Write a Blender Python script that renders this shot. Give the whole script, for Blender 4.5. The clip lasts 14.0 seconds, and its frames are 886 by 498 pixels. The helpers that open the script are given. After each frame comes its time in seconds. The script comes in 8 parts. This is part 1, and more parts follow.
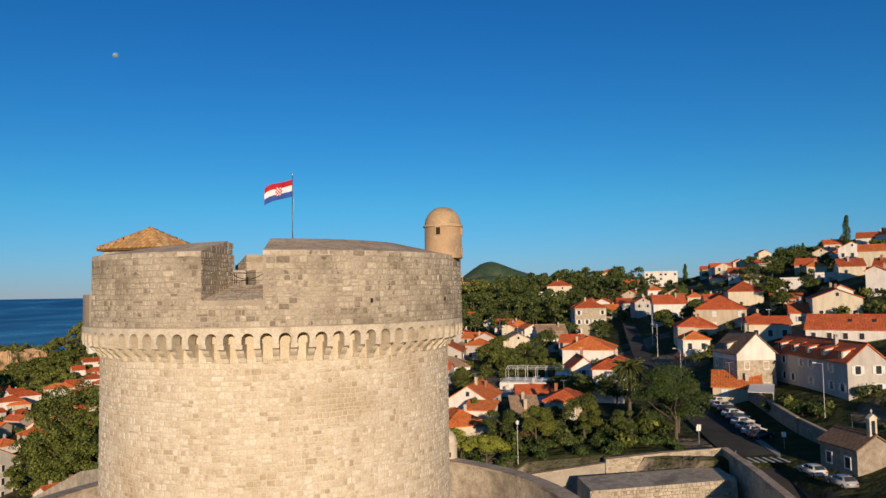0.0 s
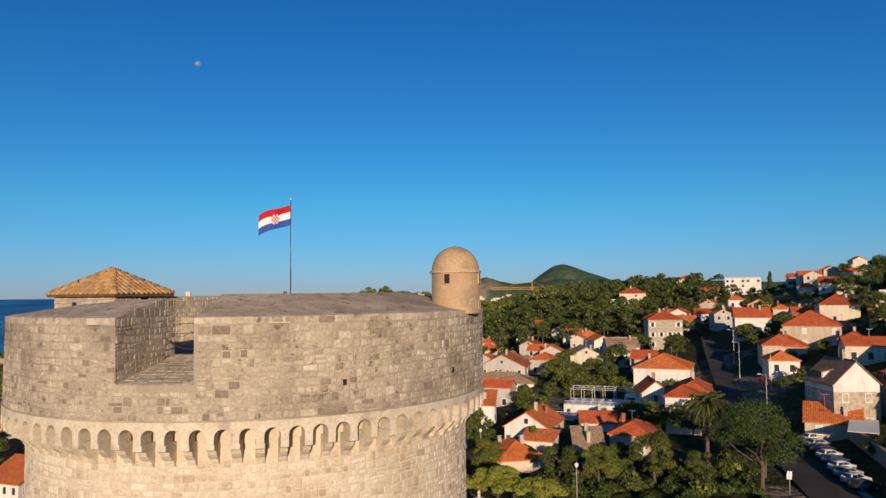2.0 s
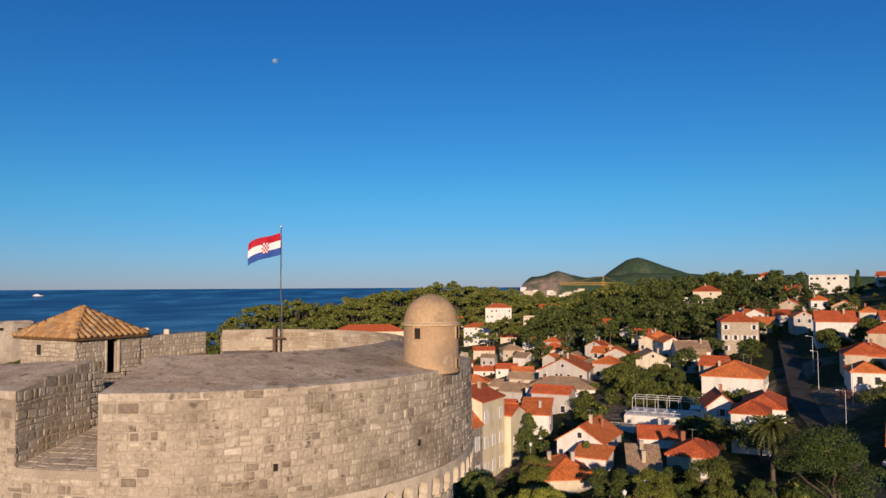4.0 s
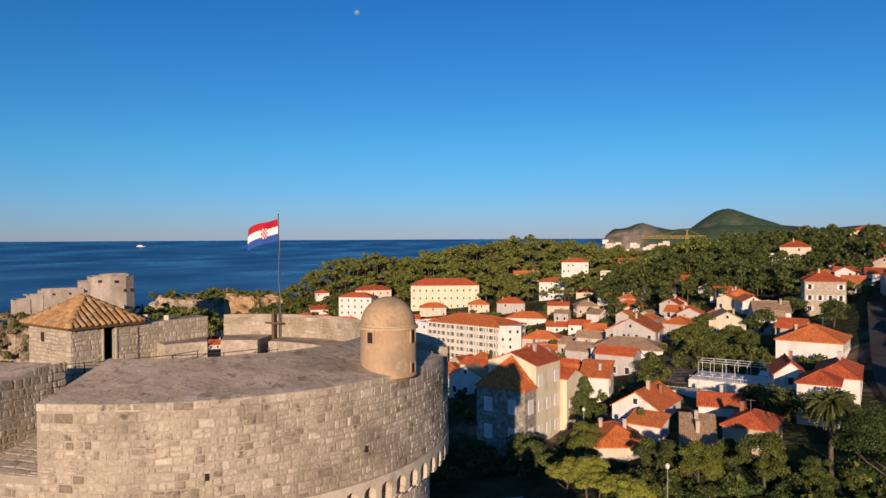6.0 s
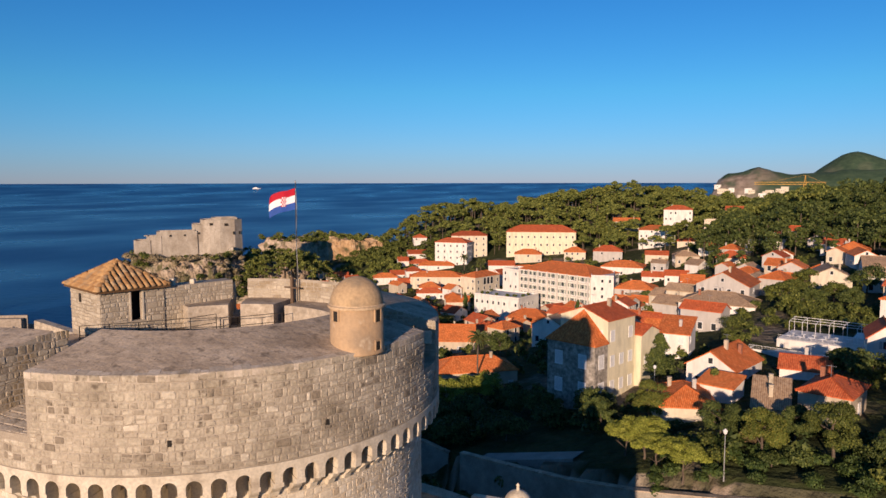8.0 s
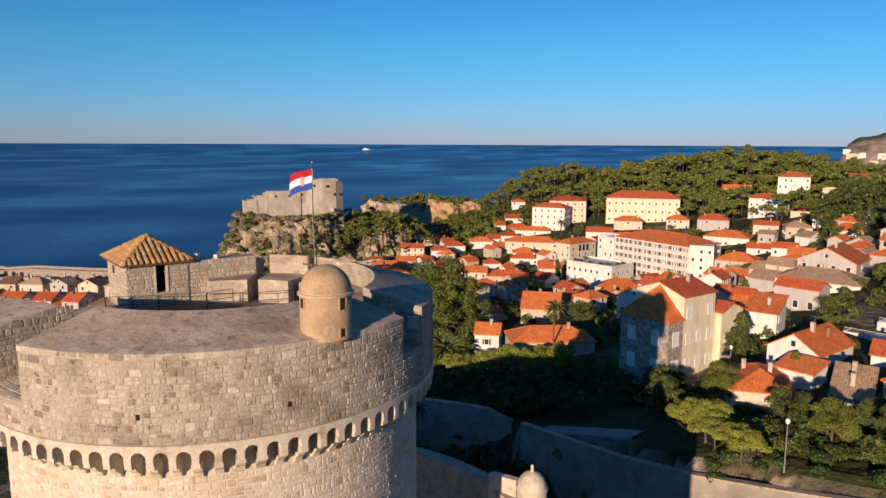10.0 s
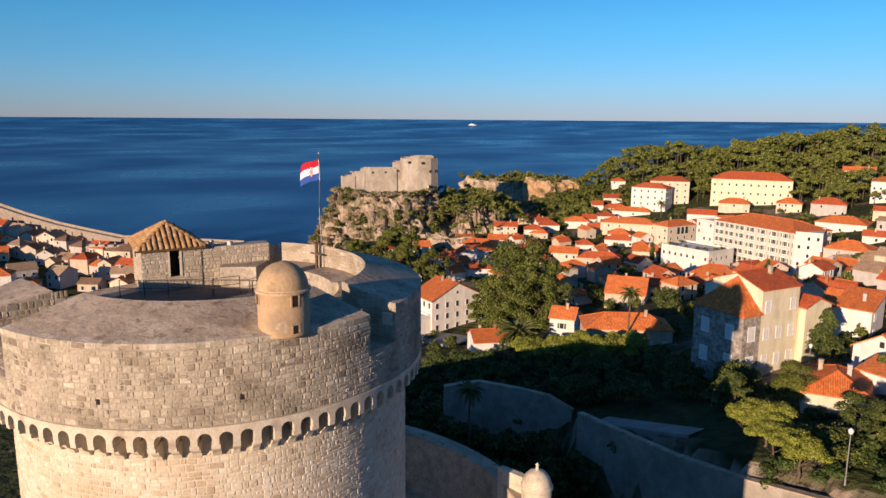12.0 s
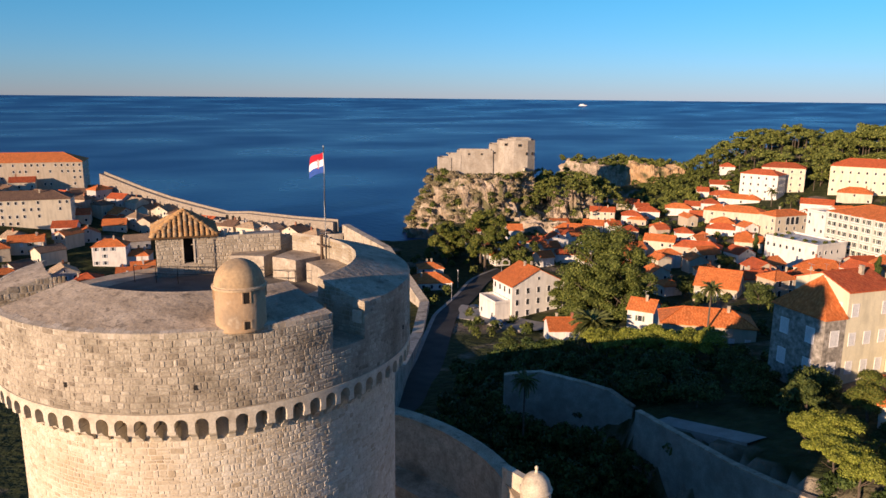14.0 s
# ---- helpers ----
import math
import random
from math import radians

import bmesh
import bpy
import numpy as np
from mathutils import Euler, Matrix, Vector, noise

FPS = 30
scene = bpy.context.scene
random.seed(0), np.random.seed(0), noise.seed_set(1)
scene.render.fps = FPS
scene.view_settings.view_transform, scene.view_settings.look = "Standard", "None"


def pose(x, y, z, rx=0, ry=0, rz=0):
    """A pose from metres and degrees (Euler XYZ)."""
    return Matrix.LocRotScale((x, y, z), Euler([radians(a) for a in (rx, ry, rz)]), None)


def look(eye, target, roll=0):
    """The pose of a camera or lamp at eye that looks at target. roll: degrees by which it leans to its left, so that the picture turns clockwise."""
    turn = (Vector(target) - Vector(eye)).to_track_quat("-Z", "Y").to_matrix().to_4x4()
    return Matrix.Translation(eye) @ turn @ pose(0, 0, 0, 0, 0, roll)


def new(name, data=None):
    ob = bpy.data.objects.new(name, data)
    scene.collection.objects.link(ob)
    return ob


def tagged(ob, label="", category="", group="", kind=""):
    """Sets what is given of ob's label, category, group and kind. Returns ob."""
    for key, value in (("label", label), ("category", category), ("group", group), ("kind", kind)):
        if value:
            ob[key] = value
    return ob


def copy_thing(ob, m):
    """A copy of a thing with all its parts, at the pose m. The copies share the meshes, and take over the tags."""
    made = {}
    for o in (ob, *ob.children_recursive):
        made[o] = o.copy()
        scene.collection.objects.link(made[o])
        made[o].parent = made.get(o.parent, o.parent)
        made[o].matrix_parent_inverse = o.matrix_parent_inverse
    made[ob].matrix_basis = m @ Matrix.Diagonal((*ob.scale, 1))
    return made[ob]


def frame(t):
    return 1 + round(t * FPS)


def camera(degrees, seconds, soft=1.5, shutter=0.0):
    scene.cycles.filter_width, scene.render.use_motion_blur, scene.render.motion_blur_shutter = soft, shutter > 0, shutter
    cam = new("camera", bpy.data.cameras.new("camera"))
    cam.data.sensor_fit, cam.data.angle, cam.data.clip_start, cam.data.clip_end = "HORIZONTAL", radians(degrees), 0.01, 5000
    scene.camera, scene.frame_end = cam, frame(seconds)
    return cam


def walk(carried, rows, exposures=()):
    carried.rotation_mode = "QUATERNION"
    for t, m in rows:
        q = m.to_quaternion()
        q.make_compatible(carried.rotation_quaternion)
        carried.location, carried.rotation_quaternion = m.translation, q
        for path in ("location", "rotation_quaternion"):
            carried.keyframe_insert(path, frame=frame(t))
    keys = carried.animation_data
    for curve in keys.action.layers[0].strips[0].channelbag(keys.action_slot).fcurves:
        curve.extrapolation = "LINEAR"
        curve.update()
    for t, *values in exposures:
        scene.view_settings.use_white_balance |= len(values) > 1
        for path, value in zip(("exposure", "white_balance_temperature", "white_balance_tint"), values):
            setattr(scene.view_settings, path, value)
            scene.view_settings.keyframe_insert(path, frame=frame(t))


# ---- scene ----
cam = camera(63.4, 14.0)
METRES, EYE, TILT, LEAN, TURN = 54.0, 72.0, 0.0, 0.0, 0.0
ROWS = [
    (0.0, 0.0, 0.0, 0.0, 0.06, 3.45, 0.93),
    (0.5, 0.0162, 0.0571, 0.0161, 1.48, 3.5, 0.88),
    (1.0, 0.0319, 0.1113, 0.032, 2.92, 3.53, 0.78),
    (1.5, 0.0463, 0.1605, 0.0472, 4.36, 3.58, 0.68),
    (2.0, 0.0594, 0.2028, 0.0612, 5.81, 3.61, 0.59),
    (2.5, 0.0743, 0.2376, 0.0757, 7.26, 3.62, 0.52),
    (3.0, 0.0924, 0.2653, 0.0896, 8.73, 3.63, 0.44),
    (5.5, 0.2076, 0.34, 0.1466, 16.42, 0.38, 0.27),
    (6.0, 0.2332, 0.349, 0.1568, 18.28, -0.88, 0.29),
    (6.5, 0.26, 0.3584, 0.1668, 20.31, -2.13, 0.22),
    (7.0, 0.2885, 0.368, 0.1741, 22.42, -3.31, 0.17),
    (7.5, 0.3169, 0.3775, 0.1814, 24.54, -4.38, 0.14),
    (8.0, 0.3443, 0.3884, 0.1895, 26.68, -5.38, 0.08),
    (10.5, 0.4734, 0.4726, 0.221, 37.31, -9.08, -0.25),
    (11.0, 0.4977, 0.4951, 0.2271, 39.42, -9.54, -0.3),
    (11.5, 0.5212, 0.5198, 0.2335, 41.56, -9.99, -0.37),
    (12.0, 0.5442, 0.5459, 0.2371, 43.71, -10.39, -0.4),
    (12.5, 0.5662, 0.5735, 0.242, 45.85, -10.81, -0.43),
    (13.0, 0.5878, 0.6012, 0.2469, 47.96, -11.2, -0.46),
    (13.5, 0.608, 0.6297, 0.2522, 50.09, -11.62, -0.52),
    (14.0, 0.6275, 0.659, 0.2563, 52.32, -12.01, -0.53),
]
walk(cam, [(t, pose(0, 0, EYE, TILT, LEAN, TURN) @ pose(METRES * x, METRES * y, METRES * z, 90 + pitch, roll, yaw)) for t, x, y, z, yaw, pitch, roll in ROWS], [(0.0, 0.1, 6500, 4), (3.0, 0.1, 6500, 10), (7.5, 0.25, 6500, 14), (11.0, 0.4, 6600, 14), (14.0, 0.66, 6850, 14)])

# ---- light: low morning sun from behind the first camera, clear sky ----
SUN_ELEVATION, SUN_AZIMUTH = 11.3, 170.2
world = bpy.data.worlds.new("morning_sky")
scene.world = world
world.use_nodes = True
wn = world.node_tree.nodes
sky = wn.new("ShaderNodeTexSky")
sky.sky_type = "NISHITA"
sky.sun_disc = False
sky.sun_elevation, sky.sun_rotation = radians(SUN_ELEVATION), radians(SUN_AZIMUTH)
sky.altitude, sky.air_density, sky.dust_density, sky.ozone_density = 50, 1.0, 0.0, 5.0
deep = wn.new("ShaderNodeHueSaturation")
deep.inputs["Saturation"].default_value = 1.12
tinted = wn.new("ShaderNodeMix")
tinted.data_type, tinted.blend_type = "RGBA", "MULTIPLY"
tinted.inputs[0].default_value = 1.0
over = wn.new("ShaderNodeTexCoord")
rise = wn.new("ShaderNodeSeparateXYZ")
haze = wn.new("ShaderNodeValToRGB")
haze.color_ramp.elements[0].position, haze.color_ramp.elements[0].color = 0.0, (0.61, 0.70, 1.17, 1)
haze.color_ramp.elements[1].position, haze.color_ramp.elements[1].color = 0.12, (0.57, 0.93, 1.03, 1)
high = haze.color_ramp.elements.new(0.44)
high.color = (0.43, 0.75, 1.0, 1)
zenith = haze.color_ramp.elements.new(0.62)
zenith.color = (1.95, 1.0, 0.86, 1)
world.node_tree.links.new(over.outputs["Generated"], rise.inputs[0])
world.node_tree.links.new(rise.outputs["Z"], haze.inputs[0])
world.node_tree.links.new(haze.outputs[0], tinted.inputs[7])
world.node_tree.links.new(sky.outputs[0], deep.inputs["Color"])
world.node_tree.links.new(deep.outputs[0], tinted.inputs[6])
world.node_tree.links.new(tinted.outputs[2], wn["Background"].inputs[0])
wn["Background"].inputs[1].default_value = 0.10
sun = new("sun", bpy.data.lights.new("sun", "SUN"))
sun.data.energy, sun.data.angle, sun.data.color = 4.8, radians(0.53), (1.0, 0.745, 0.54)
towards = Vector((math.sin(radians(SUN_AZIMUTH)) * math.cos(radians(SUN_ELEVATION)), math.cos(radians(SUN_AZIMUTH)) * math.cos(radians(SUN_ELEVATION)), math.sin(radians(SUN_ELEVATION))))
sun.matrix_world = look((0, 0, 300), Vector((0, 0, 300)) - towards)

# ---- materials ----
rnd = random.Random(7)


def shader(name):
    m = bpy.data.materials.new(name)
    m.use_nodes = True
    return m, m.node_tree.nodes, m.node_tree.links, m.node_tree.nodes["Principled BSDF"]


def noise_at(nodes, links, where, scale, detail=4.0, stretch=None):
    n = nodes.new("ShaderNodeTexNoise")
    n.inputs["Scale"].default_value, n.inputs["Detail"].default_value = scale, detail
    if stretch:
        mp = nodes.new("ShaderNodeMapping")
        mp.inputs["Scale"].default_value = stretch
        links.new(where, mp.inputs["Vector"])
        where = mp.outputs["Vector"]
    links.new(where, n.inputs["Vector"])
    return n.outputs["Fac"]


def ramp(nodes, links, fac, stops):
    r = nodes.new("ShaderNodeValToRGB")
    while len(r.color_ramp.elements) < len(stops):
        r.color_ramp.elements.new(0.5)
    for e, (p, c) in zip(r.color_ramp.elements, stops):
        e.position, e.color = p, (*c, 1)
    links.new(fac, r.inputs["Fac"])
    return r.outputs["Color"]


def mixed(nodes, links, fac, a, b, kind="MIX"):
    m = nodes.new("ShaderNodeMix")
    m.data_type, m.blend_type = "RGBA", kind
    for sock, v in ((m.inputs[0], fac), (m.inputs[6], a), (m.inputs[7], b)):
        if isinstance(v, (int, float)):
            sock.default_value = v
        elif isinstance(v, tuple):
            sock.default_value = (*v, 1)
        else:
            links.new(v, sock)
    return m.outputs[2]


def bumped(nodes, links, bsdf, fac, strength, distance):
    b = nodes.new("ShaderNodeBump")
    b.inputs["Strength"].default_value, b.inputs["Distance"].default_value = strength, distance
    links.new(fac, b.inputs["Height"])
    links.new(b.outputs["Normal"], bsdf.inputs["Normal"])


def surface(name, stops, scale=1.0, rough=0.85, grain=12.0, relief=0.4, depth=0.02, stain=None, stain_scale=0.25, stain_reach=(0.5, 0.7), chance="", chance_stops=None, chance_mix=0.6, metal=0.0, stretch=None, spec=0.3, speck=None, speck_scale=5.0, speck_reach=(0.58, 0.68), contrast=0.17):
    """A procedural surface: two scales of noise, optional stains, optional variation from piece to piece."""
    m, nodes, links, bsdf = shader(name)
    place = nodes.new("ShaderNodeNewGeometry")
    where = place.outputs["Position"]
    col = ramp(nodes, links, noise_at(nodes, links, where, scale, 5.0, stretch), stops)
    fine = noise_at(nodes, links, where, grain, 4.0)
    if chance:
        if chance == "object":
            r = nodes.new("ShaderNodeObjectInfo").outputs["Random"]
        else:
            r = place.outputs["Random Per Island"]
        col = mixed(nodes, links, chance_mix, col, ramp(nodes, links, r, chance_stops or stops))
    if stain:
        s = ramp(nodes, links, noise_at(nodes, links, where, stain_scale, 6.0), [(stain_reach[0], (0, 0, 0)), (stain_reach[1], (1, 1, 1))])
        col = mixed(nodes, links, s, col, stain)
    if speck:
        s = ramp(nodes, links, noise_at(nodes, links, where, speck_scale, 8.0), [(speck_reach[0], (0, 0, 0)), (speck_reach[1], (1, 1, 1))])
        col = mixed(nodes, links, s, col, speck)
    grey = ramp(nodes, links, fine, [(0.25, (1 - contrast * 1.3,) * 3), (0.75, (1 + contrast * 0.8,) * 3)])
    col = mixed(nodes, links, 1.0, col, grey, "MULTIPLY")
    links.new(col, bsdf.inputs["Base Color"])
    bsdf.inputs["Roughness"].default_value, bsdf.inputs["Metallic"].default_value = rough, metal
    bsdf.inputs["Specular IOR Level"].default_value = spec
    if relief:
        bumped(nodes, links, bsdf, fine, relief, depth)
    return m


CROWN_STOPS = [(0.0, (0.16, 0.125, 0.09)), (0.07, (0.23, 0.185, 0.135)), (0.10, (0.34, 0.29, 0.22)), (0.25, (0.42, 0.36, 0.275)), (0.6, (0.475, 0.415, 0.315)), (0.9, (0.54, 0.475, 0.365)), (1.0, (0.68, 0.61, 0.485))]
BODY_STOPS = [(0.0, (0.36, 0.27, 0.17)), (0.06, (0.46, 0.37, 0.25)), (0.2, (0.56, 0.47, 0.34)), (0.7, (0.65, 0.575, 0.445)), (1.0, (0.74, 0.68, 0.56))]
BLOTCH = [(0.3, (0.34, 0.295, 0.22)), (0.7, (0.51, 0.445, 0.34))]
BODY_BLOTCH = [(0.3, (0.55, 0.465, 0.34)), (0.7, (0.71, 0.64, 0.51))]
crown_piece = surface("crown_stone_single", BLOTCH, 0.5, 0.9, 7.0, 0.9, 0.05, chance="object", chance_stops=CROWN_STOPS, chance_mix=0.7, stain=(0.25, 0.21, 0.15), stain_scale=0.4, stain_reach=(0.5, 0.72), speck=(0.16, 0.13, 0.095), speck_scale=2.1, speck_reach=(0.585, 0.72), contrast=0.24)
crown_stone = surface("crown_stone", BLOTCH, 0.5, 0.9, 7.0, 0.9, 0.05, chance="island", chance_stops=CROWN_STOPS, chance_mix=0.7, stain=(0.25, 0.21, 0.15), stain_scale=0.4, stain_reach=(0.5, 0.72), speck=(0.16, 0.13, 0.095), speck_scale=2.1, speck_reach=(0.585, 0.72), contrast=0.24)
body_stone = surface("body_stone", BODY_BLOTCH, 0.35, 0.88, 7.0, 0.8, 0.04, chance="island", chance_stops=BODY_STOPS, chance_mix=0.68, stain=(0.42, 0.32, 0.20), stain_scale=0.22, stain_reach=(0.56, 0.78), speck=(0.42, 0.33, 0.22), speck_scale=3.0, speck_reach=(0.6, 0.85))
pale_stone = surface("pale_dressed_stone", [(0.3, (0.53, 0.46, 0.345)), (0.7, (0.67, 0.60, 0.475))], 1.2, 0.85, 8.0, 0.4, 0.02, stain=(0.33, 0.27, 0.2), stain_scale=0.8, stain_reach=(0.58, 0.75))
mortar = surface("lime_mortar", [(0.3, (0.32, 0.27, 0.205)), (0.7, (0.45, 0.39, 0.305))], 0.6, 0.95, 14.0, 0.6, 0.02, stain=(0.25, 0.21, 0.16), stain_scale=0.4)
body_mortar = surface("body_mortar", [(0.3, (0.53, 0.455, 0.335)), (0.7, (0.66, 0.585, 0.46))], 0.6, 0.95, 14.0, 0.5, 0.02)


def weathered_top():
    """Old lime screed on the merlons: pale and dusty, with dark lichen patches of several sizes and a net of cracks."""
    m, nodes, links, bsdf = shader("weathered_coping")
    where = nodes.new("ShaderNodeNewGeometry").outputs["Position"]
    col = ramp(nodes, links, noise_at(nodes, links, where, 0.7, 6.0), [(0.28, (0.35, 0.275, 0.195)), (0.5, (0.48, 0.385, 0.28)), (0.74, (0.59, 0.485, 0.36))])
    for scale, lo, hi, tone in ((0.38, 0.54, 0.70, (0.27, 0.215, 0.155)), (1.7, 0.57, 0.70, (0.20, 0.16, 0.115)), (6.5, 0.60, 0.72, (0.17, 0.135, 0.095)), (0.9, 0.64, 0.74, (0.64, 0.54, 0.42))):
        patch = ramp(nodes, links, noise_at(nodes, links, where, scale, 7.0), [(lo, (0, 0, 0)), (hi, (0.8, 0.8, 0.8))])
        col = mixed(nodes, links, patch, col, tone)
    warp = nodes.new("ShaderNodeMix")
    warp.data_type = "VECTOR"
    warp.inputs[0].default_value = 0.25
    wob = nodes.new("ShaderNodeTexNoise")
    wob.inputs["Scale"].default_value = 1.3
    links.new(where, wob.inputs["Vector"]), links.new(where, warp.inputs[4]), links.new(wob.outputs["Color"], warp.inputs[5])
    cell = nodes.new("ShaderNodeTexVoronoi")
    cell.feature = "DISTANCE_TO_EDGE"
    cell.inputs["Scale"].default_value = 0.6
    links.new(warp.outputs[1], cell.inputs["Vector"])
    crack = ramp(nodes, links, cell.outputs["Distance"], [(0.004, (0.6, 0.6, 0.6)), (0.014, (0, 0, 0))])
    some = ramp(nodes, links, noise_at(nodes, links, where, 0.5, 2.0), [(0.58, (0, 0, 0)), (0.66, (1, 1, 1))])
    col = mixed(nodes, links, mixed(nodes, links, 1.0, crack, some, "MULTIPLY"), col, (0.13, 0.105, 0.08))
    grain = noise_at(nodes, links, where, 9.0, 6.0)
    col = mixed(nodes, links, 1.0, col, ramp(nodes, links, grain, [(0.25, (0.74, 0.74, 0.74)), (0.75, (1.16, 1.16, 1.16))]), "MULTIPLY")
    links.new(col, bsdf.inputs["Base Color"])
    bsdf.inputs["Roughness"].default_value, bsdf.inputs["Specular IOR Level"].default_value = 0.95, 0.2
    bumped(nodes, links, bsdf, noise_at(nodes, links, where, 2.6, 9.0), 0.8, 0.07)
    return m


coping = weathered_top()
# floor stone set extra dark: the terrace's shade is put into this colour
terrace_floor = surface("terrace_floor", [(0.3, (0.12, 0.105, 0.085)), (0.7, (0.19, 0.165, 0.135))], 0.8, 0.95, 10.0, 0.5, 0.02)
render_tan = surface("tan_render", [(0.3, (0.43, 0.29, 0.165)), (0.7, (0.53, 0.37, 0.22))], 0.9, 0.92, 6.0, 0.5, 0.03, stain=(0.33, 0.245, 0.16), stain_scale=0.8, stain_reach=(0.52, 0.75), speck=(0.58, 0.46, 0.32), speck_scale=1.6, speck_reach=(0.6, 0.75), stretch=(1.0, 1.0, 0.45), contrast=0.1)
dark_void = surface("unlit_recess", [(0.0, (0.02, 0.017, 0.014)), (1.0, (0.035, 0.03, 0.025))], 1.0, 0.95, 8.0, 0.0)
iron = surface("dark_iron", [(0.0, (0.05, 0.045, 0.04)), (1.0, (0.09, 0.08, 0.07))], 4.0, 0.6, 30.0, 0.2, 0.002, metal=0.6)
steel = surface("galvanised_steel", [(0.0, (0.42, 0.43, 0.44)), (1.0, (0.55, 0.56, 0.57))], 4.0, 0.45, 30.0, 0.1, 0.002, metal=0.7)
white_paint = surface("white_paint", [(0.3, (0.74, 0.73, 0.70)), (0.7, (0.82, 0.81, 0.78))], 1.0, 0.6, 10.0, 0.1, 0.01)
glass_dark = surface("window_glass", [(0.0, (0.025, 0.03, 0.035)), (1.0, (0.05, 0.055, 0.06))], 0.3, 0.08, 4.0, 0.0, spec=0.5)
asphalt = surface("asphalt", [(0.3, (0.052, 0.049, 0.045)), (0.7, (0.082, 0.078, 0.072))], 0.25, 0.95, 20.0, 0.3, 0.01, stain=(0.10, 0.095, 0.085), stain_scale=0.06, spec=0.08)
paving = surface("pale_paving", [(0.3, (0.24, 0.225, 0.20)), (0.7, (0.34, 0.32, 0.285))], 0.4, 0.85, 6.0, 0.3, 0.01)
bark = surface("bark", [(0.3, (0.08, 0.06, 0.045)), (0.7, (0.16, 0.125, 0.09))], 3.0, 0.95, 14.0, 0.9, 0.03)
wood = surface("old_wood", [(0.3, (0.09, 0.06, 0.04)), (0.7, (0.15, 0.10, 0.065))], 3.0, 0.8, 20.0, 0.4, 0.01)


def leaves(name, a, b, c):
    m, nodes, links, bsdf = shader(name)
    place = nodes.new("ShaderNodeNewGeometry")
    col = ramp(nodes, links, place.outputs["Random Per Island"], [(0.0, a), (0.55, b), (1.0, c)])
    big = ramp(nodes, links, noise_at(nodes, links, place.outputs["Position"], 0.35, 3.0), [(0.3, (0.7, 0.7, 0.7)), (0.7, (1.25, 1.2, 1.1))])
    links.new(mixed(nodes, links, 1.0, col, big, "MULTIPLY"), bsdf.inputs["Base Color"])
    bsdf.inputs["Roughness"].default_value, bsdf.inputs["Specular IOR Level"].default_value = 0.65, 0.2
    return m


leaf_olive = leaves("olive_foliage", (0.034, 0.050, 0.012), (0.082, 0.104, 0.022), (0.17, 0.185, 0.042))
leaf_plane = leaves("plane_foliage", (0.042, 0.062, 0.014), (0.095, 0.122, 0.026), (0.18, 0.20, 0.048))
leaf_dark = leaves("dark_foliage", (0.028, 0.046, 0.013), (0.066, 0.092, 0.024), (0.125, 0.15, 0.04))
leaf_pine = leaves("pine_foliage", (0.045, 0.064, 0.015), (0.125, 0.152, 0.034), (0.24, 0.25, 0.06))
leaf_yellow = leaves("yellowing_foliage", (0.06, 0.085, 0.016), (0.11, 0.135, 0.025), (0.19, 0.18, 0.04))
leaf_deep = leaves("deep_green_foliage", (0.024, 0.046, 0.012), (0.05, 0.082, 0.02), (0.09, 0.125, 0.032))
leaf_lime = leaves("bright_olive_foliage", (0.11, 0.14, 0.02), (0.21, 0.24, 0.036), (0.34, 0.35, 0.07))
leaf_brown = leaves("russet_foliage", (0.078, 0.058, 0.033), (0.130, 0.091, 0.046), (0.182, 0.130, 0.065))
leaf_dry = leaves("dry_scrub_foliage", (0.16, 0.14, 0.08), (0.27, 0.225, 0.14), (0.38, 0.32, 0.21))
leaf_palm = leaves("palm_foliage", (0.072, 0.090, 0.030), (0.120, 0.144, 0.048), (0.192, 0.204, 0.072))
leaf_pink = leaves("blossom_foliage", (0.16, 0.07, 0.09), (0.22, 0.10, 0.12), (0.10, 0.09, 0.04))


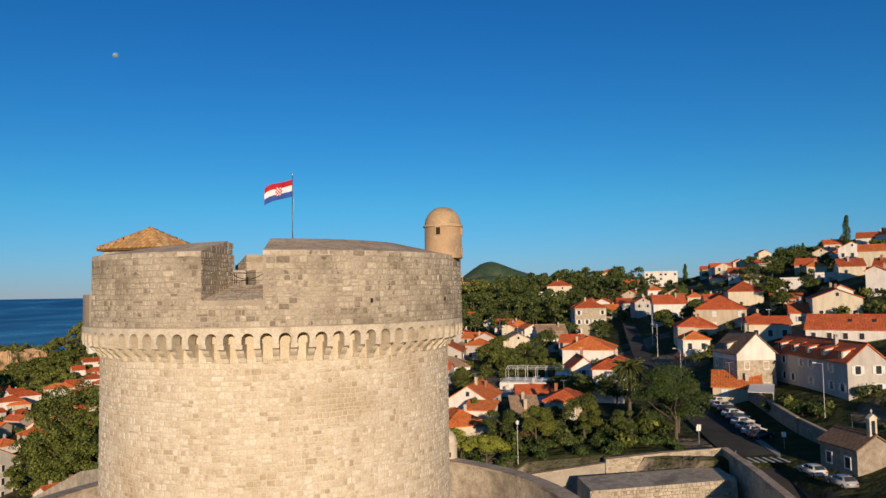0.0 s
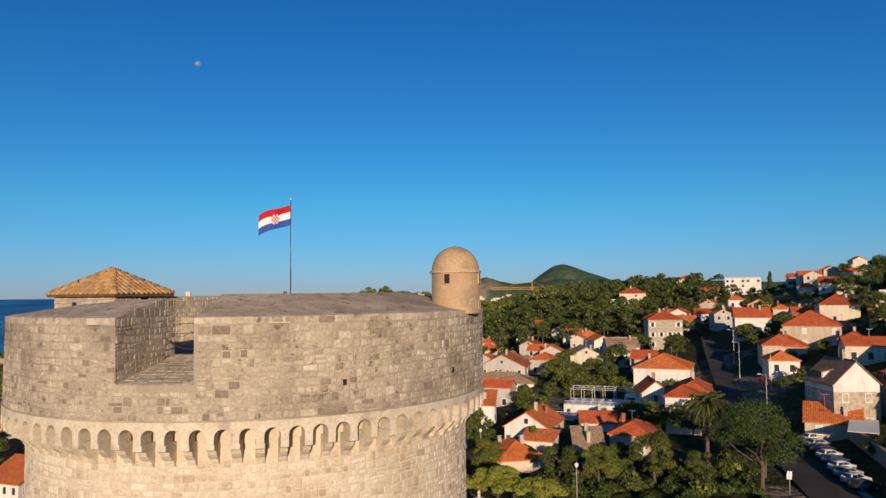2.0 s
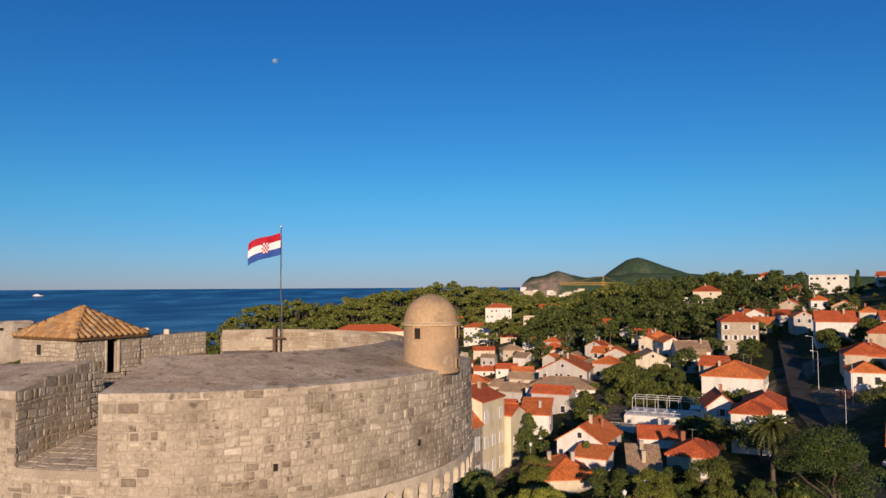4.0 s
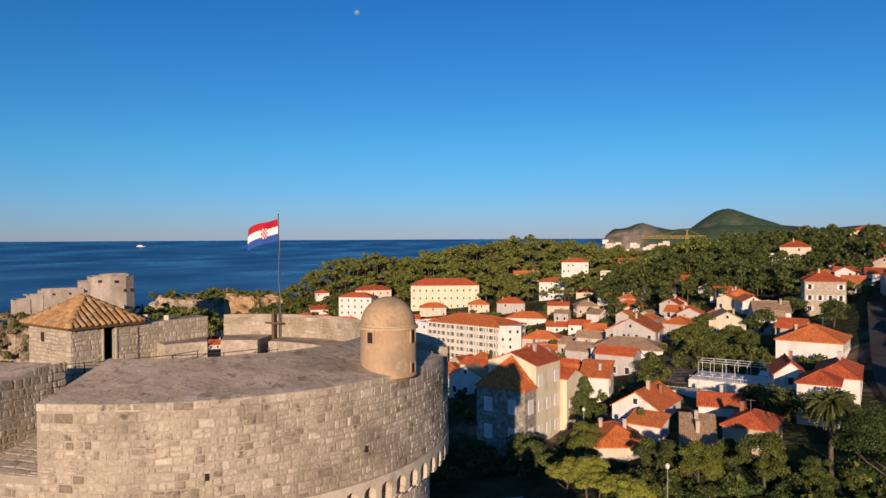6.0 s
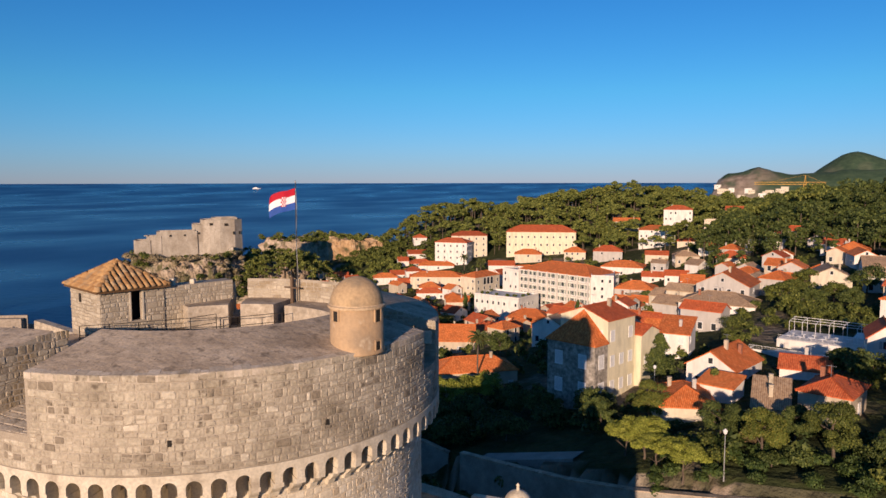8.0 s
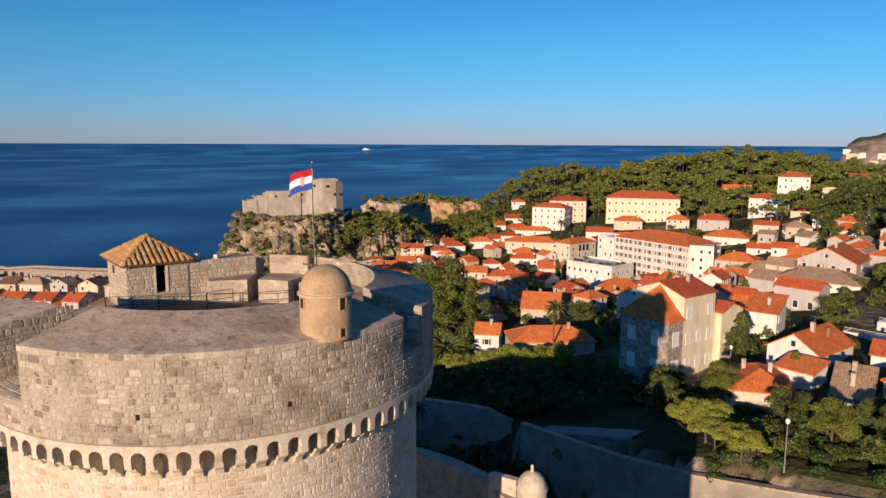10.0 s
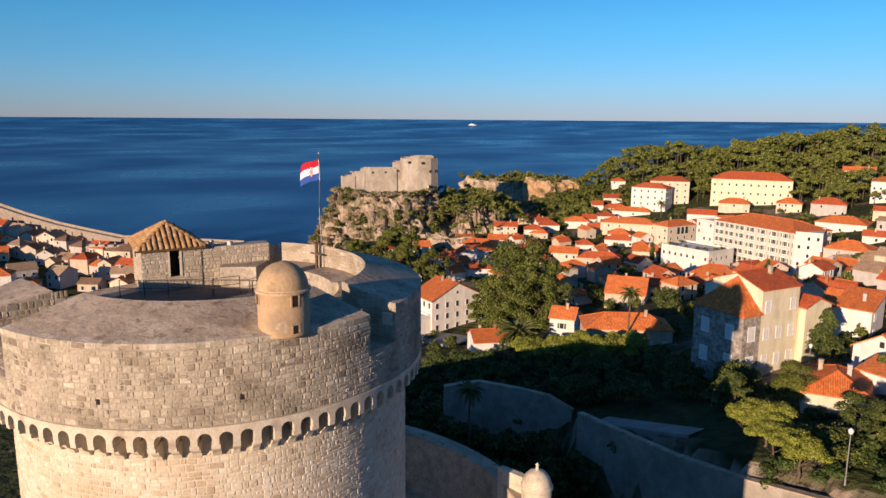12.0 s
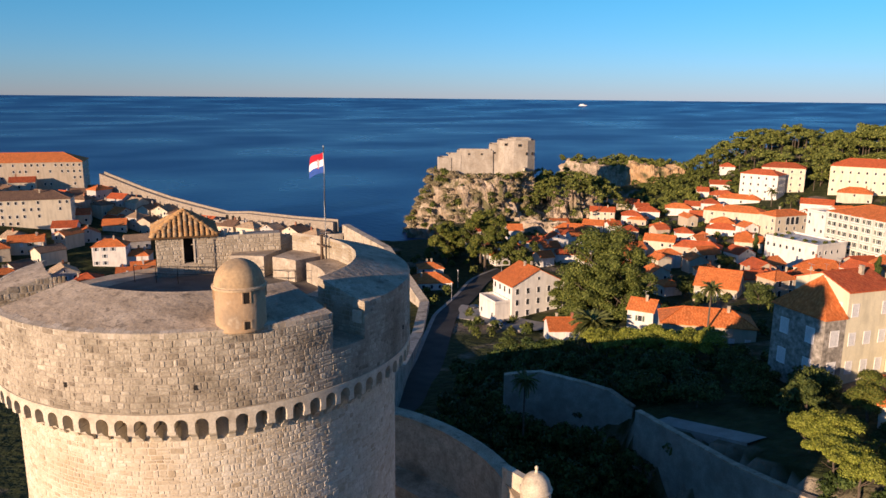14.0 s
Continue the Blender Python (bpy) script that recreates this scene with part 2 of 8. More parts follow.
def roof_surface(name, a, b, c):
    """Clay tiles far off: rolls run down the slope, rows across it, with mottled colour from tile to tile."""
    m, nodes, links, bsdf = shader(name)
    uv = nodes.new("ShaderNodeUVMap")
    uv.uv_map = "slope"
    where = uv.outputs["UV"]
    place = nodes.new("ShaderNodeNewGeometry")
    col = ramp(nodes, links, noise_at(nodes, links, where, 1.0, 3.0, (2.6, 1.4, 1)), [(0.34, a), (0.5, b), (0.66, c)])
    broad = ramp(nodes, links, noise_at(nodes, links, place.outputs["Position"], 0.55, 7.0), [(0.32, (0.80, 0.80, 0.82)), (0.68, (1.12, 1.10, 1.07))])
    col = mixed(nodes, links, 1.0, col, broad, "MULTIPLY")
    obj = nodes.new("ShaderNodeObjectInfo")
    tint = ramp(nodes, links, obj.outputs["Random"], [(0.0, (0.72, 0.72, 0.76)), (0.5, (1.0, 1.0, 1.0)), (1.0, (1.12, 1.2, 1.25))])
    col = mixed(nodes, links, 1.0, col, tint, "MULTIPLY")
    wave = nodes.new("ShaderNodeTexWave")
    wave.bands_direction = "X"
    wave.inputs["Scale"].default_value, wave.inputs["Distortion"].default_value = 1.05, 0.6
    links.new(where, wave.inputs["Vector"])
    groove = ramp(nodes, links, wave.outputs["Fac"], [(0.0, (0.72, 0.70, 0.70)), (0.5, (1.05, 1.05, 1.05))])
    links.new(mixed(nodes, links, 1.0, col, groove, "MULTIPLY"), bsdf.inputs["Base Color"])
    bsdf.inputs["Roughness"].default_value, bsdf.inputs["Specular IOR Level"].default_value = 0.85, 0.25
    bumped(nodes, links, bsdf, wave.outputs["Fac"], 0.6, 0.05)
    return m


TILE = {
    "orange": roof_surface("orange_clay_tiles", (0.54, 0.135, 0.034), (0.68, 0.185, 0.048), (0.78, 0.27, 0.09)),
    "red": roof_surface("red_clay_tiles", (0.44, 0.085, 0.03), (0.56, 0.12, 0.04), (0.64, 0.175, 0.065)),
    "tan": roof_surface("old_tan_tiles", (0.36, 0.235, 0.135), (0.48, 0.33, 0.20), (0.57, 0.42, 0.27)),
    "brown": roof_surface("old_brown_tiles", (0.16, 0.10, 0.065), (0.24, 0.145, 0.09), (0.32, 0.20, 0.12)),
    "white": roof_surface("pale_flat_roof", (0.58, 0.56, 0.52), (0.64, 0.62, 0.58), (0.68, 0.66, 0.62)),
}


def plaster(name, c):
    lo, hi = tuple(v * 0.88 for v in c), tuple(min(0.86, v * 1.06) for v in c)
    return surface(name, [(0.3, tuple(v * 0.96 for v in lo)), (0.55, hi)], 0.9, 0.9, 3.0, 0.15, 0.02, stain=tuple(v * 0.78 for v in c), stain_scale=0.3, stain_reach=(0.56, 0.85), contrast=0.05, stretch=(1.0, 1.0, 0.22))


WALL = {
    "white": plaster("white_plaster", (0.70, 0.665, 0.60)),
    "cream": plaster("cream_plaster", (0.60, 0.53, 0.40)),
    "yellow": plaster("yellow_plaster", (0.68, 0.62, 0.44)),
    "ochre": plaster("ochre_plaster", (0.66, 0.42, 0.16)),
    "tan": plaster("sandy_plaster", (0.50, 0.42, 0.31)),
    "grey": plaster("grey_plaster", (0.46, 0.43, 0.39)),
    "stone": surface("rubble_wall", [(0.3, (0.30, 0.25, 0.18)), (0.5, (0.42, 0.36, 0.27)), (0.7, (0.50, 0.44, 0.34))], 1.6, 0.92, 5.0, 0.6, 0.05),
    "greystone": surface("dark_rubble_wall", [(0.32, (0.16, 0.145, 0.12)), (0.5, (0.30, 0.27, 0.225)), (0.68, (0.46, 0.42, 0.36))], 1.3, 0.92, 5.0, 0.6, 0.05),
    "oldstone": surface("old_masonry", [(0.3, (0.24, 0.20, 0.155)), (0.7, (0.40, 0.34, 0.27))], 1.2, 0.92, 5.0, 0.6, 0.05),
}
SHUTTER = [surface("shutter_" + n, [(0.3, tuple(v * 0.85 for v in c)), (0.7, c)], 2.0, 0.6, 12.0, 0.2, 0.01) for n, c in (("white", (0.72, 0.72, 0.70)), ("green", (0.06, 0.12, 0.07)), ("grey", (0.36, 0.40, 0.42)))]


# ---- building helpers ----
def thing(name, x, y, z, turn=0.0, label="", category="", group="", kind=""):
    ob = new(name)
    ob.empty_display_size = 0.3
    ob.matrix_basis = pose(x, y, z, 0, 0, turn)
    return tagged(ob, label, category, group, kind)


def mesh_of(name, verts, faces, mats=(), slots=None, smooth_faces=False):
    me = bpy.data.meshes.new(name)
    me.from_pydata(verts, [], faces)
    for m in mats:
        me.materials.append(m)
    if slots is not None:
        me.polygons.foreach_set("material_index", np.asarray(slots, dtype=np.int32))
    if smooth_faces:
        me.polygons.foreach_set("use_smooth", np.ones(len(me.polygons), dtype=bool))
    me.update()
    return me


def piece(name, me, parent=None, m=None, label=""):
    ob = new(name, me)
    if parent is not None:
        ob.parent = parent
    if m is not None:
        ob.matrix_basis = m
    if label:
        ob["label"] = label
    return ob


def part(name, bm, material, parent=None, label="", smooth_faces=False):
    me = bpy.data.meshes.new(name)
    bmesh.ops.recalc_face_normals(bm, faces=bm.faces)
    bm.to_mesh(me)
    bm.free()
    me.materials.append(material)
    if smooth_faces:
        me.polygons.foreach_set("use_smooth", np.ones(len(me.polygons), dtype=bool))
    return piece(name, me, parent, None, label)


def box(bm, x0, y0, z0, x1, y1, z1, m=None, bevel=0.0):
    vs = [bm.verts.new(p) for p in ((x0, y0, z0), (x1, y0, z0), (x1, y1, z0), (x0, y1, z0), (x0, y0, z1), (x1, y0, z1), (x1, y1, z1), (x0, y1, z1))]
    fs = [bm.faces.new([vs[i] for i in f]) for f in ((3, 2, 1, 0), (4, 5, 6, 7), (0, 1, 5, 4), (1, 2, 6, 5), (2, 3, 7, 6), (3, 0, 4, 7))]
    if bevel:
        bmesh.ops.bevel(bm, geom=list({e for f in fs for e in f.edges}), offset=bevel, segments=1, affect="EDGES")
    if m is not None:
        bmesh.ops.transform(bm, matrix=m, verts=[v for v in vs if v.is_valid])
    return bm


def rod(bm, a, b, r0, r1=None, n=8):
    a, b = Vector(a), Vector(b)
    r1 = r0 if r1 is None else r1
    q = (b - a).to_track_quat("Z", "Y")
    rings = []
    for p, r in ((a, r0), (b, r1)):
        rings.append([bm.verts.new(p + q @ Vector((r * math.cos(2 * math.pi * k / n), r * math.sin(2 * math.pi * k / n), 0))) for k in range(n)])
    for k in range(n):
        bm.faces.new((rings[0][k], rings[0][(k + 1) % n], rings[1][(k + 1) % n], rings[1][k]))
    bm.faces.new(rings[0][::-1])
    bm.faces.new(rings[1])
    return bm


def lathe(bm, profile, n=32):
    """A turned shape: profile is (radius, height) from the bottom up."""
    rings = []
    for r, z in profile:
        if r < 1e-4:
            rings.append([bm.verts.new((0, 0, z))])
        else:
            rings.append([bm.verts.new((r * math.cos(2 * math.pi * k / n), r * math.sin(2 * math.pi * k / n), z)) for k in range(n)])
    for a, b in zip(rings, rings[1:]):
        for k in range(n):
            j = (k + 1) % n
            if len(a) == 1:
                bm.faces.new((a[0], b[j], b[k]))
            elif len(b) == 1:
                bm.faces.new((a[k], a[j], b[0]))
            else:
                bm.faces.new((a[k], a[j], b[j], b[k]))
    return bm


def bump(x, y, cx, cy, sx, sy, h):
    return h * np.exp(-((x - cx) / sx) ** 2 - ((y - cy) / sy) ** 2)


def smooth(a, b, v):
    k = np.clip((v - a) / (b - a), 0, 1)
    return k * k * (3 - 2 * k)


def height(x, y):
    """Ground level over the sea: a slope that falls to the shore, the pine hill, the far hills."""
    x, y = np.asarray(x, float), np.asarray(y, float)
    hill = np.interp(x, (52, 230, 400), (0, 49, 70)) * (1 - 0.85 * smooth(340, 640, y))
    slope = np.interp(x, (-400, 8, 52), (-57.5, 46, 48)) + hill + 0.02 * np.clip(y - 150, -80, 300)
    z = 12 + 7 * np.logaddexp(0, (slope - 12) / 7)
    z = np.where(z > 150, 150 + 0.1 * (z - 150), z)
    z = z + bump(x, y, -185, 605, 90, 140, 37) + bump(x, y, -98, 660, 75, 85, 25) + bump(x, y, 60, 520, 70, 75, 14) + bump(x, y, -440, 40, 110, 110, 30)
    z = z - bump(x, y, -55, 340, 60, 60, 10) - bump(x, y, 22, 183, 15, 11, 3.2) + bump(x, y, -285, 465, 40, 35, 9) + bump(x, y, -252, 546, 46, 44, 18)
    xc = np.interp(y, (-400, 130, 190, 215, 265, 290, 310, 345, 385, 410, 435, 465, 600, 720), (-480, -440, -345, -290, -275, -300, -360, -365, -335, -285, -280, -340, -390, -340))
    yc = np.interp(x, (-400, -200, -90, 0, 100, 300, 600), (640, 730, 760, 950, 1500, 2400, 3200))
    land = smooth(-4, 9, x - xc) * smooth(-10, 25, yc - y)
    z = z * land - 9 * (1 - land)
    cape = np.interp(x, (-136, -126, -112, -97, -74, -50, -26, 2, 40, 360), (0, 60, 97, 109, 112, 118, 112, 106, 106, 106)) * np.exp(-((y - 1300) / 115) ** 2)
    shelf = np.interp(x, (-84, -56, -20, 44, 290), (0, 45, 68, 74, 76)) * np.exp(-((y - 1070) / 90) ** 2)
    cone = np.interp(x, (-100, 0, 30, 60, 77, 88, 96, 111, 128, 166, 194, 260, 400), (0, 92, 108, 131, 143, 147, 148, 145, 139, 123, 113, 106, 104)) * np.exp(-((y - 1490) / 135) ** 2)
    far = np.maximum.reduce([cone, cape, shelf, bump(x, y, 330, 1500, 190, 190, 112)])
    z = np.maximum(z, far - 12) + 0.15 * np.minimum(z, 0)
    ditch = smooth(26, 30, np.hypot(x + 11.62, y - 51.8)) * smooth(2, 0, y + 1.2 - np.interp(x, (-75, -57, -52, -44, -36, -30, -20, -10, 0.5, 12, 24, 45), (119, 120.2, 125, 127.8, 130, 123.9, 120.9, 117.3, 113.8, 111.8, 111, 104))) * smooth(-75, -60, x) * smooth(48, 40, x)
    return z - ditch * np.clip(z - 26, 0, 16)



def level(x, y):
    """Ground level with its small unevenness."""
    z = float(height(x, y))
    return z + noise.noise((x * 0.03, y * 0.03, 0)) * min(1.2, max(0.0, (z + 2) * 0.12))


SPOTS = []


# ---- ground: one sheet to the far hills ----
def spaced(lo, hi, step, far_lo, far_hi, grow=1.12):
    mid = list(np.arange(lo, hi + 0.1, step))
    out, s = [], step
    v = hi
    while v < far_hi:
        s *= grow
        v += s
        out.append(v)
    back, s, v = [], step, lo
    while v > far_lo:
        s *= 1.12
        v -= s
        back.append(v)
    return np.array(back[::-1] + mid + out)


def build_ground():
    xs, ys = spaced(-400, 260, 5.0, -900, 3500), np.union1d(spaced(-20, 640, 5.0, -1200, 4200, 1.045), np.arange(1000, 1560, 12.0))
    xs = np.union1d(xs, np.arange(-77.5, 50, 2.5))
    ys = np.union1d(ys, np.arange(72.5, 140, 2.5))
    gx, gy = np.meshgrid(xs, ys)
    gz = height(gx, gy)
    wob = np.array([noise.noise((x * 0.03, y * 0.03, 0)) for x, y in zip(gx.ravel(), gy.ravel())]).reshape(gx.shape)
    gz = gz + wob * np.clip((gz + 2) * 0.12, 0, 1.2)
    farness = np.clip((gy - 900) / 400, 0, 1)
    wob2 = np.array([noise.fractal((x * 0.006, y * 0.006, 3.0), 0.8, 2.0, 5) for x, y in zip(gx.ravel(), gy.ravel())]).reshape(gx.shape)
    gz = gz + farness * np.where(gz > -3, wob2 * np.where(gy < 1390, 7, 2.5), 0)
    nx, ny = len(xs), len(ys)
    idx = np.arange(nx * ny).reshape(ny, nx)
    faces = np.stack([idx[:-1, :-1], idx[:-1, 1:], idx[1:, 1:], idx[1:, :-1]], -1).reshape(-1, 4)
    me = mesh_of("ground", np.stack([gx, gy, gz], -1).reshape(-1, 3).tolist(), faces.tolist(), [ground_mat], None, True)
    return tagged(piece("ground", me), "hillside ground of dark scrub, dry earth and grass", "ground", kind="structure")


def make_ground_mat():
    m, nodes, links, bsdf = shader("scrub_and_earth")
    place = nodes.new("ShaderNodeNewGeometry")
    where = place.outputs["Position"]
    green = ramp(nodes, links, noise_at(nodes, links, where, 0.35, 6.0), [(0.3, (0.028, 0.036, 0.014)), (0.55, (0.05, 0.06, 0.022)), (0.75, (0.085, 0.08, 0.036))])
    earth = ramp(nodes, links, noise_at(nodes, links, where, 0.8, 5.0), [(0.3, (0.13, 0.105, 0.075)), (0.7, (0.24, 0.20, 0.15))])
    where_bare = ramp(nodes, links, noise_at(nodes, links, where, 0.045, 5.0), [(0.56, (0, 0, 0)), (0.64, (1, 1, 1))])
    col = mixed(nodes, links, where_bare, green, earth)
    apart = nodes.new("ShaderNodeSeparateXYZ")
    links.new(where, apart.inputs[0])
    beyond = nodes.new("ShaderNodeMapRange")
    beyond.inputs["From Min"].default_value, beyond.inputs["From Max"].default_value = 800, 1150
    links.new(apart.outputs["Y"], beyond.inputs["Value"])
    # far maquis green, with a bluish aerial haze mixed into its colour
    hazy_maquis = ramp(nodes, links, noise_at(nodes, links, where, 0.11, 8.0), [(0.35, (0.042, 0.075, 0.045)), (0.62, (0.066, 0.105, 0.06)), (0.8, (0.115, 0.135, 0.08))])
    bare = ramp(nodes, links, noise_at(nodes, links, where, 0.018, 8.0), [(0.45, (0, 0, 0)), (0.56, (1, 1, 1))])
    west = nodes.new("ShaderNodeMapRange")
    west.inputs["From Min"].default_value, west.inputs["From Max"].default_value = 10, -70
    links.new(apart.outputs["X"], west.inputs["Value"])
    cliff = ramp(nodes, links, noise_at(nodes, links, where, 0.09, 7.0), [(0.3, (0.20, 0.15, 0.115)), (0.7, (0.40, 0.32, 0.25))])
    hazy_maquis = mixed(nodes, links, mixed(nodes, links, 1.0, bare, west.outputs["Result"], "MULTIPLY"), hazy_maquis, cliff)
    col = mixed(nodes, links, beyond.outputs["Result"], col, hazy_maquis)
    steep = nodes.new("ShaderNodeSeparateXYZ")
    links.new(place.outputs["Normal"], steep.inputs[0])
    rock = ramp(nodes, links, noise_at(nodes, links, where, 0.15, 6.0), [(0.3, (0.24, 0.19, 0.14)), (0.7, (0.42, 0.35, 0.27))])
    cut = ramp(nodes, links, steep.outputs["Z"], [(0.62, (1, 1, 1)), (0.78, (0, 0, 0))])
    col = mixed(nodes, links, cut, col, rock)
    links.new(col, bsdf.inputs["Base Color"])
    bsdf.inputs["Roughness"].default_value, bsdf.inputs["Specular IOR Level"].default_value = 0.95, 0.1
    bumped(nodes, links, bsdf, noise_at(nodes, links, where, 0.5, 12.0), 1.0, 1.6)
    return m


ground_mat = make_ground_mat()
build_ground()


def build_sea():
    m, nodes, links, bsdf = shader("deep_sea")
    place = nodes.new("ShaderNodeNewGeometry")
    where = place.outputs["Position"]
    streak = noise_at(nodes, links, where, 0.004, 3.0, (1.0, 0.7, 1))
    links.new(ramp(nodes, links, streak, [(0.34, (0.003, 0.030, 0.108)), (0.5, (0.004, 0.037, 0.128)), (0.66, (0.006, 0.047, 0.15))]), bsdf.inputs["Base Color"])
    gloss = nodes.new("ShaderNodeMapRange")
    gloss.inputs["From Min"].default_value, gloss.inputs["From Max"].default_value = 0.38, 0.62
    gloss.inputs["To Min"].default_value, gloss.inputs["To Max"].default_value = 0.27, 0.42
    links.new(streak, gloss.inputs["Value"])
    links.new(gloss.outputs["Result"], bsdf.inputs["Roughness"])
    bsdf.inputs["Specular IOR Level"].default_value = 0.22
    bumped(nodes, links, bsdf, noise_at(nodes, links, where, 0.12, 6.0, (1.0, 1.6, 1)), 0.4, 1.2)
    # flat near the shore, lifted very slightly far out so that it ends on the true horizon
    verts, faces = [], []
    radii = [5, 300, 600, 1000, 1600, 2400, 3000, 3500, 4000, 4400, 4700, 4850]
    n = 96
    for r in radii:
        k = max(0.0, (r - 2400) / 2450)
        for j in range(n):
            a = 2 * math.pi * j / n
            verts.append((r * math.cos(a), r * math.sin(a), 71.0 * k * k))
    for i in range(len(radii) - 1):
        for j in range(n):
            faces.append((i * n + j, i * n + (j + 1) % n, (i + 1) * n + (j + 1) % n, (i + 1) * n + j))
    return tagged(piece("water", mesh_of("water", verts, faces, [m], None, True)), "deep blue sea with faint wind streaks", "sea", kind="structure")


build_sea()


# ---- the round tower ----
CX, CY, Z0 = -11.62, 51.8, 30.0
R_BODY, R_CROWN, R_IN, R_NEAR = 11.82, 12.86, 9.3, 8.65
tower = thing("fortress_tower", CX, CY, Z0, 0, "massive round limestone fortress tower with corbelled crown and sloped merlons", "tower")


def on_ring(r, a, z):
    return (r * math.cos(radians(a)), r * math.sin(radians(a)), z - Z0)


def ring_solid(name, a0, a1, section, mats, top_slot=1, step=1.5, label="", parent=None):
    """A solid swept round the tower's axis from angle a0 to a1; section is (radius, z) points, outer bottom first, going up and inwards."""
    n = max(1, int(round((a1 - a0) / step)))
    k = len(section)
    verts, faces, slots = [], [], []
    for i in range(n + 1):
        a = a0 + (a1 - a0) * i / n
        verts += [on_ring(r, a, z) for r, z in section]
    for i in range(n):
        for j in range(k):
            j2 = (j + 1) % k
            faces.append((i * k + j, (i + 1) * k + j, (i + 1) * k + j2, i * k + j2))
            slots.append(top_slot if j == 1 else 0)
    faces += [tuple(range(k))[::-1], tuple(n * k + j for j in range(k))]
    slots += [0, 0]
    return piece(name, mesh_of(name, verts, faces, mats, slots), parent or tower, None, label)


def stone_field(place_at, u_len, v_len, course, width, proud, seed, keep=None, sway=0.045, round_off=0.2, dressed=0.0):
    """Uneven courses of hewn blocks with rounded corners: place_at(u, v, out) gives the point. Yields the corners of each block, the middle last; the top courses may be dressed larger and squarer."""
    rg = random.Random(seed)

    def bed(row, u):
        if row == 0:
            return 0.0
        return sway * (math.sin(u * 1.3 + row * 2.1) * 0.6 + math.sin(u * 3.7 + row * 5.3) * 0.5 + math.sin(u * 0.41 + row * 1.7))

    def block(a, b, v0, v1, v2, v3):
        w, h = b - a, min(v3 - v0, v2 - v1)
        p = rg.uniform(*proud)
        e = min(0.04, 0.16 * min(w, h))
        cut = [rg.uniform(0.04, round_off) * min(w, h) for _ in range(8)]

        def spot(x, y, out):
            k = min(1.0, max(0.0, x / w))
            lo, hi = v0 + (v1 - v0) * k, v3 + (v2 - v3) * k
            return place_at(a + x, lo + (hi - lo) * min(1.0, max(0.0, y / h)), out)

        def ring(g, out, loose):
            c = cut
            corners = ((g, g + c[0]), (g + c[1], g), (w - g - c[2], g), (w - g, g + c[3]), (w - g, h - g - c[4]), (w - g - c[5], h - g), (g + c[6], h - g), (g, h - g - c[7]))
            return [spot(x + rg.uniform(-loose, loose), y + rg.uniform(-loose, loose), out * rg.uniform(0.6, 1.4)) for x, y in corners]

        return (a + b) / 2, (v0 + v1 + v2 + v3) / 4, ring(0.01, -0.014, 0.0) + ring(0.01 + e, p, 0.012) + [spot(w / 2, h / 2, p * 1.12)]

    v, row = 0.0, 0
    while v < v_len - 0.05:
        h = rg.uniform(*course)
        fine = dressed and v_len - v < dressed
        if fine and v_len - v > 0.6:
            h = (v_len - v) * 0.52
        last = v + h > v_len - 0.12
        h = v_len - v if last else h
        u = -rg.uniform(0, width[1])
        while u < u_len:
            w = rg.uniform(*width) * rg.choice((0.75, 1.0, 1.0, 1.3)) if not fine else rg.uniform(0.42, 0.85)
            a, b = max(0, u), min(u_len, u + w)
            u += w
            if b - a < 0.09 or (keep and not keep((a + b) / 2, v + h / 2)):
                continue
            v0, v1 = v + bed(row, a), v + bed(row, b)
            v3, v2 = (v + h, v + h) if last else (v + h + bed(row + 1, a), v + h + bed(row + 1, b))
            if not fine and h > 0.27 and rg.random() < 0.2:
                k = rg.uniform(0.4, 0.6)
                yield block(a, b, v0, v1, v1 + (v2 - v1) * k, v0 + (v3 - v0) * k)
                yield block(a, b, v0 + (v3 - v0) * k, v1 + (v2 - v1) * k, v2, v3)
            elif not fine and w > 0.5 and rg.random() < 0.3:
                m = a + (b - a) * rg.uniform(0.35, 0.65)
                x0, x1 = v0 + (v1 - v0) * 0.5, v3 + (v2 - v3) * 0.5
                yield block(a, m, v0, x0, x1, v3)
                yield block(m, b, x0, v1, v2, x1)
            else:
                yield block(a, b, v0, v1, v2, v3)
        v += h
        row += 1


BLOCK_FACES = tuple((k, (k + 1) % 8, 8 + (k + 1) % 8, 8 + k) for k in range(8)) + tuple((8 + k, 8 + (k + 1) % 8, 16) for k in range(8))


class Joined:
    """Many small pieces gathered into one mesh."""

    def __init__(self):
        self.verts, self.faces = [], []

    def add(self, corners, faces=BLOCK_FACES):
        k = len(self.verts)
        self.verts += corners
        self.faces += [tuple(i + k for i in f) for f in faces]

    def put(self, name, material, parent, label="", stuff=True):
        ob = piece(name, mesh_of(name, self.verts, self.faces, [material]), parent, None, label)
        if stuff:
            ob["kind"] = "stuff"
        return ob


# body: a plain drum that carries the masonry
bm = bmesh.new()
lathe(bm, [(R_BODY + 0.9, 0.0), (R_BODY + 0.25, 14.0), (R_BODY, 26.0), (R_BODY, 40.22), (0.01, 40.22)], 96)
part("drum", bm, body_mortar, tower)

NOTCHES = ((-97.0, -82.0, 71.75), (7.7, 18.5, 72.35), (121.0, 128.0, 72.6), (153.0, 220.0, 72.2))
MERLONS = ((-140.0, -97.0), (-82.0, 7.7), (18.5, 121.0), (128.0, 153.0))
Z_LOW, Z_OUT, Z_INN = 70.25, 74.45, 75.42
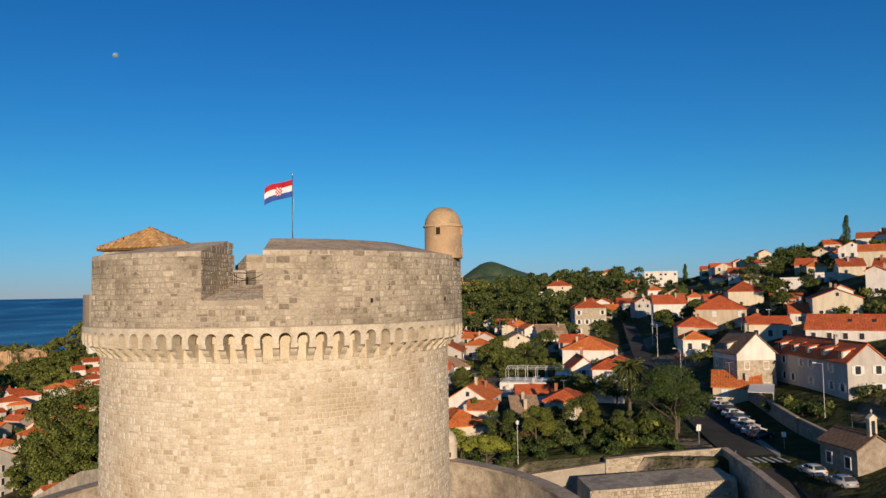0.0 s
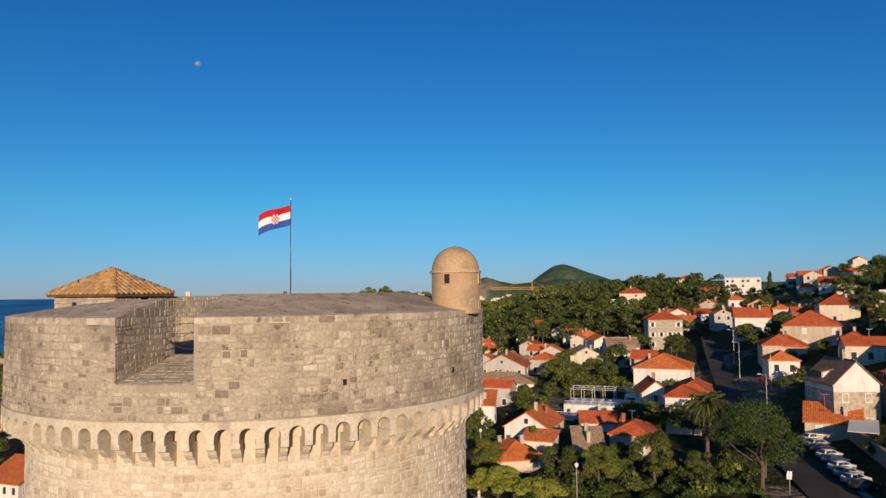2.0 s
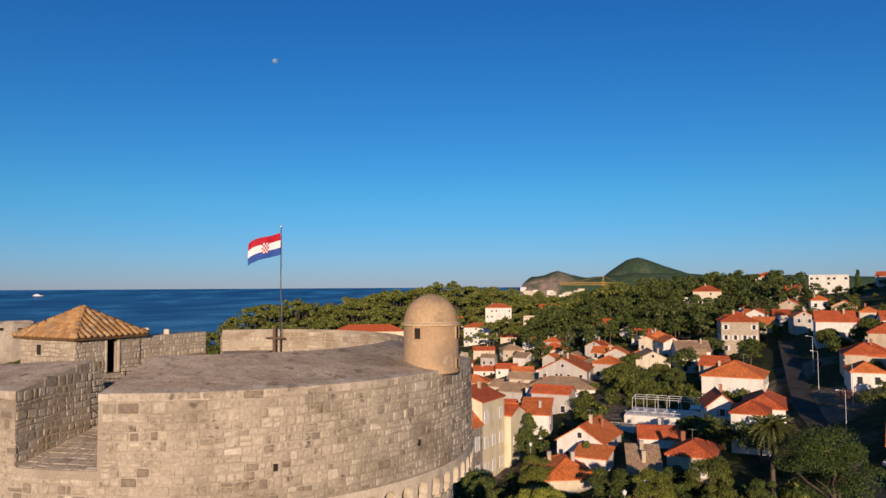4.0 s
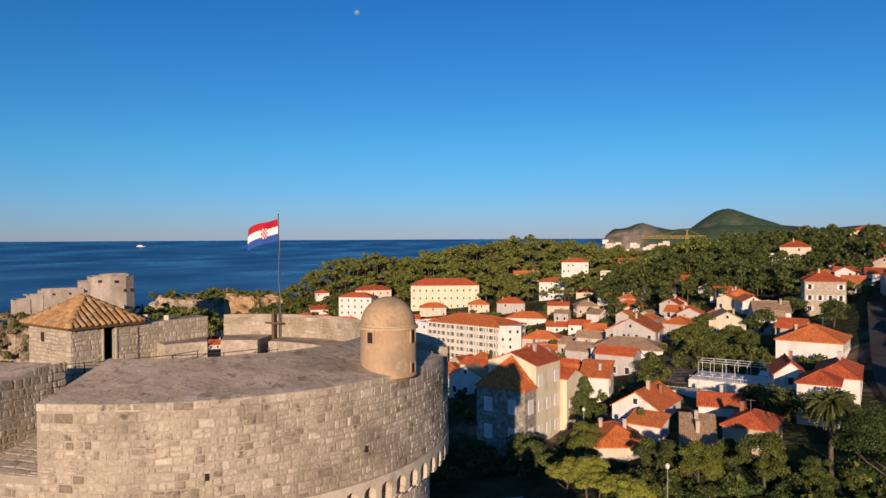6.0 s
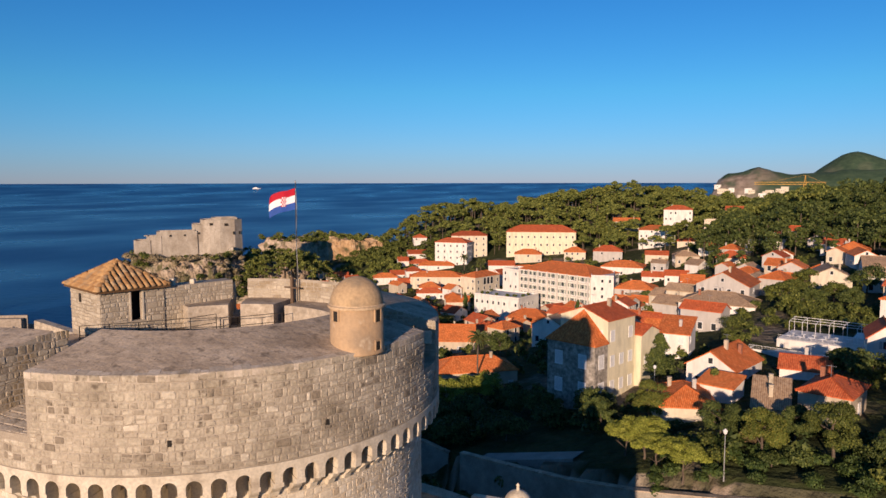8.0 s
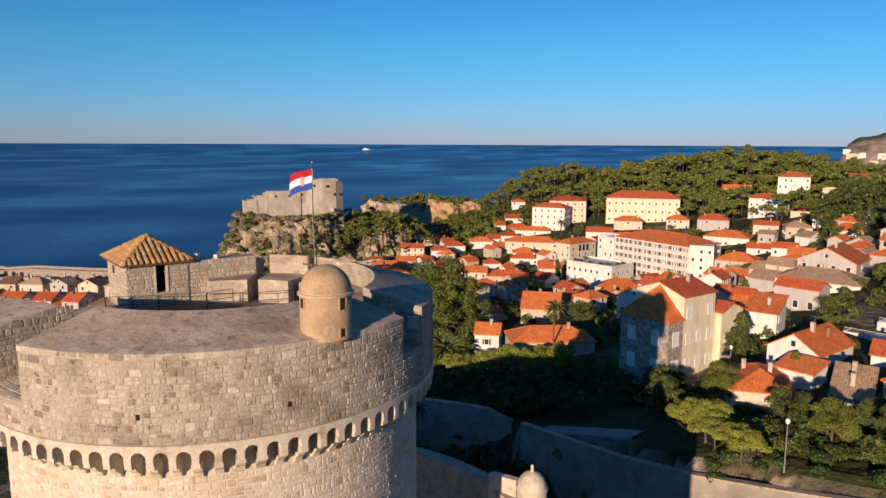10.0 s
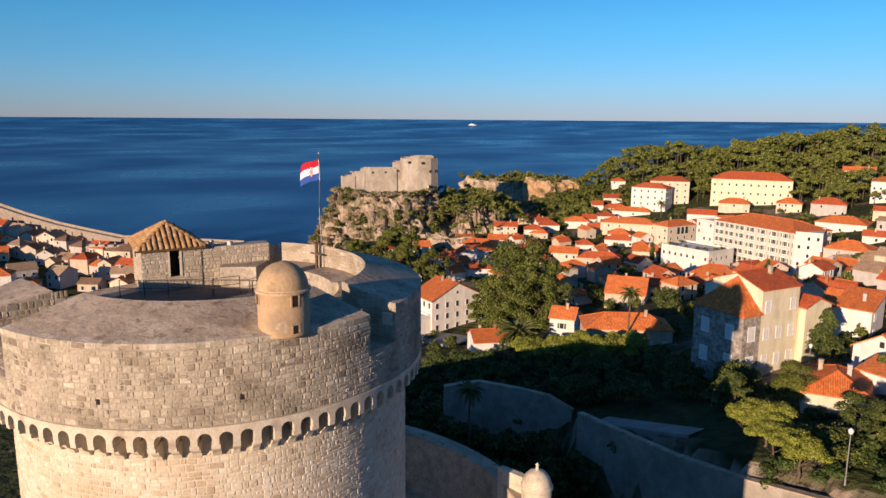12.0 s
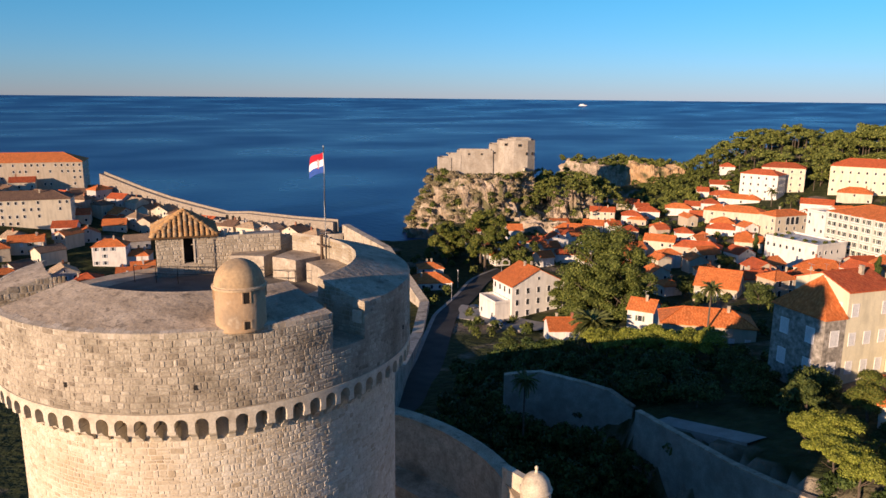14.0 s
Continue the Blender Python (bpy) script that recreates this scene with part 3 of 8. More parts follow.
FALL = (Z_INN - Z_OUT) / (R_CROWN - R_NEAR)


def wedge_merlon(a0, a1, label):
    """The merlon beside the hut: its inner face runs straight, so that it narrows to nothing at a0."""
    n = 30
    verts, faces, slots = [], [], []
    for i in range(n + 1):
        a = a0 + (a1 - a0) * i / n
        r = float(np.interp(a, (-138, -125, -115, -105, -97), (12.6, 10.9, 10.1, 9.6, 9.4)))
        verts += [on_ring(q, a, z) for q, z in ((R_CROWN, Z_LOW), (R_CROWN, Z_OUT), (r, Z_OUT + FALL * (R_CROWN - r)), (r, Z_LOW))]
    for i in range(n):
        for j in range(4):
            faces.append((i * 4 + j, (i + 1) * 4 + j, (i + 1) * 4 + (j + 1) % 4, i * 4 + (j + 1) % 4))
            slots.append(1 if j == 1 else 0)
    faces += [(3, 2, 1, 0), tuple(n * 4 + j for j in range(4))]
    return piece("merlon", mesh_of("merlon", verts, faces, [mortar, coping], slots + [0, 0]), tower, None, label)


wedge_merlon(-138.0, -97.0, "parapet merlon that tapers off beside the hut")
for a0, a1 in MERLONS[1:]:
    lift = 0.0 if a0 < 100 else -0.1
    inn = R_IN if a0 > 0 else R_NEAR
    ring_solid("merlon", a0, a1, [(R_CROWN, Z_LOW), (R_CROWN, Z_OUT + lift), (inn, Z_INN + lift), (inn, Z_LOW)], [mortar, coping], label="thick parapet merlon with an outward-sloping weathered top")
for a0, a1, zf in NOTCHES:
    ring_solid("embrasure_floor", a0, a1, [(R_CROWN, Z_LOW), (R_CROWN, zf), (R_NEAR, zf + 0.9 if a0 < 0 else zf + 0.2), (R_NEAR, Z_LOW)], [mortar, coping])
bench_stone = surface("bench_stone", [(0.3, (0.34, 0.285, 0.215)), (0.5, (0.44, 0.375, 0.29)), (0.7, (0.54, 0.47, 0.37))], 2.2, 0.93, 7.0, 0.8, 0.03, stain=(0.24, 0.2, 0.15), stain_scale=0.8, stain_reach=(0.55, 0.7))
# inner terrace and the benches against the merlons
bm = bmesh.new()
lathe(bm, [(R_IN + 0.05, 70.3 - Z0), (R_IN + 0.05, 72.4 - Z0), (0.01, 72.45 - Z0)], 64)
part("terrace_floor", bm, terrace_floor, tower, "dusty stone terrace floor, darkened to hold its shade")
for a0, a1, r0, zt in ((24, 62, 7.6, 73.9), (62, 97, 7.2, 73.9), (101, 121, 6.6, 74.05), (128, 150, 6.7, 74.0)):
    ring_solid("bench", a0, a1, [(R_IN + 0.02, 72.4), (R_IN + 0.02, zt), (r0, zt), (r0, 72.4)], [bench_stone, coping], label="raised masonry bench along the parapet")

rim_stone = surface("rim_stone", [(0.3, (0.42, 0.355, 0.275)), (0.7, (0.56, 0.485, 0.385))], 0.9, 0.92, 8.0, 0.7, 0.03, chance="object", chance_stops=[(0.0, (0.36, 0.30, 0.225)), (0.5, (0.50, 0.43, 0.335)), (1.0, (0.66, 0.58, 0.47))], chance_mix=0.6, stain=(0.30, 0.25, 0.18), stain_scale=1.2)
# outer skin of hewn stones on the crown: singles on the stretch that faces the court side, the rest joined
crown_rest, singles = Joined(), []
A0, A1 = -138.0, 121.0
ARC = radians(A1 - A0) * R_CROWN


def crown_point(u, v, out):
    a = A0 + math.degrees(u / R_CROWN)
    return on_ring(R_CROWN + out, a, Z_LOW + 0.02 + v)


def crown_keep(u, v):
    a, z = A0 + math.degrees(u / R_CROWN), Z_LOW + v
    if z > Z_OUT - 0.1:
        return False
    for n0, n1, zf in NOTCHES:
        if n0 - 0.4 < a < n1 + 0.4 and z > zf - 0.1:
            return False
    return True


for u, v, pts in stone_field(crown_point, ARC, Z_OUT - Z_LOW + 0.02, (0.26, 0.38), (0.26, 0.58), (0.010, 0.032), 11, crown_keep, 0.035, 0.16, 0.8):
    a = A0 + math.degrees(u / R_CROWN)
    if -56 < a < -30 and len(singles) < 300 and v > 0.9:
        singles.append(pts)
    else:
        crown_rest.add(pts)
crown_rest.put("crown_masonry", crown_stone, tower, "weathered tan and grey limestone blocks")
for pts in singles:
    c = Vector(pts[-1])
    me = mesh_of("stone", [tuple(Vector(p) - c) for p in pts], BLOCK_FACES, [crown_piece])
    piece("stone", me, tower, Matrix.Translation(c))

# a rim of squared coping stones along the outer edge of the near merlons
rim_rg = random.Random(19)
for a0, a1 in ((-138.0, -97.0), (-82.0, 7.7)):
    a = a0
    while a < a1 - 0.6:
        b = min(a1, a + rim_rg.uniform(1.5, 2.9))
        if a1 - b < 1.0:
            b = a1
        gap, inn, out, up = 0.025, R_CROWN - rim_rg.uniform(0.25, 0.5), R_CROWN + rim_rg.uniform(0.008, 0.03), rim_rg.uniform(0.003, 0.014)
        pts = [on_ring(r, g, z) for z_off in (-0.26, up) for r, g, z in ((inn, a + gap, Z_OUT + FALL * (R_CROWN - inn) + z_off), (out, a + gap, Z_OUT + z_off), (out, b - gap, Z_OUT + z_off + rim_rg.uniform(-0.01, 0.01)), (inn, b - gap, Z_OUT + FALL * (R_CROWN - inn) + z_off))]
        c = Vector(pts[0])
        me = mesh_of("coping_stone", [tuple(Vector(p) - c) for p in pts], [(4, 5, 6, 7), (0, 1, 5, 4), (1, 2, 6, 5), (2, 3, 7, 6), (3, 0, 4, 7)], [rim_stone])
        piece("coping_stone", me, tower, Matrix.Translation(c))
        a = b

# the sides of the embrasures
cheeks = Joined()
for a, sign in ((-97.0, 1), (-82.0, -1), (7.7, 1), (18.5, -1), (121.0, 1), (128.0, -1)):
    zf = 71.9 if a < 0 else 72.5

    def cheek_point(u, v, out, a=a, sign=sign, zf=zf):
        r = (R_NEAR if a < 8 else R_IN) + u
        return on_ring(r, a + sign * math.degrees(out / r), zf + v)

    def cheek_keep(u, v, zf=zf):
        return zf + v < Z_INN - 0.12 - (Z_INN - Z_OUT) * u / (R_CROWN - R_NEAR)

    for u, v, pts in stone_field(cheek_point, R_CROWN - (R_NEAR if a < 8 else R_IN), Z_INN - zf, (0.2, 0.34), (0.22, 0.5), (0.006, 0.03), 40 + int(a), cheek_keep):
        cheeks.add(pts)
# inner faces of the back merlons, and the paving of the near embrasure
for a0, a1 in ((24, 121), (128, 158)):
    span = radians(a1 - a0) * R_IN

    def inner_point(u, v, out, a0=a0):
        return on_ring(R_IN - out, a0 + math.degrees(u / R_IN), 72.5 + v)

    for u, v, pts in stone_field(inner_point, span, 2.75, (0.26, 0.4), (0.4, 0.9), (0.006, 0.02), 60 + a0):
        cheeks.add(pts)


def sill_point(u, v, out):
    r = R_NEAR + 0.05 + v
    return on_ring(r, -96.8 + u * 14.6 / 2.8, 71.75 + 0.9 * (R_CROWN - r) / (R_CROWN - R_NEAR) + out)


sill_flags = Joined()
for u, v, pts in stone_field(sill_point, 2.8, R_CROWN - R_NEAR - 0.08, (0.35, 0.6), (0.4, 0.8), (0.008, 0.03), 71):
    sill_flags.add(pts)
sill_flags.put("sill_paving", bench_stone, tower, "worn pale flagstones sloping out of the embrasure")
cheeks.put("embrasure_masonry", surface("embrasure_stone", BLOTCH, 0.8, 0.92, 8.0, 0.8, 0.03, chance="island", chance_stops=CROWN_STOPS, chance_mix=0.5, stain=(0.30, 0.235, 0.15), stain_scale=0.9, stain_reach=(0.45, 0.62)), tower, "rough brownish rubble inside the embrasures")

# drum masonry
drum_rest = Joined()
D0, D1 = -200.0, 100.0


def drum_point(u, v, out):
    return on_ring(R_BODY + out, D0 + math.degrees(u / R_BODY), 56.0 + v)


for u, v, pts in stone_field(drum_point, radians(D1 - D0) * R_BODY, 12.5, (0.22, 0.38), (0.22, 0.58), (0.006, 0.026), 21, None, 0.04, 0.18):
    drum_rest.add(pts)
drum_rest.put("drum_masonry", body_stone, tower, "warm cream limestone courses of the drum")

# the arched corbel table
BAYS = 82
STEP = 360.0 / BAYS


def arch_mesh():
    half, r_arch = radians(STEP / 2) * R_CROWN, 0.33
    top, spring = 0.62, 0.0
    out, inn = R_CROWN + 0.05, R_CROWN - 0.75
    xs, zs = [], []
    n = 10
    for i in range(n + 1):
        t = math.pi * (1 - i / n)
        xs.append(r_arch * math.cos(t)), zs.append(spring + r_arch * math.sin(t))
    curve = [(-r_arch, -0.30)] + list(zip(xs, zs)) + [(r_arch, -0.30)]
    line = [(-half, -0.30)] + [(-half + 2 * half * i / n, top) for i in range(n + 1)] + [(half, -0.30)]
    verts, faces = [], []
    for r in (out, inn):
        for pts in (curve, line):
            for x, z in pts:
                a = x / R_CROWN
                verts.append((r * math.cos(a), r * math.sin(a), z))
    k = len(curve)
    for i in range(k - 1):
        faces.append((i, i + 1, k + i + 1, k + i))
        faces.append((i + 1, i, 2 * k + i, 2 * k + i + 1))
        faces.append((k + i, k + i + 1, 3 * k + i + 1, 3 * k + i))
        faces.append((2 * k + i, 3 * k + i, 3 * k + i + 1, 2 * k + i + 1))
    faces += [(0, k, 3 * k, 2 * k), (k - 1, 3 * k - 1, 4 * k - 1, 2 * k - 1)]
    return mesh_of("arch", verts, faces, [pale_stone])


def corbel_mesh():
    w = 0.19
    prof = [(R_BODY - 0.1, -1.35), (R_BODY + 0.18, -1.3), (R_BODY + 0.30, -1.05), (R_BODY + 0.42, -0.98), (R_BODY + 0.62, -0.80), (R_BODY + 0.72, -0.62), (R_CROWN + 0.02, -0.52), (R_CROWN + 0.02, -0.30), (R_BODY - 0.1, -0.30)]
    k = len(prof)
    verts = [(r, s * w, z) for s in (-1, 1) for r, z in prof]
    faces = [tuple(range(k)), tuple(range(2 * k - 1, k - 1, -1))] + [(i, i + k, (i + 1) % k + k, (i + 1) % k) for i in range(k)]
    return mesh_of("corbel", verts, faces, [pale_stone])


arch_me, corbel_me = arch_mesh(), corbel_mesh()
for i in range(BAYS):
    a = -81.2 + STEP * i
    turned = pose(0, 0, 69.62 - Z0, 0, 0, a)
    piece("arch", arch_me, tower, turned)
    piece("corbel", corbel_me, tower, pose(0, 0, 69.62 - Z0, 0, 0, a + STEP / 2) @ Matrix.Diagonal((1, rnd.uniform(0.85, 1.15), rnd.uniform(0.94, 1.04), 1)))
ring_solid("machicolation_roof", -180, 180, [(R_CROWN - 0.02, 70.2), (R_CROWN - 0.02, 70.26), (R_BODY - 0.05, 70.26), (R_BODY - 0.05, 70.2)], [mortar, mortar], step=3)

# loopholes through the crown
for a, z in ((-54.5, 71.6), (-25.0, 71.6), (40, 71.6)):
    bm = bmesh.new()
    box(bm, -0.25, -0.075, -0.13, 0.06, 0.075, 0.13)
    ob = part("loophole", bm, dark_void, tower)
    ob.matrix_basis = pose(0, 0, 0, 0, 0, a) @ Matrix.Translation((R_CROWN, 0, z - Z0))
# added pale block in the shaded flank, stands for a sliver of sunlight
bm = bmesh.new()
box(bm, -0.3, -0.22, -0.36, 0.3, 0.22, 0.36, None, 0.03)
ob = part("sill_block", bm, pale_stone, tower, "added pale block standing for a sliver of sun on the flank")
ob.matrix_basis = pose(0, 0, 0, 0, 0, 19.2) @ Matrix.Translation((R_CROWN - 0.5, -0.1, 73.6 - Z0))

# watch turret on the parapet
turret = thing("watch_turret", 0.02, 48.9, 73.9, 0, "small domed sentry turret with tan render on the parapet", "turret")
bm = bmesh.new()
lathe(bm, [(0.01, 0.38), (1.28, 0.38), (1.31, 0.42), (1.31, 0.5), (1.27, 0.54), (1.26, 2.52), (0.01, 2.52)], 40)
part("wall", bm, render_tan, turret, "tan rendered drum", True)
bm = bmesh.new()
lathe(bm, [(1.25, 2.5), (1.36, 2.52), (1.37, 2.62), (1.28, 2.66), (1.26, 2.70)], 40)
part("string_course", bm, surface("turret_moulding", [(0.3, (0.50, 0.36, 0.22)), (0.7, (0.58, 0.44, 0.28))], 2.0, 0.9, 8.0, 0.3, 0.01), turret)
bm = bmesh.new()
dome = [(1.25 * math.cos(radians(i * 7.5)), 2.66 + 1.27 * math.sin(radians(i * 7.5))) for i in range(12)]
lathe(bm, dome + [(0.01, 3.94)], 40)
part("dome", bm, surface("dome_render", [(0.3, (0.42, 0.29, 0.165)), (0.7, (0.50, 0.36, 0.21))], 1.5, 0.95, 7.0, 0.5, 0.02, stain=(0.30, 0.23, 0.15), stain_scale=1.2), turret, "weathered rounded dome", True)
for a, z, w, h in ((-105, 2.2, 0.15, 0.24), (-8, 2.2, 0.16, 0.28), (80, 2.2, 0.16, 0.26), (-8, 0.80, 0.14, 0.2), (-60, 2.25, 0.05, 0.05)):
    if w < 0.1:
        continue
    bm = bmesh.new()
    box(bm, -0.3, -w, -h, 0.03, w, h)
    ob = part("opening", bm, dark_void, turret)
    ob.matrix_basis = pose(0, 0, 0, 0, 0, a) @ Matrix.Translation((1.26, 0, z))
    bm = bmesh.new()
    for x0, x1, z0, z1 in ((-w - 0.07, -w, -h, h + 0.08), (w, w + 0.07, -h, h + 0.08), (-w, w, h, h + 0.08)):
        box(bm, -0.1, x0, z0, 0.05, x1, z1)
    ob = part("surround", bm, render_tan, turret)
    ob.matrix_basis = pose(0, 0, 0, 0, 0, a) @ Matrix.Translation((1.26, 0, z))

# guard hut with a tiled pyramid roof
HUT_W, HUT_D = 4.9, 4.1
hut = thing("guard_hut", -21.75, 53.25, 72.5, -17.0, "square stone guard hut with hipped tile roof on the terrace", "hut")


def hut_walls():
    bm = bmesh.new()
    w, d, h, t = HUT_W / 2, HUT_D / 2, 3.05, 0.35
    y0, y1, zd, zt = -0.15, 0.55, 0.9, 2.8
    box(bm, w - t, -d, -1.5, w, y0, h)
    box(bm, w - t, y1, -1.5, w, d, h)
    box(bm, w - t, y0, zt, w, y1, h)
    box(bm, w - t, y0, -1.5, w, y1, zd)
    box(bm, -w, -d, -1.5, w - t, -d + t, h)
    box(bm, -w, -d + t, -1.5, -w + t, d, h)
    box(bm, -w + t, d - t, -1.5, w - t, d, h)
    part("wall", bm, mortar, hut, "rubble stone wall")
    bm = bmesh.new()
    for u0, u1, z0, z1 in ((y0 - 0.1, y0, zd, zt + 0.12), (y1, y1 + 0.12, zd, zt + 0.12), (y0, y1, zt, zt + 0.12)):
        box(bm, w - 0.1, u0, z0, w + 0.06, u1, z1)
    part("door_surround", bm, pale_stone, hut)
    bm = bmesh.new()
    box(bm, w - 0.9, y0 - 0.3, zd, w - 0.8, y1 + 0.3, zt + 0.2)
    part("door_recess", bm, dark_void, hut, "dark open doorway")
    bm = bmesh.new()
    box(bm, -0.9, -d - 0.05, 2.0, -0.6, -d + 0.1, 2.55)
    part("slit_window", bm, dark_void, hut)
    js = Joined()
    for seed, u_len, at in ((5, HUT_W, lambda u, v, out: (-w + u, -d - out, v)), (6, HUT_D, lambda u, v, out: (w + out, -d + u, v))):
        def hk(u, v, seed=seed):
            if seed == 6:
                return not (y0 - 0.14 < u - d < y1 + 0.16 and zd - 0.1 < v < zt + 0.2)
            return not (1.9 < v < 2.65 and -1.0 < u - w < -0.5)
        for u, v, pts in stone_field(at, u_len, 3.05, (0.18, 0.34), (0.2, 0.55), (0.01, 0.04), seed, hk):
            js.add(pts)
    js.put("hut_masonry", surface("hut_stone", BLOTCH, 1.0, 0.92, 8.0, 0.7, 0.02, chance="island", chance_stops=[(0.0, (0.34, 0.28, 0.2)), (1.0, (0.60, 0.53, 0.41))], chance_mix=0.6), hut, "pale rubble stones")


hut_walls()


def hut_roof():
    clay = [(0.0, (0.26, 0.135, 0.055)), (0.4, (0.38, 0.21, 0.085)), (0.75, (0.48, 0.29, 0.125)), (1.0, (0.52, 0.38, 0.22))]
    tile_mat = surface("weathered_clay_tile", [(0.3, (0.40, 0.22, 0.09)), (0.7, (0.52, 0.32, 0.14))], 2.0, 0.9, 10.0, 0.5, 0.02, chance="object", chance_stops=clay, chance_mix=0.7, stain=(0.26, 0.19, 0.12), stain_scale=1.6)
    w, d, rise, ze = HUT_W / 2 + 0.3, HUT_D / 2 + 0.3, 1.55, 3.0
    bm = bmesh.new()
    cs = [bm.verts.new(p) for p in ((-w, -d, ze), (w, -d, ze), (w, d, ze), (-w, d, ze))]
    lo = [bm.verts.new(p) for p in ((-w, -d, ze - 0.14), (w, -d, ze - 0.14), (w, d, ze - 0.14), (-w, d, ze - 0.14))]
    apex = bm.verts.new((0, 0, ze + rise))
    for i in range(4):
        bm.faces.new((cs[i], cs[(i + 1) % 4], apex))
        bm.faces.new((lo[i], lo[(i + 1) % 4], cs[(i + 1) % 4], cs[i]))
    bm.faces.new(lo[::-1])
    part("roof", bm, surface("under_tiles", [(0.3, (0.11, 0.06, 0.028)), (0.7, (0.16, 0.09, 0.04))], 2.0, 0.95, 10.0, 0.3), hut, "low tiled pyramid roof")
    # half-round tiles in columns, each course lapping the one below
    n = 6
    verts = [(x_r * math.cos(math.pi * k / n), y_l, x_r * 0.75 * math.sin(math.pi * k / n)) for y_l, x_r in ((0.0, 0.165), (0.46, 0.135)) for k in range(n + 1)]
    faces = [(k, k + 1, n + 2 + k, n + 1 + k) for k in range(n)] + [tuple(range(n + 1))[::-1]]
    tile_me = mesh_of("tile", verts, faces, [tile_mat], None, True)
    back = Joined()
    for side in range(4):
        half, dep = (w, d) if side % 2 == 0 else (d, w)
        turn = Matrix.Rotation(math.pi / 2 * side, 4, "Z")
        slope = math.atan2(rise, dep)
        length = math.hypot(rise, dep)
        x = -half + 0.14
        while x < half - 0.1:
            reach = length * (1 - abs(x) / half)
            y = 0.0
            while y < reach - 0.12:
                m = turn @ Matrix.Translation((x, -dep, ze + 0.01)) @ Matrix.Rotation(slope, 4, "X") @ Matrix.Translation((rnd.uniform(-0.012, 0.012), y - 0.04, 0.02 + rnd.uniform(0, 0.012))) @ Matrix.Rotation(rnd.uniform(-0.05, 0.05), 4, "Z")
                if side in (0, 1):
                    piece("tile", tile_me, hut, m)
                else:
                    back.add([tuple(m @ Vector(v)) for v in verts], faces)
                y += 0.42
            x += 0.385
    back.put("rear_tiles", tile_mat, hut)
    for sx, sy in ((-1, -1), (1, -1), (1, 1), (-1, 1)):
        a, b = Vector((sx * w, sy * d, ze + 0.03)), Vector((0, 0, ze + rise + 0.03))
        n_t = 8
        for i in range(n_t):
            p = a.lerp(b, i / n_t)
            q = (b - a).to_track_quat("Y", "Z").to_matrix().to_4x4()
            piece("ridge_tile", tile_me, hut, Matrix.Translation(p) @ q @ Matrix.Diagonal((1.25, 0.95, 1.3, 1)))


hut_roof()


def hut_side_wall():
    a, b = Vector((-18.95, 54.3, 72.4)), Vector((-17.25, 59.2, 72.4))
    along = (b - a).normalized()
    out = Vector((along.y, -along.x, 0))
    side = thing("hut_side_wall", a.x, a.y, a.z, math.degrees(math.atan2(along.y, along.x)), "rubble stone parapet wall running on from the hut", "wall")
    ln = (b - a).length
    bm = bmesh.new()
    box(bm, 0, 0, -0.5, ln, 1.2, 2.95)
    part("core", bm, mortar, side)
    js = Joined()
    for u, v, pts in stone_field(lambda u, v, o: (u, -o, v), ln, 2.93, (0.2, 0.36), (0.22, 0.6), (0.008, 0.035), 91):
        js.add(pts)
    js.put("facing", bpy.data.materials["hut_stone"], side, "pale rubble stones")


hut_side_wall()
for x, y, h in ((-19.0, 55.4, 0.5), (-18.4, 56.6, 0.35), (-19.6, 54.6, 0.3)):
    bm = bmesh.new()
    box(bm, -0.16, -0.16, 0, 0.16, 0.16, h, None, 0.03)
    ob = part("parapet_block", bm, pale_stone, None)
    ob.matrix_basis = pose(x, y, 75.3, 0, 0, 20)
    tagged(ob, "small stone block on the parapet by the hut", "stone block")

# flagstaff and flag
mast = thing("flagpole", -12.76, 60.72, 72.88, 0, "slender steel flagpole with cross arm against the parapet", "flagpole")
bm = bmesh.new()
rod(bm, (0, 0, 0), (0, 0, 9.3), 0.05, 0.03, 10)
part("pole", bm, iron, mast)
bm = bmesh.new()
box(bm, -0.1, -0.08, 0, 0.1, 0.08, 2.75)
part("timber_post", bm, wood, mast).location = (-0.35, -0.15, 0)
bm = bmesh.new()
box(bm, -0.75, -0.06, 1.95, 0.55, 0.06, 2.05)
part("cross_arm", bm, wood, mast).location = (-0.2, -0.2, 0)
bm = bmesh.new()
lathe(bm, [(0.01, 9.26), (0.06, 9.3), (0.06, 9.38), (0.01, 9.44)], 12)
part("finial", bm, steel, mast)
bm = bmesh.new()
for i in range(14):
    rod(bm, (0.07 + 0.05 * math.sin(i * 0.7), -0.06, 1.9 + i * 0.5), (0.07 + 0.05 * math.sin((i + 1) * 0.7), -0.06, 2.4 + i * 0.5), 0.012, None, 5)
part("halyard", bm, steel, mast)


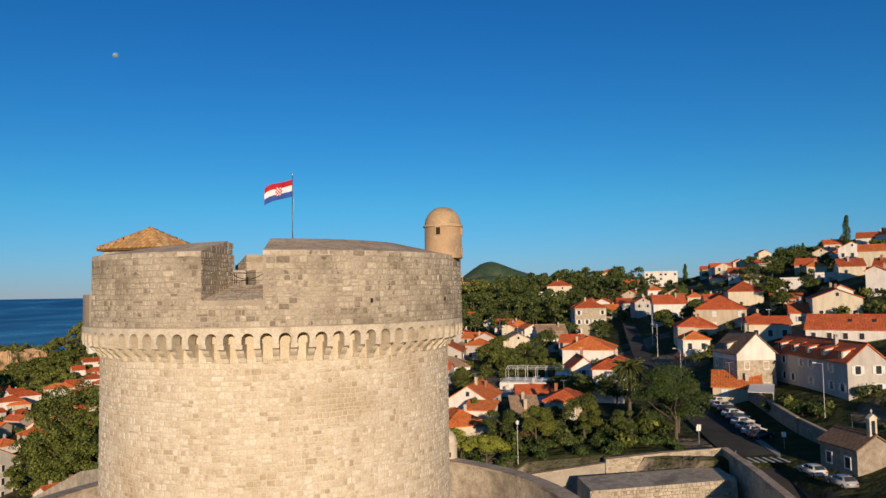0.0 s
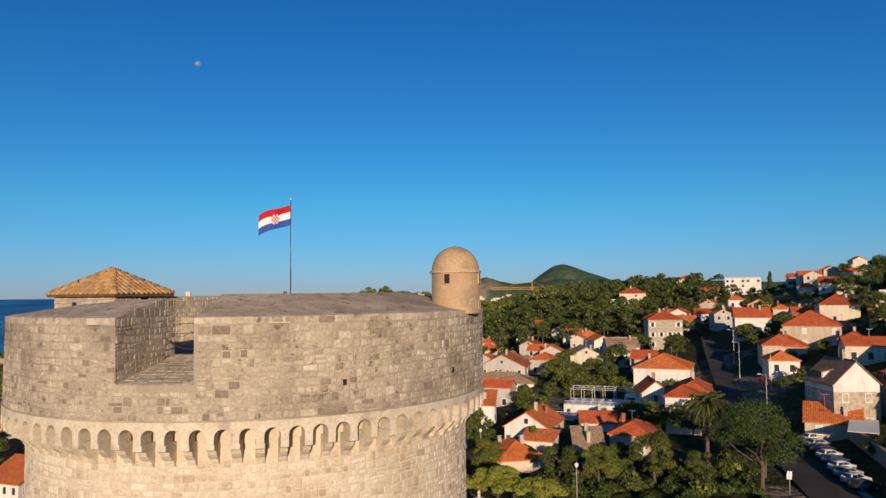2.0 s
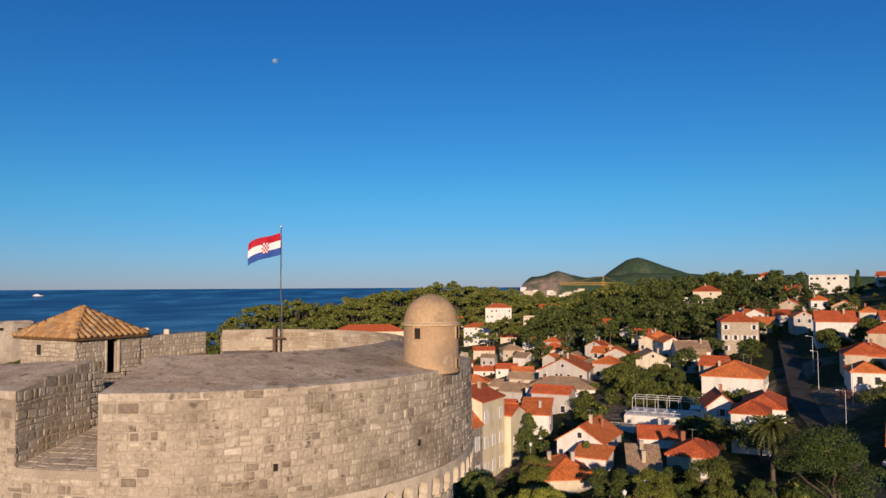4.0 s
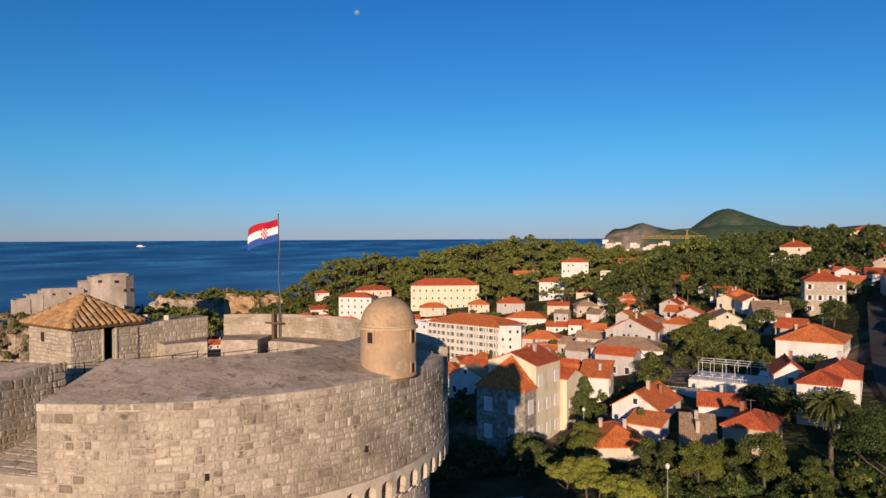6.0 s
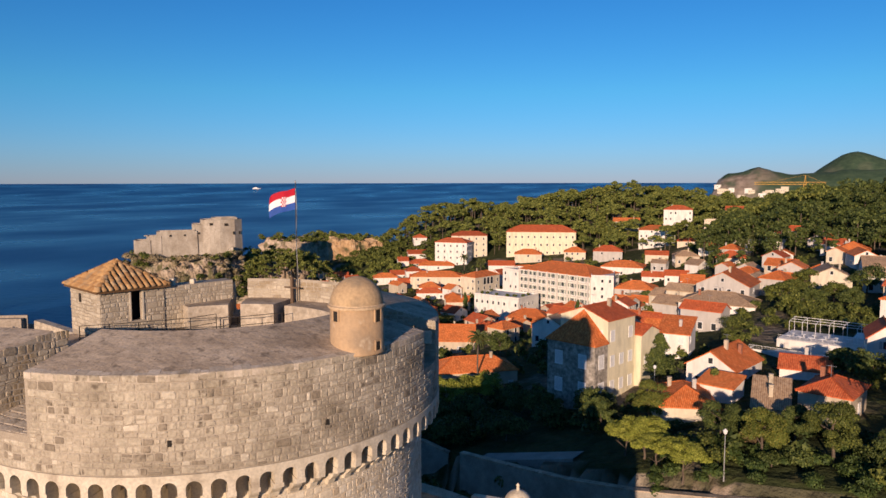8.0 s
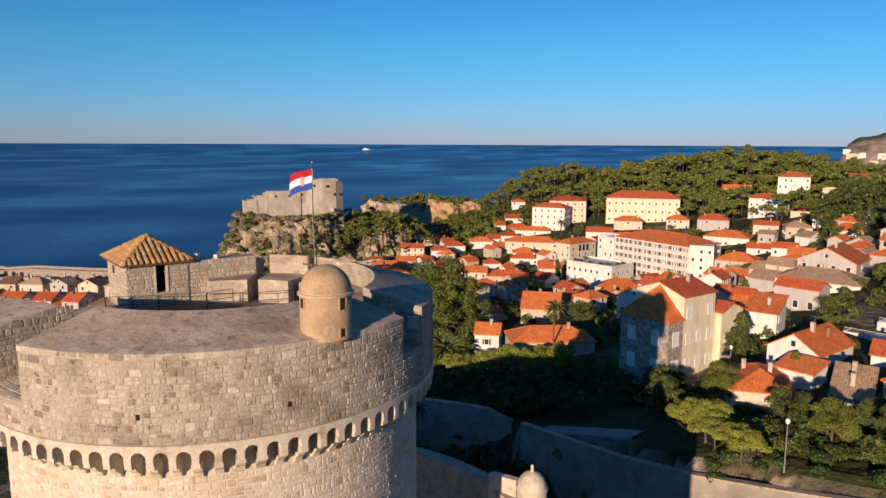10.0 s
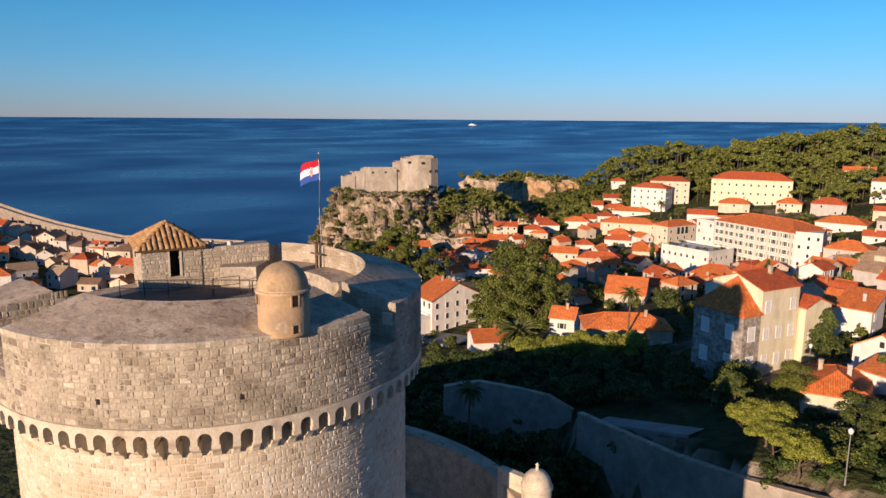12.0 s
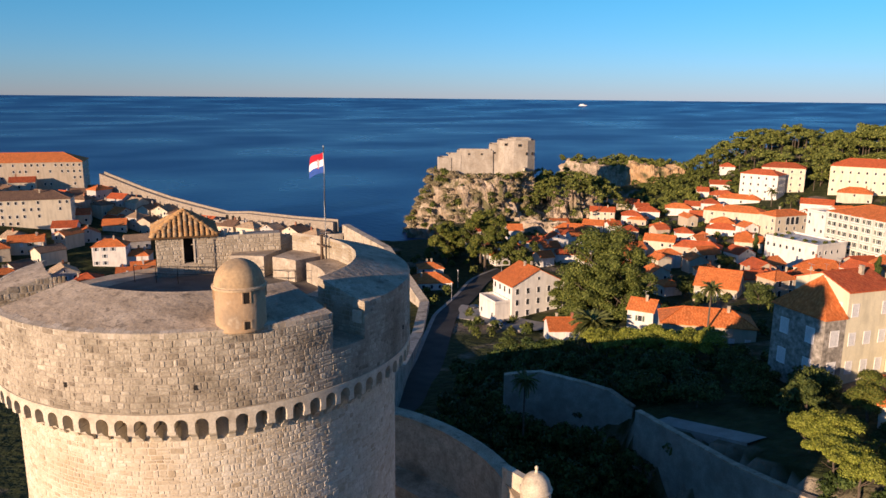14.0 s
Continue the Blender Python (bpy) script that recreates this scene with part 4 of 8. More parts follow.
def build_flag():
    flag = thing("flag", -12.76, 60.72, 80.35, 0, "red, white and blue striped flag with a red-white checked shield, flying", "flag")
    length, high, nx = 2.6, 1.45, 26
    along = Vector((-0.98, 0.10, 0)).normalized()
    side = Vector((-along.y, along.x, 0))

    def cloth(u, v, lift=0.0):
        s = u / length
        p = along * u * (0.96 - 0.04 * s) + side * (0.16 * math.sin(s * 7.5 + v * 0.9) * (0.25 + s) + lift)
        return (p.x, p.y, v - 0.62 * s * s - 0.08 * math.sin(s * 6.0) - 0.12 * s)

    def cloth_part(name, u0, u1, v0, v1, colour, lift=0.0, parent=None, label=""):
        n = max(2, int(nx * (u1 - u0) / length))
        verts, faces = [], []
        for off in (lift + 0.006, -lift - 0.006):
            for i in range(n + 1):
                for j in range(4):
                    verts.append(cloth(u0 + (u1 - u0) * i / n, v0 + (v1 - v0) * j / 3, off))
        k = (n + 1) * 4
        for i in range(n):
            for j in range(3):
                q = (i * 4 + j, i * 4 + j + 1, (i + 1) * 4 + j + 1, (i + 1) * 4 + j)
                faces += [q, tuple(k + x for x in q[::-1])]
        return piece(name, mesh_of(name, verts, faces, [colour], None, True), parent or flag, None, label)

    dye = {n: surface("flag_" + n, [(0.3, tuple(v * 0.9 for v in c)), (0.7, c)], 3.0, 0.75, 30.0, 0.1, 0.002) for n, c in (("red", (0.46, 0.012, 0.03)), ("white", (0.80, 0.80, 0.82)), ("blue", (0.03, 0.09, 0.36)))}
    t = high / 3
    cloth_part("red_stripe", 0.03, length, 2 * t, high, dye["red"], label="red stripe")
    cloth_part("white_stripe", 0.03, length, t, 2 * t, dye["white"], label="white stripe")
    cloth_part("blue_stripe", 0.03, length, 0, t, dye["blue"], label="blue stripe")
    cell = 0.135
    shield = cloth_part("shield", 1.3 - 2.5 * cell, 1.3 + 2.5 * cell, 0.36, 0.36 + 5 * cell, dye["white"], 0.008, label="checked shield")
    for i in range(5):
        for j in range(5):
            if (i + j) % 2 == 0:
                u0 = 1.3 - 2.5 * cell + i * cell
                cloth_part("check", u0, u0 + cell, 0.36 + j * cell, 0.36 + (j + 1) * cell, dye["red"], 0.014, shield)


build_flag()


# railing on the terrace, chain in the embrasure
def railing(name, pts, label, high=1.25, material=None, gap=1.5, parent=None):
    x, y, z = pts[0]
    ob = parent or thing(name, x, y, z, 0, label, "railing")
    for lift in (high, high * 0.55):
        for a, b in zip(pts, pts[1:]):
            a, b = Vector(a) - Vector((x, y, z)), Vector(b) - Vector((x, y, z))
            bm = bmesh.new()
            rod(bm, a + Vector((0, 0, lift)), b + Vector((0, 0, lift)), 0.022, None, 6)
            part("rail", bm, material or iron, ob)
    for a, b in zip(pts, pts[1:]):
        a, b = Vector(a) - Vector((x, y, z)), Vector(b) - Vector((x, y, z))
        n = max(1, int((b - a).length / gap))
        for i in range(n + 1):
            p = a.lerp(b, i / n)
            bm = bmesh.new()
            rod(bm, p, p + Vector((0, 0, high)), 0.028, None, 6)
            part("post", bm, material or iron, ob)
    return ob


railing("terrace_railing", [(-19.6, 48.8, 72.45), (-17.4, 51.2, 72.45), (-15.6, 53.6, 72.45), (-15.2, 55.4, 72.45)], "dark iron railing on the terrace before the hut")
railing("stair_railing", [(-15.4, 53.4, 72.45), (-13.2, 55.2, 72.45), (-11.6, 57.6, 72.45)], "dark iron railing across the terrace")
bm = bmesh.new()
p0, p1 = Vector(on_ring(9.6, -96, 73.4)) + Vector((CX, CY, Z0)), Vector(on_ring(9.6, -83, 73.4)) + Vector((CX, CY, Z0))
for i in range(10):
    sag = lambda s: Vector((0, 0, -0.45 * 4 * s * (1 - s)))
    rod(bm, p0.lerp(p1, i / 10) + sag(i / 10), p0.lerp(p1, (i + 1) / 10) + sag((i + 1) / 10), 0.025, None, 6)
tagged(part("chain", bm, iron), "dark iron chain slung across the embrasure", "chain")


# ---- town houses ----
def roof_shape(kind, w, d, h, pitch):
    """Corners and faces of the upper roof surface over a w x d plan with its eaves at h, with slope coordinates."""
    o = 0.35
    X, Y = w / 2 + o, d / 2 + o
    ze = h - o * pitch
    if kind == "flat":
        return [(-w / 2, -d / 2, h), (w / 2, -d / 2, h), (w / 2, d / 2, h), (-w / 2, d / 2, h)], [(0, 1, 2, 3)], h
    if kind == "shed":
        top = ze + 2 * Y * pitch
        return [(-X, -Y, ze), (X, -Y, ze), (X, Y, top), (-X, Y, top)], [(0, 1, 2, 3)], top
    if kind == "gx":
        top = ze + Y * pitch
        return [(-X, -Y, ze), (X, -Y, ze), (X, Y, ze), (-X, Y, ze), (-X, 0, top), (X, 0, top)], [(0, 1, 5, 4), (2, 3, 4, 5)], top
    if kind == "gy":
        top = ze + X * pitch
        return [(-X, -Y, ze), (X, -Y, ze), (X, Y, ze), (-X, Y, ze), (0, -Y, top), (0, Y, top)], [(3, 0, 4, 5), (1, 2, 5, 4)], top
    if kind == "lean":
        top = ze + X * pitch
        return [(-X, -Y, ze), (X, -Y, ze), (X, Y - o, ze), (-X, Y - o, ze), (0, Y - o, top)], [(0, 1, 4), (1, 2, 4), (3, 0, 4)], top
    if X >= Y:
        top = ze + Y * pitch
        r = max(0.15, X - Y)
        return [(-X, -Y, ze), (X, -Y, ze), (X, Y, ze), (-X, Y, ze), (-r, 0, top), (r, 0, top)], [(0, 1, 5, 4), (1, 2, 5), (2, 3, 4, 5), (3, 0, 4)], top
    top = ze + X * pitch
    r = max(0.15, Y - X)
    return [(-X, -Y, ze), (X, -Y, ze), (X, Y, ze), (-X, Y, ze), (0, -r, top), (0, r, top)], [(0, 1, 4), (1, 2, 5, 4), (2, 3, 5), (3, 0, 4, 5)], top


def roof_mesh(kind, w, d, h, pitch, tile):
    verts, faces, top = roof_shape(kind, w, d, h, pitch)
    thick = 0.2
    k = len(verts)
    allv = list(verts) + [(x, y, z - thick) for x, y, z in verts]
    allf = list(faces) + [tuple(i + k for i in f[::-1]) for f in faces]
    count = {}
    for f in faces:
        for i in range(len(f)):
            e = (f[i], f[(i + 1) % len(f)])
            count[e] = count.get(e, 0) + 1
    for a, b in list(count):
        if (b, a) not in count:
            allf.append((b, a, a + k, b + k))
    me = mesh_of("roof", allv, allf, [TILE[tile]])
    uv = me.uv_layers.new(name="slope")
    for poly in me.polygons:
        n = poly.normal
        flat = Vector((-n.y, n.x, 0))
        flat = flat.normalized() if flat.length > 1e-3 else Vector((1, 0, 0))
        up = n.cross(flat)
        for li in poly.loop_indices:
            p = me.vertices[me.loops[li].vertex_index].co
            uv.data[li].uv = (p.dot(flat), p.dot(up))
    return me, top


def ring_frame(x0, x1, z0, z1, bar, sill, out):
    """A window surround with a sill, all one piece."""
    rect = lambda a, b, lo, hi, y: [(a, y, lo), (b, y, lo), (b, y, hi), (a, y, hi)]
    verts = rect(x0 - bar, x1 + bar, z0 - sill, z1 + bar, -out) + rect(x0, x1, z0, z1, -out) + rect(x0 - bar, x1 + bar, z0 - sill, z1 + bar, 0.02) + rect(x0, x1, z0, z1, 0.02)
    faces = []
    for i in range(4):
        j = (i + 1) % 4
        faces += [(i, j, 4 + j, 4 + i), (8 + i, 8 + j, j, i), (4 + i, 4 + j, 12 + j, 12 + i)]
    return verts, faces


WINDOW = mesh_of("window", *ring_frame(-0.5, 0.5, -0.7, 0.7, 0.11, 0.16, 0.09), [white_paint])
PANE = mesh_of("pane", [(-0.5, -0.015, -0.7), (0.5, -0.015, -0.7), (0.5, -0.015, 0.7), (-0.5, -0.015, 0.7), (-0.5, 0.03, -0.7), (0.5, 0.03, -0.7), (0.5, 0.03, 0.7), (-0.5, 0.03, 0.7)], [(0, 1, 2, 3), (0, 4, 5, 1), (1, 5, 6, 2), (2, 6, 7, 3), (3, 7, 4, 0)], [glass_dark])


def shutter_mesh(material):
    """One louvred leaf 0.48 m wide, hinged at x = 0."""
    n = 7
    prof = [(-0.03, -0.7)]
    for i in range(n):
        z = -0.66 + i * 0.19
        prof += [(-0.03, z), (-0.055, z + 0.02), (-0.035, z + 0.17)]
    prof += [(-0.03, 0.7), (0.0, 0.7), (0.0, -0.7)]
    k = len(prof)
    verts = [(x, y, z) for x in (0.0, 0.48) for y, z in prof]
    faces = [tuple(range(k))[::-1], tuple(range(k, 2 * k))] + [(i, (i + 1) % k, (i + 1) % k + k, i + k) for i in range(k)]
    return mesh_of("shutter", verts, faces, [material])


LEAF = [shutter_mesh(m) for m in SHUTTER]


def add_window(ob, x, y, z, turn, w=1.0, h=1.4, style=0, panes=True):
    m = pose(x, y, z, 0, 0, turn) @ Matrix.Diagonal((w, 1, h / 1.4, 1))
    win = piece("window", WINDOW, ob, m)
    if style == 4:
        piece("shutter", LEAF[0], win, Matrix.Translation((-0.49, -0.02, 0)))
        piece("shutter", LEAF[0], win, Matrix.Translation((0.01, -0.02, 0)))
        return
    piece("pane", PANE, win)
    if style:
        piece("shutter", LEAF[style - 1], win, Matrix.Translation((-1.1, -0.06, 0)))
        piece("shutter", LEAF[style - 1], win, Matrix.Translation((0.62, -0.06, 0)))


BRICK = surface("chimney_brick", [(0.35, (0.26, 0.10, 0.06)), (0.65, (0.38, 0.17, 0.10))], 6.0, 0.9, 12.0, 0.4, 0.02)
WORDS = {"white": "white plastered", "cream": "cream plastered", "yellow": "pale yellow", "ochre": "ochre", "tan": "sandy stone", "grey": "grey rendered", "stone": "rubble stone", "greystone": "dark rubble stone", "oldstone": "old stone"}
ROOFWORD = {"hip": "hipped", "gx": "gabled", "gy": "gabled", "shed": "lean-to", "flat": "flat", "lean": "hipped"}
TILEWORD = {"orange": "orange tiles", "red": "red tiles", "tan": "faded tan tiles", "brown": "brown tiles", "white": "pale roofing"}


def house(x, y, z, w, d, h, turn, kind="hip", pitch=0.5, wall="cream", tile="orange", style=0, chimneys=1, name="house", label="", rows=0, per=0, side_windows=True, dormers=0, skylights=0, win=(1.0, 1.4), back=False, balconies=False):
    ob = thing(name, x, y, z, turn, label or WORDS[wall] + " house with a " + ROOFWORD[kind] + " roof of " + TILEWORD[tile], "house", "hillside houses" if name == "house" else "")
    rg = random.Random(int(x * 13 + y * 7))
    SPOTS.append((x, y, 0.5 * max(w, d)))
    me, top = roof_mesh(kind, w, d, h, pitch, tile)
    # walls, with gables where the roof has them
    X, Y, b = w / 2, d / 2, -3.0
    zc = h - 0.05
    bm = bmesh.new()
    base = [bm.verts.new(p) for p in ((-X, -Y, b), (X, -Y, b), (X, Y, b), (-X, Y, b))]
    if kind == "shed":
        tops = [bm.verts.new(p) for p in ((-X, -Y, zc), (X, -Y, zc), (X, Y, zc + d * pitch), (-X, Y, zc + d * pitch))]
    else:
        tops = [bm.verts.new(p) for p in ((-X, -Y, zc), (X, -Y, zc), (X, Y, zc), (-X, Y, zc))]
    peak = {}
    if kind == "gx":
        peak = {1: bm.verts.new((X, 0, zc + Y * pitch)), 3: bm.verts.new((-X, 0, zc + Y * pitch))}
    elif kind == "gy":
        peak = {0: bm.verts.new((0, -Y, zc + X * pitch)), 2: bm.verts.new((0, Y, zc + X * pitch))}
    for i in range(4):
        j = (i + 1) % 4
        bm.faces.new([base[i], base[j], tops[j]] + ([peak[i]] if i in peak else []) + [tops[i]])
    bm.faces.new(base[::-1])
    if kind == "flat":
        bm.faces.new(tops)
        for x0, y0, x1, y1 in ((-X, -Y, X, -Y + 0.25), (-X, Y - 0.25, X, Y), (-X, -Y + 0.25, -X + 0.25, Y - 0.25), (X - 0.25, -Y + 0.25, X, Y - 0.25)):
            box(bm, x0, y0, h + 0.003, x1, y1, h + 0.75)
    part("wall", bm, WALL[wall], ob)
    piece("roof", me, ob)
    if kind in ("hip", "gx", "gy") and tile != "white":
        verts, faces, _ = roof_shape(kind, w, d, h, pitch)
        bm = bmesh.new()
        ridge = [(verts[4], verts[5])]
        if kind == "hip":
            long_x = w + 0.01 >= d
            ridge += [(verts[0], verts[4]), (verts[1], verts[5] if long_x else verts[4]), (verts[2], verts[5]), (verts[3], verts[4] if long_x else verts[5])]
        for a, c in ridge:
            rod(bm, Vector(a) + Vector((0, 0, 0.02)), Vector(c) + Vector((0, 0, 0.02)), 0.13, None, 6)
        rp = part("ridge_tiles", bm, TILE[tile], ob)
        rp.data.uv_layers.new(name="slope")
    # windows by storeys
    n_rows = rows or max(1, int(h / 2.9))
    gap = h / n_rows
    for face in range(4 if back else 3):
        span, depth_at, turn_at = ((w, d, 0), (d, w, 90), (d, w, -90), (w, d, 180))[face]
        if face in (1, 2) and not side_windows:
            continue
        a = radians(turn + (-90, 0, 180, 90)[face])
        if math.cos(a) * (14 - x) + math.sin(a) * (22 - y) < 0:
            continue
        n = per if (per and face == 0) else max(1, int((span - 0.6) / 2.9))
        if span < 2.4:
            continue
        for r in range(n_rows):
            zw = gap * r + min(gap - 1.0, 1.6)
            for i in range(n):
                if not per and rg.random() < (0.25 if math.hypot(x, y) < 260 else 0.45):
                    continue
                u = (i + 0.5) / n * span - span / 2
                px, py = ((u, -d / 2), (w / 2, u), (-w / 2, -u), (-u, d / 2))[face]
                st = style if style != 9 else rg.choice((0, 1, 2, 4))
                add_window(ob, px, py, zw, turn_at, win[0], win[1], st)
    for r in range(1, n_rows if balconies else 1):
        bm = bmesh.new()
        z0 = gap * r
        box(bm, -w / 2 + 0.6, -d / 2 - 1.3, z0, w / 2 - 0.6, -d / 2 - 0.005, z0 + 0.18)
        balc = part("balcony", bm, WALL["white"], ob)
        bm = bmesh.new()
        rod(bm, (-w / 2 + 0.6, -d / 2 - 1.25, z0 + 1.1), (w / 2 - 0.6, -d / 2 - 1.25, z0 + 1.1), 0.05, None, 6)
        part("handrail", bm, white_paint, balc)
        for k in range(8):
            bm = bmesh.new()
            u = -w / 2 + 0.7 + k * (w - 1.4) / 7
            box(bm, u - 0.08, -d / 2 - 1.3, z0 + 0.18, u + 0.08, -d / 2 - 0.01, z0 + gap - 0.01)
            part("divider", bm, WALL["white"], balc)
    if kind == "gy" and w > 6:
        add_window(ob, 0, -d / 2, h + w * pitch * 0.18, 0, 0.8, 1.0, 0)
    for i in range(chimneys):
        cx, cy = rg.uniform(-0.3, 0.3) * w, rg.uniform(-0.2, 0.3) * d
        if kind == "flat":
            break
        bm = bmesh.new()
        over = {"gx": top - pitch * abs(cy), "gy": top - pitch * abs(cx), "shed": h + pitch * (cy + d / 2)}.get(kind, top - pitch * max(0.0, max(abs(cx) - max(0, w - d) / 2, abs(cy) - max(0, d - w) / 2)))
        zb, zt = h - 0.3, over + rg.uniform(0.9, 1.3)
        box(bm, cx - 0.3, cy - 0.3, zb, cx + 0.3, cy + 0.3, zt)
        box(bm, cx - 0.38, cy - 0.38, zt, cx + 0.38, cy + 0.38, zt + 0.12)
        for s in (-0.18, 0.18):
            box(bm, cx - 0.3, cy + s - 0.08, zt + 0.12, cx + 0.3, cy + s + 0.08, zt + 0.4)
        box(bm, cx - 0.36, cy - 0.34, zt + 0.4, cx + 0.36, cy + 0.34, zt + 0.5)
        part("chimney", bm, rg.choice((WALL["tan"], WALL["stone"], WALL["grey"], BRICK)), ob)
    if kind != "flat" and math.hypot(x - 14, y - 22) < 250 and rg.random() < 0.55:
        bm = bmesh.new()
        ax, ay = rg.uniform(-0.15, 0.15) * w, rg.uniform(-0.1, 0.1) * d
        rod(bm, (ax, ay, top - 1.2), (ax, ay, top + 1.9), 0.03, None, 6)
        rod(bm, (ax - 0.7, ay, top + 1.75), (ax + 0.7, ay, top + 1.75), 0.03, None, 5)
        part("aerial", bm, steel, ob, "thin metal television aerial")
    for i in range(dormers):
        u = (i + 0.5) / dormers * w - w / 2
        bm = bmesh.new()
        box(bm, u - 0.75, -d / 2 + 0.5, h - 0.2, u + 0.75, -d / 2 + 3.0, h + 1.7)
        dm = part("dormer", bm, WALL["white"], ob)
        me2, _ = roof_mesh("shed", 1.9, 2.9, 0.0, 0.22, tile)
        piece("dormer_roof", me2, dm, Matrix.Translation((u, -d / 2 + 1.75, h + 1.72)))
        add_window(ob, u, -d / 2 + 0.48, h + 0.85, 0, 0.9, 1.3, 0)
    for i in range(skylights):
        u = (i + 0.5) / skylights * w * 0.6 - w * 0.1
        bm = bmesh.new()
        box(bm, -0.4, -0.6, 0, 0.4, 0.6, 0.1)
        sk = part("skylight", bm, glass_dark, ob)
        sk.matrix_basis = Matrix.Translation((u, -d * 0.22, h + d * 0.28 * pitch + 0.02)) @ Matrix.Rotation(math.atan(pitch), 4, "X")
    return ob


house(-19.4, 154.2, 41.5, 10.9, 4.3, 10.6, -19, "lean", 1.00, "greystone", "orange", style=4, chimneys=0, skylights=1, label="tall dark rubble stone villa wing with hipped red-orange roof", win=(1.5, 2.3), rows=2, per=2)
house(6.6, 161.5, 44.6, 9.0, 12.6, 4.5, -17, "gy", 0.62, "white", "orange", style=1, chimneys=2, label="white gabled house with bright orange tile roof")
house(2.2, 141.5, 43.6, 8.8, 11.5, 3.6, 18, "hip", 0.48, "cream", "orange", style=9, chimneys=2)
house(7.2, 148.6, 44.0, 6.0, 5.0, 4.3, -17, "shed", 0.22, "white", "orange", style=4, chimneys=0)
house(23.7, 143.3, 46.8, 7.2, 9.4, 4.2, -16, "hip", 0.44, "tan", "red", style=4, chimneys=1)
house(15.3, 140.0, 46.1, 5.0, 7.0, 2.4, 1, "shed", 0.40, "tan", "tan", style=4, chimneys=2)
house(20.0, 164.2, 46.8, 8.1, 8.0, 2.4, -1, "gx", 0.40, "white", "red", style=4, chimneys=1)
house(36.2, 160.8, 47.6, 6.6, 8.0, 7.4, -13, "hip", 0.50, "white", "red", style=4, chimneys=0, label="narrow white two-storey house with a hipped red roof behind the palm")
house(43.0, 181.4, 48.0, 8.1, 16.0, 5.4, -13, "hip", 0.50, "white", "red", style=1, chimneys=1)
house(33.2, 177.6, 47.6, 6.0, 10.0, 6.0, -1, "gy", 0.80, "white", "red", style=3, chimneys=1)
house(45.7, 226.7, 49.0, 15.3, 16.0, 5.1, -17, "hip", 0.45, "white", "orange", style=4, chimneys=2)
house(-10.3, 167.6, 41.5, 5.0, 7.0, 10.6, -19, "gx", 0.40, "yellow", "red", style=4, chimneys=1)
house(-17.2, 160.8, 41.5, 11.0, 9.6, 14.6, -19, "gy", 0.36, "yellow", "red", style=4, chimneys=1, label="tall cream plastered villa block with gabled orange roof", win=(1.2, 1.9), rows=3)
house(-52.1, 177.4, 32.4, 19.8, 10.0, 5.1, 39, "hip", 0.50, "tan", "orange", style=4, chimneys=1)
house(-71.7, 181.4, 27.5, 6.3, 8.0, 7.5, 24, "gx", 0.50, "white", "orange", style=9, chimneys=1)
house(-85.8, 238.9, 25.4, 12.6, 16.0, 4.3, 23, "gx", 0.50, "tan", "orange", style=3, chimneys=1)
house(-127.9, 196.4, 17.3, 19.1, 12.7, 10.7, 76, "gy", 0.50, "white", "orange", style=0, rows=3, per=5, chimneys=2, label="large white gabled villa with orange tiles beside the road", win=(1.1, 1.8))
house(-130.9, 184.4, 17.0, 5.2, 11.0, 5.6, 76, "flat", 0.10, "white", "white", style=0, rows=1, chimneys=0, name="villa_annex", label="low white annex with a walled roof terrace")
house(-182.7, 197.2, 13.1, 15.7, 11.0, 3.3, 61, "hip", 0.50, "white", "orange", style=0, chimneys=2)
house(-192.8, 204.9, 12.8, 9.9, 8.0, 5.8, 61, "hip", 0.40, "white", "orange", style=1, chimneys=2)
house(-92.2, 175.1, 23.4, 9.5, 9.0, 2.4, 54, "gx", 0.50, "white", "orange", style=4, chimneys=2)
house(-1.7, 236.4, 44.9, 20.1, 13.0, 3.6, -3, "hip", 0.40, "white", "tan", style=4, chimneys=2)
house(-0.7, 250.6, 45.1, 14.9, 15.0, 7.0, -8, "gy", 0.50, "grey", "orange", style=0, rows=2, chimneys=1, label="big grey rendered gabled house with orange roof")
house(-11.0, 196.9, 42.1, 6.8, 10.0, 4.5, -1, "gx", 0.50, "white", "orange", style=1, chimneys=1)
house(-5.4, 184.2, 43.2, 6.5, 8.0, 6.3, -2, "shed", 0.30, "white", "orange", style=4, chimneys=1)
house(26.3, 268.0, 48.8, 11.1, 12.0, 5.2, 5, "gy", 0.50, "cream", "tan", style=4, chimneys=1)
house(37.2, 356.9, 50.5, 12.3, 12.0, 4.1, -5, "hip", 0.50, "white", "orange", style=0, chimneys=1)
house(38.9, 331.6, 50.2, 8.1, 14.0, 4.7, 9, "gy", 0.50, "white", "orange", style=0, chimneys=0)
house(41.3, 282.8, 49.8, 11.3, 12.0, 5.9, 2, "gx", 0.50, "white", "tan", style=4, chimneys=2)
house(15.0, 312.9, 47.6, 9.2, 11.0, 3.1, -2, "hip", 0.50, "grey", "orange", style=4, chimneys=1)
house(11.8, 365.3, 48.0, 7.2, 8.0, 2.9, -1, "gy", 0.50, "white", "orange", style=0, chimneys=1)
house(61.4, 306.4, 53.3, 13.0, 13.0, 11.5, -3, "hip", 0.50, "stone", "red", style=1, rows=3, chimneys=2, label="three-storey rubble stone house with hipped red roof", win=(1.1, 1.7))
